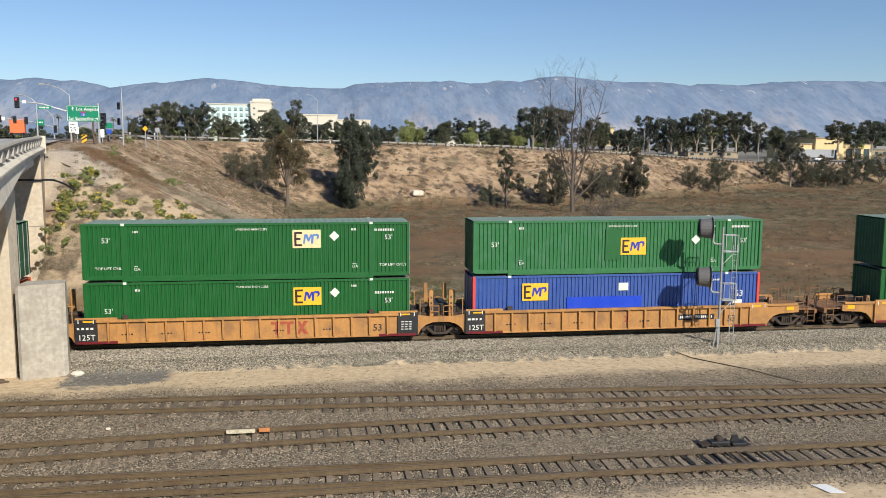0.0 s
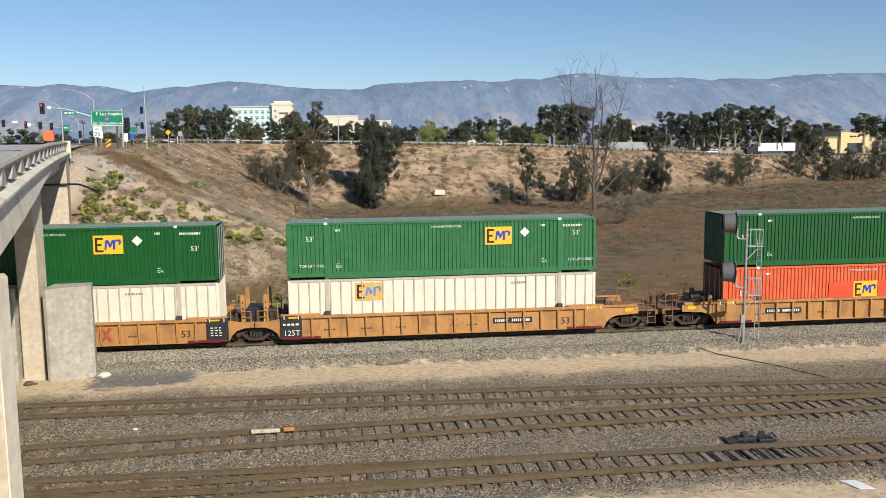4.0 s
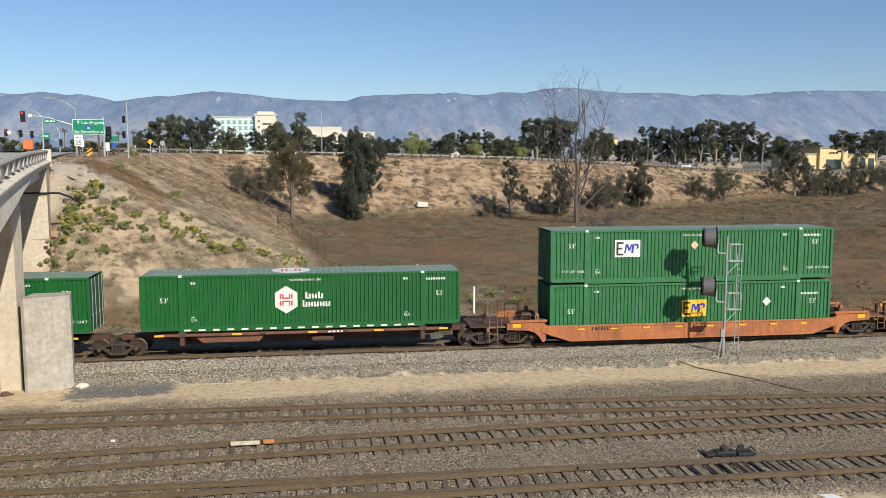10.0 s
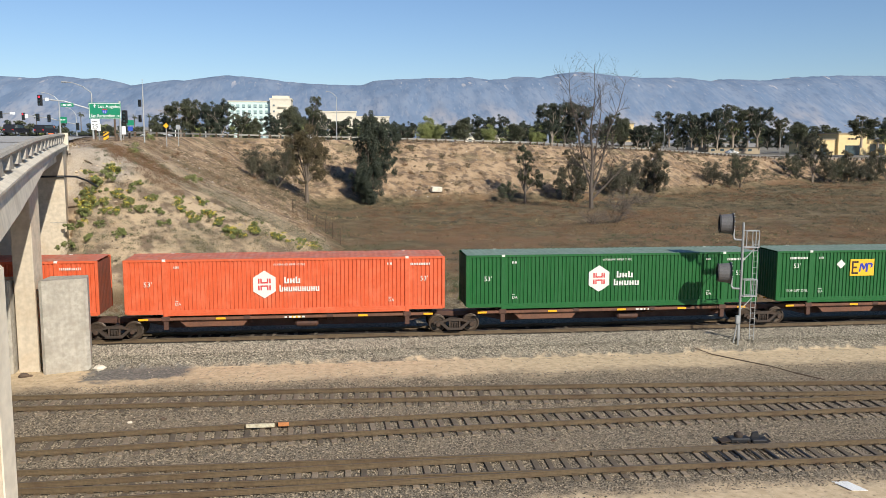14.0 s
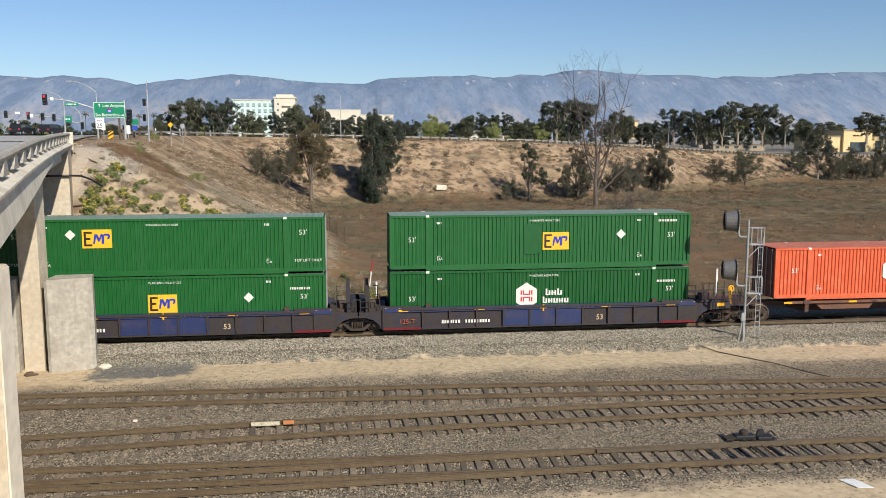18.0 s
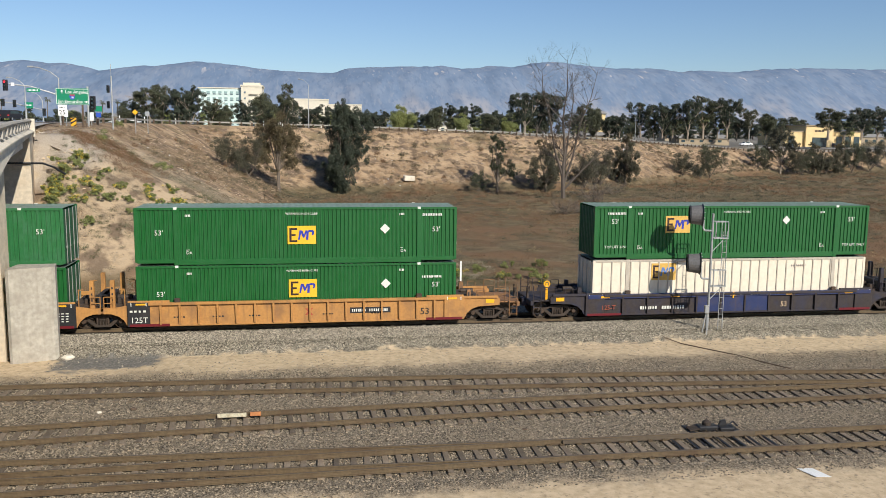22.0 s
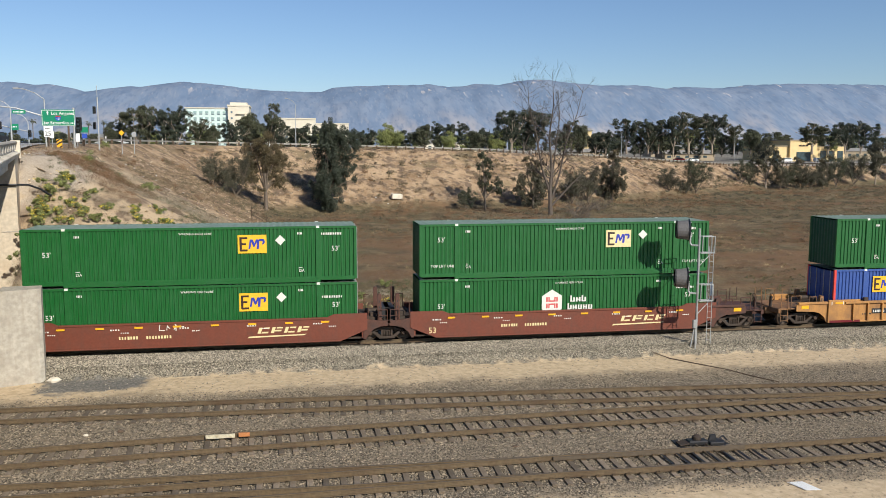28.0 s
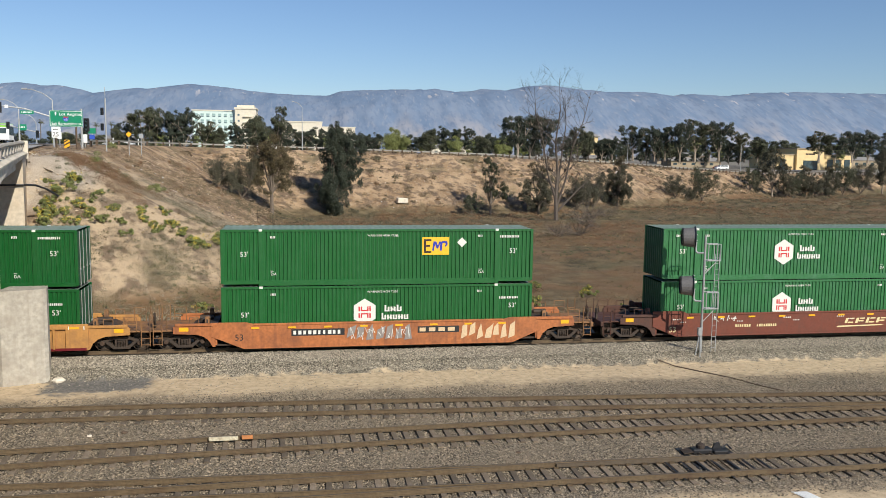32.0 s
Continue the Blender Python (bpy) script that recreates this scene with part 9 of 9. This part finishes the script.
def vehicle(kind, paint, label, rows):
    t = thing({"semi": "semi_truck", "bus": "city_bus", "box": "box_truck"}.get(kind, "car"), rows[0][1], label, {"semi": "truck", "bus": "bus", "box": "truck"}.get(kind, "car"), "passing vehicles")
    if kind in ("suv", "sedan"):
        out = car_body(kind)
        part("body", Solid().prism(out, -0.9, 0.9), paint, t)
        g = [(-1.9, 1.2), (-1.8, 1.62), (0.55, 1.65), (1.0, 1.2)] if kind == "suv" else [(-1.35, 1.05), (-0.9, 1.38), (0.4, 1.39), (0.95, 1.03)]
        part("side_windows", Solid().prism(g, -0.91, 0.91), "glass_dark", t)
        part("windscreen", Solid().prism([(0.72, 1.68), (0.78, 1.68), (1.27, 1.2), (1.2, 1.2)] if kind == "suv" else [(0.5, 1.4), (0.56, 1.4), (1.13, 1.04), (1.05, 1.04)], -0.75, 0.75), "glass_dark", t)
        for sx in (-1.4, 1.45):
            for sy in (-0.82, 0.82):
                w = part("wheel", lambda: Solid().lathe([(0.0, -0.1), (0.33, -0.1), (0.35, -0.06), (0.35, 0.06), (0.33, 0.1), (0.0, 0.1)], 14), "tyre", t, at=(sx, sy, 0.35), key=("cw",))
                part("rim", lambda: Solid().lathe([(0.0, -0.115), (0.2, -0.11), (0.2, 0.11), (0.0, 0.115)], 12), "car_silver", w, key=("cr",))
        part("tail_lamps", Solid().box(-2.33, -2.2, -0.88, -0.6, 0.8, 1.0).box(-2.33, -2.2, 0.6, 0.88, 0.8, 1.0), "mark_red", t)
        part("head_lamps", Solid().box(2.1, 2.3, -0.88, -0.55, 0.68, 0.84).box(2.1, 2.3, 0.55, 0.88, 0.68, 0.84), "car_white", t)
    else:
        if kind == "semi":
            part("trailer", Solid().box(-12.0, 2.0, -1.3, 1.3, 1.1, 4.05, 0.05), paint, t)
            part("cab", Solid().prism([(2.7, 0.6), (2.7, 3.6), (3.6, 3.7), (4.6, 2.3), (6.0, 2.0), (6.2, 0.6)], -1.2, 1.2), "car_black", t)
            part("chassis", Solid().box(-11.5, 6.0, -0.5, 0.5, 0.7, 1.08), "signal_black", t)
            wx = (-11, -9.8, 1.0, 2.2, 5.2)
        elif kind == "box":
            body = part("body", Solid().box(-3.4, 1.5, -1.2, 1.2, 0.95, 3.5, 0.05), paint, t)
            for z in (1.5, 2.1, 2.7):
                part("body_rib", Solid().box(-3.44, -3.40, -1.15, 1.15, z, z + 0.08), paint, body)
            part("cab", Solid().prism([(1.6, 0.7), (1.6, 2.6), (2.6, 2.7), (3.3, 1.9), (3.7, 1.7), (3.8, 0.6)], -1.1, 1.1), "car_white", t)
            part("chassis", Solid().box(-3.3, 3.5, -0.5, 0.5, 0.6, 0.94), "signal_black", t)
            part("tail_lamps", Solid().box(-3.42, -3.36, -1.1, -0.8, 0.98, 1.15).box(-3.42, -3.36, 0.8, 1.1, 0.98, 1.15), "mark_red", t)
            wx = (-2.4, -1.2, 2.7)
        else:
            part("body", Solid().box(-6, 6, -1.25, 1.25, 0.4, 3.1, 0.12), "car_white", t)
            part("roof_band", Solid().box(-5.95, 5.95, -1.27, 1.27, 2.45, 3.15, 0.1), paint, t)
            part("window_band", Solid().box(-5.7, 5.6, -1.28, 1.28, 1.5, 2.4, 0.03), "glass_dark", t)
            part("windscreen", Solid().box(5.9, 6.03, -1.1, 1.1, 1.2, 2.7, 0.03), "glass_dark", t)
            wx = (-3.6, 3.8)
        for sx in wx:
            for sy in (-1.05, 1.05):
                part("wheel", lambda: Solid().lathe([(0.0, -0.15), (0.47, -0.15), (0.5, -0.1), (0.5, 0.1), (0.47, 0.15), (0.0, 0.15)], 14), "tyre", t, at=(sx, sy, 0.5), key=("tw",))
    MOVERS.append((t, rows))
    return t


def drive(points, yaw):
    """Rows along a straight run from timed places."""
    return [(t, pose(x, y, z, 0, 0, yaw)) for t, x, y, z in points]


freeway = Solid()
fx = list(range(-300, 421, 12))
freeway.add([(x, y, land(x, 290) + 0.40) for x in fx for y in (284, 298)], [(2 * i, 2 * i + 2, 2 * i + 3, 2 * i + 1) for i in range(len(fx) - 1)])
single("freeway_road", freeway, "asphalt", "distant freeway behind the ramp", "road", kind="structure")


def along(x_mid, t_mid, speed, y=290.0):
    """A steady run along the freeway, to the west when speed is below nought."""
    rows = []
    for t in range(0, 33, 4):
        x = min(max(x_mid + speed * (t - t_mid), -290), 410)
        rows.append((t, pose(x, y, land(x, 290) + 0.41, 0, 0, 180 if speed < 0 else 0)))
    return rows


vehicle("semi", "car_white", "white semi-trailer truck with dark cab on the freeway", along(150, 4.0, -21.5, 288))
vehicle("semi", "car_silver", "grey flatbed-like truck and trailer on the freeway", along(155, 1.0, -20, 288))
for k, (t0, v, kd, paint) in enumerate(((0.2, -21, "sedan", "car_white"), (0.6, -21, "suv", "car_silver"), (3.2, -22, "sedan", "car_white"), (4.8, -21, "suv", "car_white"), (8.2, -21, "sedan", "car_white"), (9.3, 21, "sedan", "car_silver"),
                                      (10.2, -22, "suv", "car_white"), (13.2, 21, "sedan", "car_white"), (17.6, -21, "sedan", "car_silver"), (19.0, 22, "suv", "car_black"), (23.0, -21, "sedan", "car_white"), (25.2, 21, "suv", "car_silver"),
                                      (28.0, -21, "sedan", "car_white"), (28.2, 21, "sedan", "car_red"), (29.4, -22, "suv", "car_white"), (32.0, -21, "suv", "car_white"), (32.0, 21, "sedan", "car_red"))):
    vehicle(kd, paint, {"car_white": "white", "car_silver": "silver grey", "car_black": "black", "car_red": "red"}[paint] + (" estate car" if kd == "suv" else " saloon car") + " driving along the freeway",
            along(130 + (k * 53 % 50) - 25, t0, v, 287 if v < 0 else 294.5))
# two dark cars draw up at the junction, and a bus follows late
vehicle("suv", "car_black", "black sport utility car waiting at the junction", [(t, pose(x, 150 + d, 10.945, 0, 0, 20 + 60 * min(1, max(0, (t - 12) / 2)))) for t, x, d in
        ((0, -75, -60), (9, -62, -25), (11, -54.5, -4), (12, -51.3, 0), (13, -49.9, 3), (14, -49.6, 3.5), (32, -49.6, 3.5))])
vehicle("suv", "car_black", "dark sport utility car waiting behind another", [(t, pose(x, 150 + d, 10.945, 0, 0, 20 + 60 * min(1, max(0, (t - 12) / 2)))) for t, x, d in
        ((0, -80, -70), (9, -66, -32), (11, -57.5, -8), (12, -54.6, -3), (13, -53.9, 0), (14, -53.4, 0.5), (32, -53.0, 0.5))])
vehicle("box", "truck_orange", "orange high-sided truck driving away past the junction", [(t, pose(*bpt(q, float(np.interp(q, [131, 190, 226], [-7.8, -10.2, -12.1])), float(np.interp(q, [129, 180, 240, 312], [10.89, 11.06, 11.21, 8.61]))), 0, 0, 104.8))
        for t, q in ((0, 131), (3, 185), (8, 208), (12, 226), (14, 245), (17, 300), (20, 306), (32, 306))])
vehicle("bus", "bus_green", "white and lime green city bus crossing the junction", [(0, pose(-150, 152, 10.945)), (26, pose(-110, 152, 10.945)), (30, pose(-70, 152, 10.945)), (32, pose(-54.0, 152, 10.945))])

# ---- the journey ----
def gone(t):
    """How far the train has gone after t seconds: steady, with a slight pull towards the end."""
    return 12.86 * t + (0.5 * (0.14 / 15) * (t - 17) ** 2 if t > 17 else 0.0)


def motions():
    stops = [0, 4, 8, 12, 16, 17, 20, 23, 26, 29, 32]
    for ob, x, z in TRAIN:
        walk(ob, [(t, pose(x + gone(t), TRACK_Y, z)) for t in stops])
    # the wheels roll: one turn of the rim for each length of it on the rail
    first = {}
    for sx, w in WHEELS:
        if sx not in first:
            rows = [(k / 30, Matrix.Translation((sx * AXLE_X, 0, WHEEL_R)) @ Matrix.Rotation(gone(k / 30) / WHEEL_R, 4, "Y")) for k in range(0, 961)]
            walk(w, rows)
            first[sx] = w.animation_data
        else:
            w.rotation_mode = "QUATERNION"
            w.animation_data_create()
            w.animation_data.action = first[sx].action
            w.animation_data.action_slot = first[sx].action_slot
    for ob, rows in MOVERS:
        walk(ob, rows)


motions()
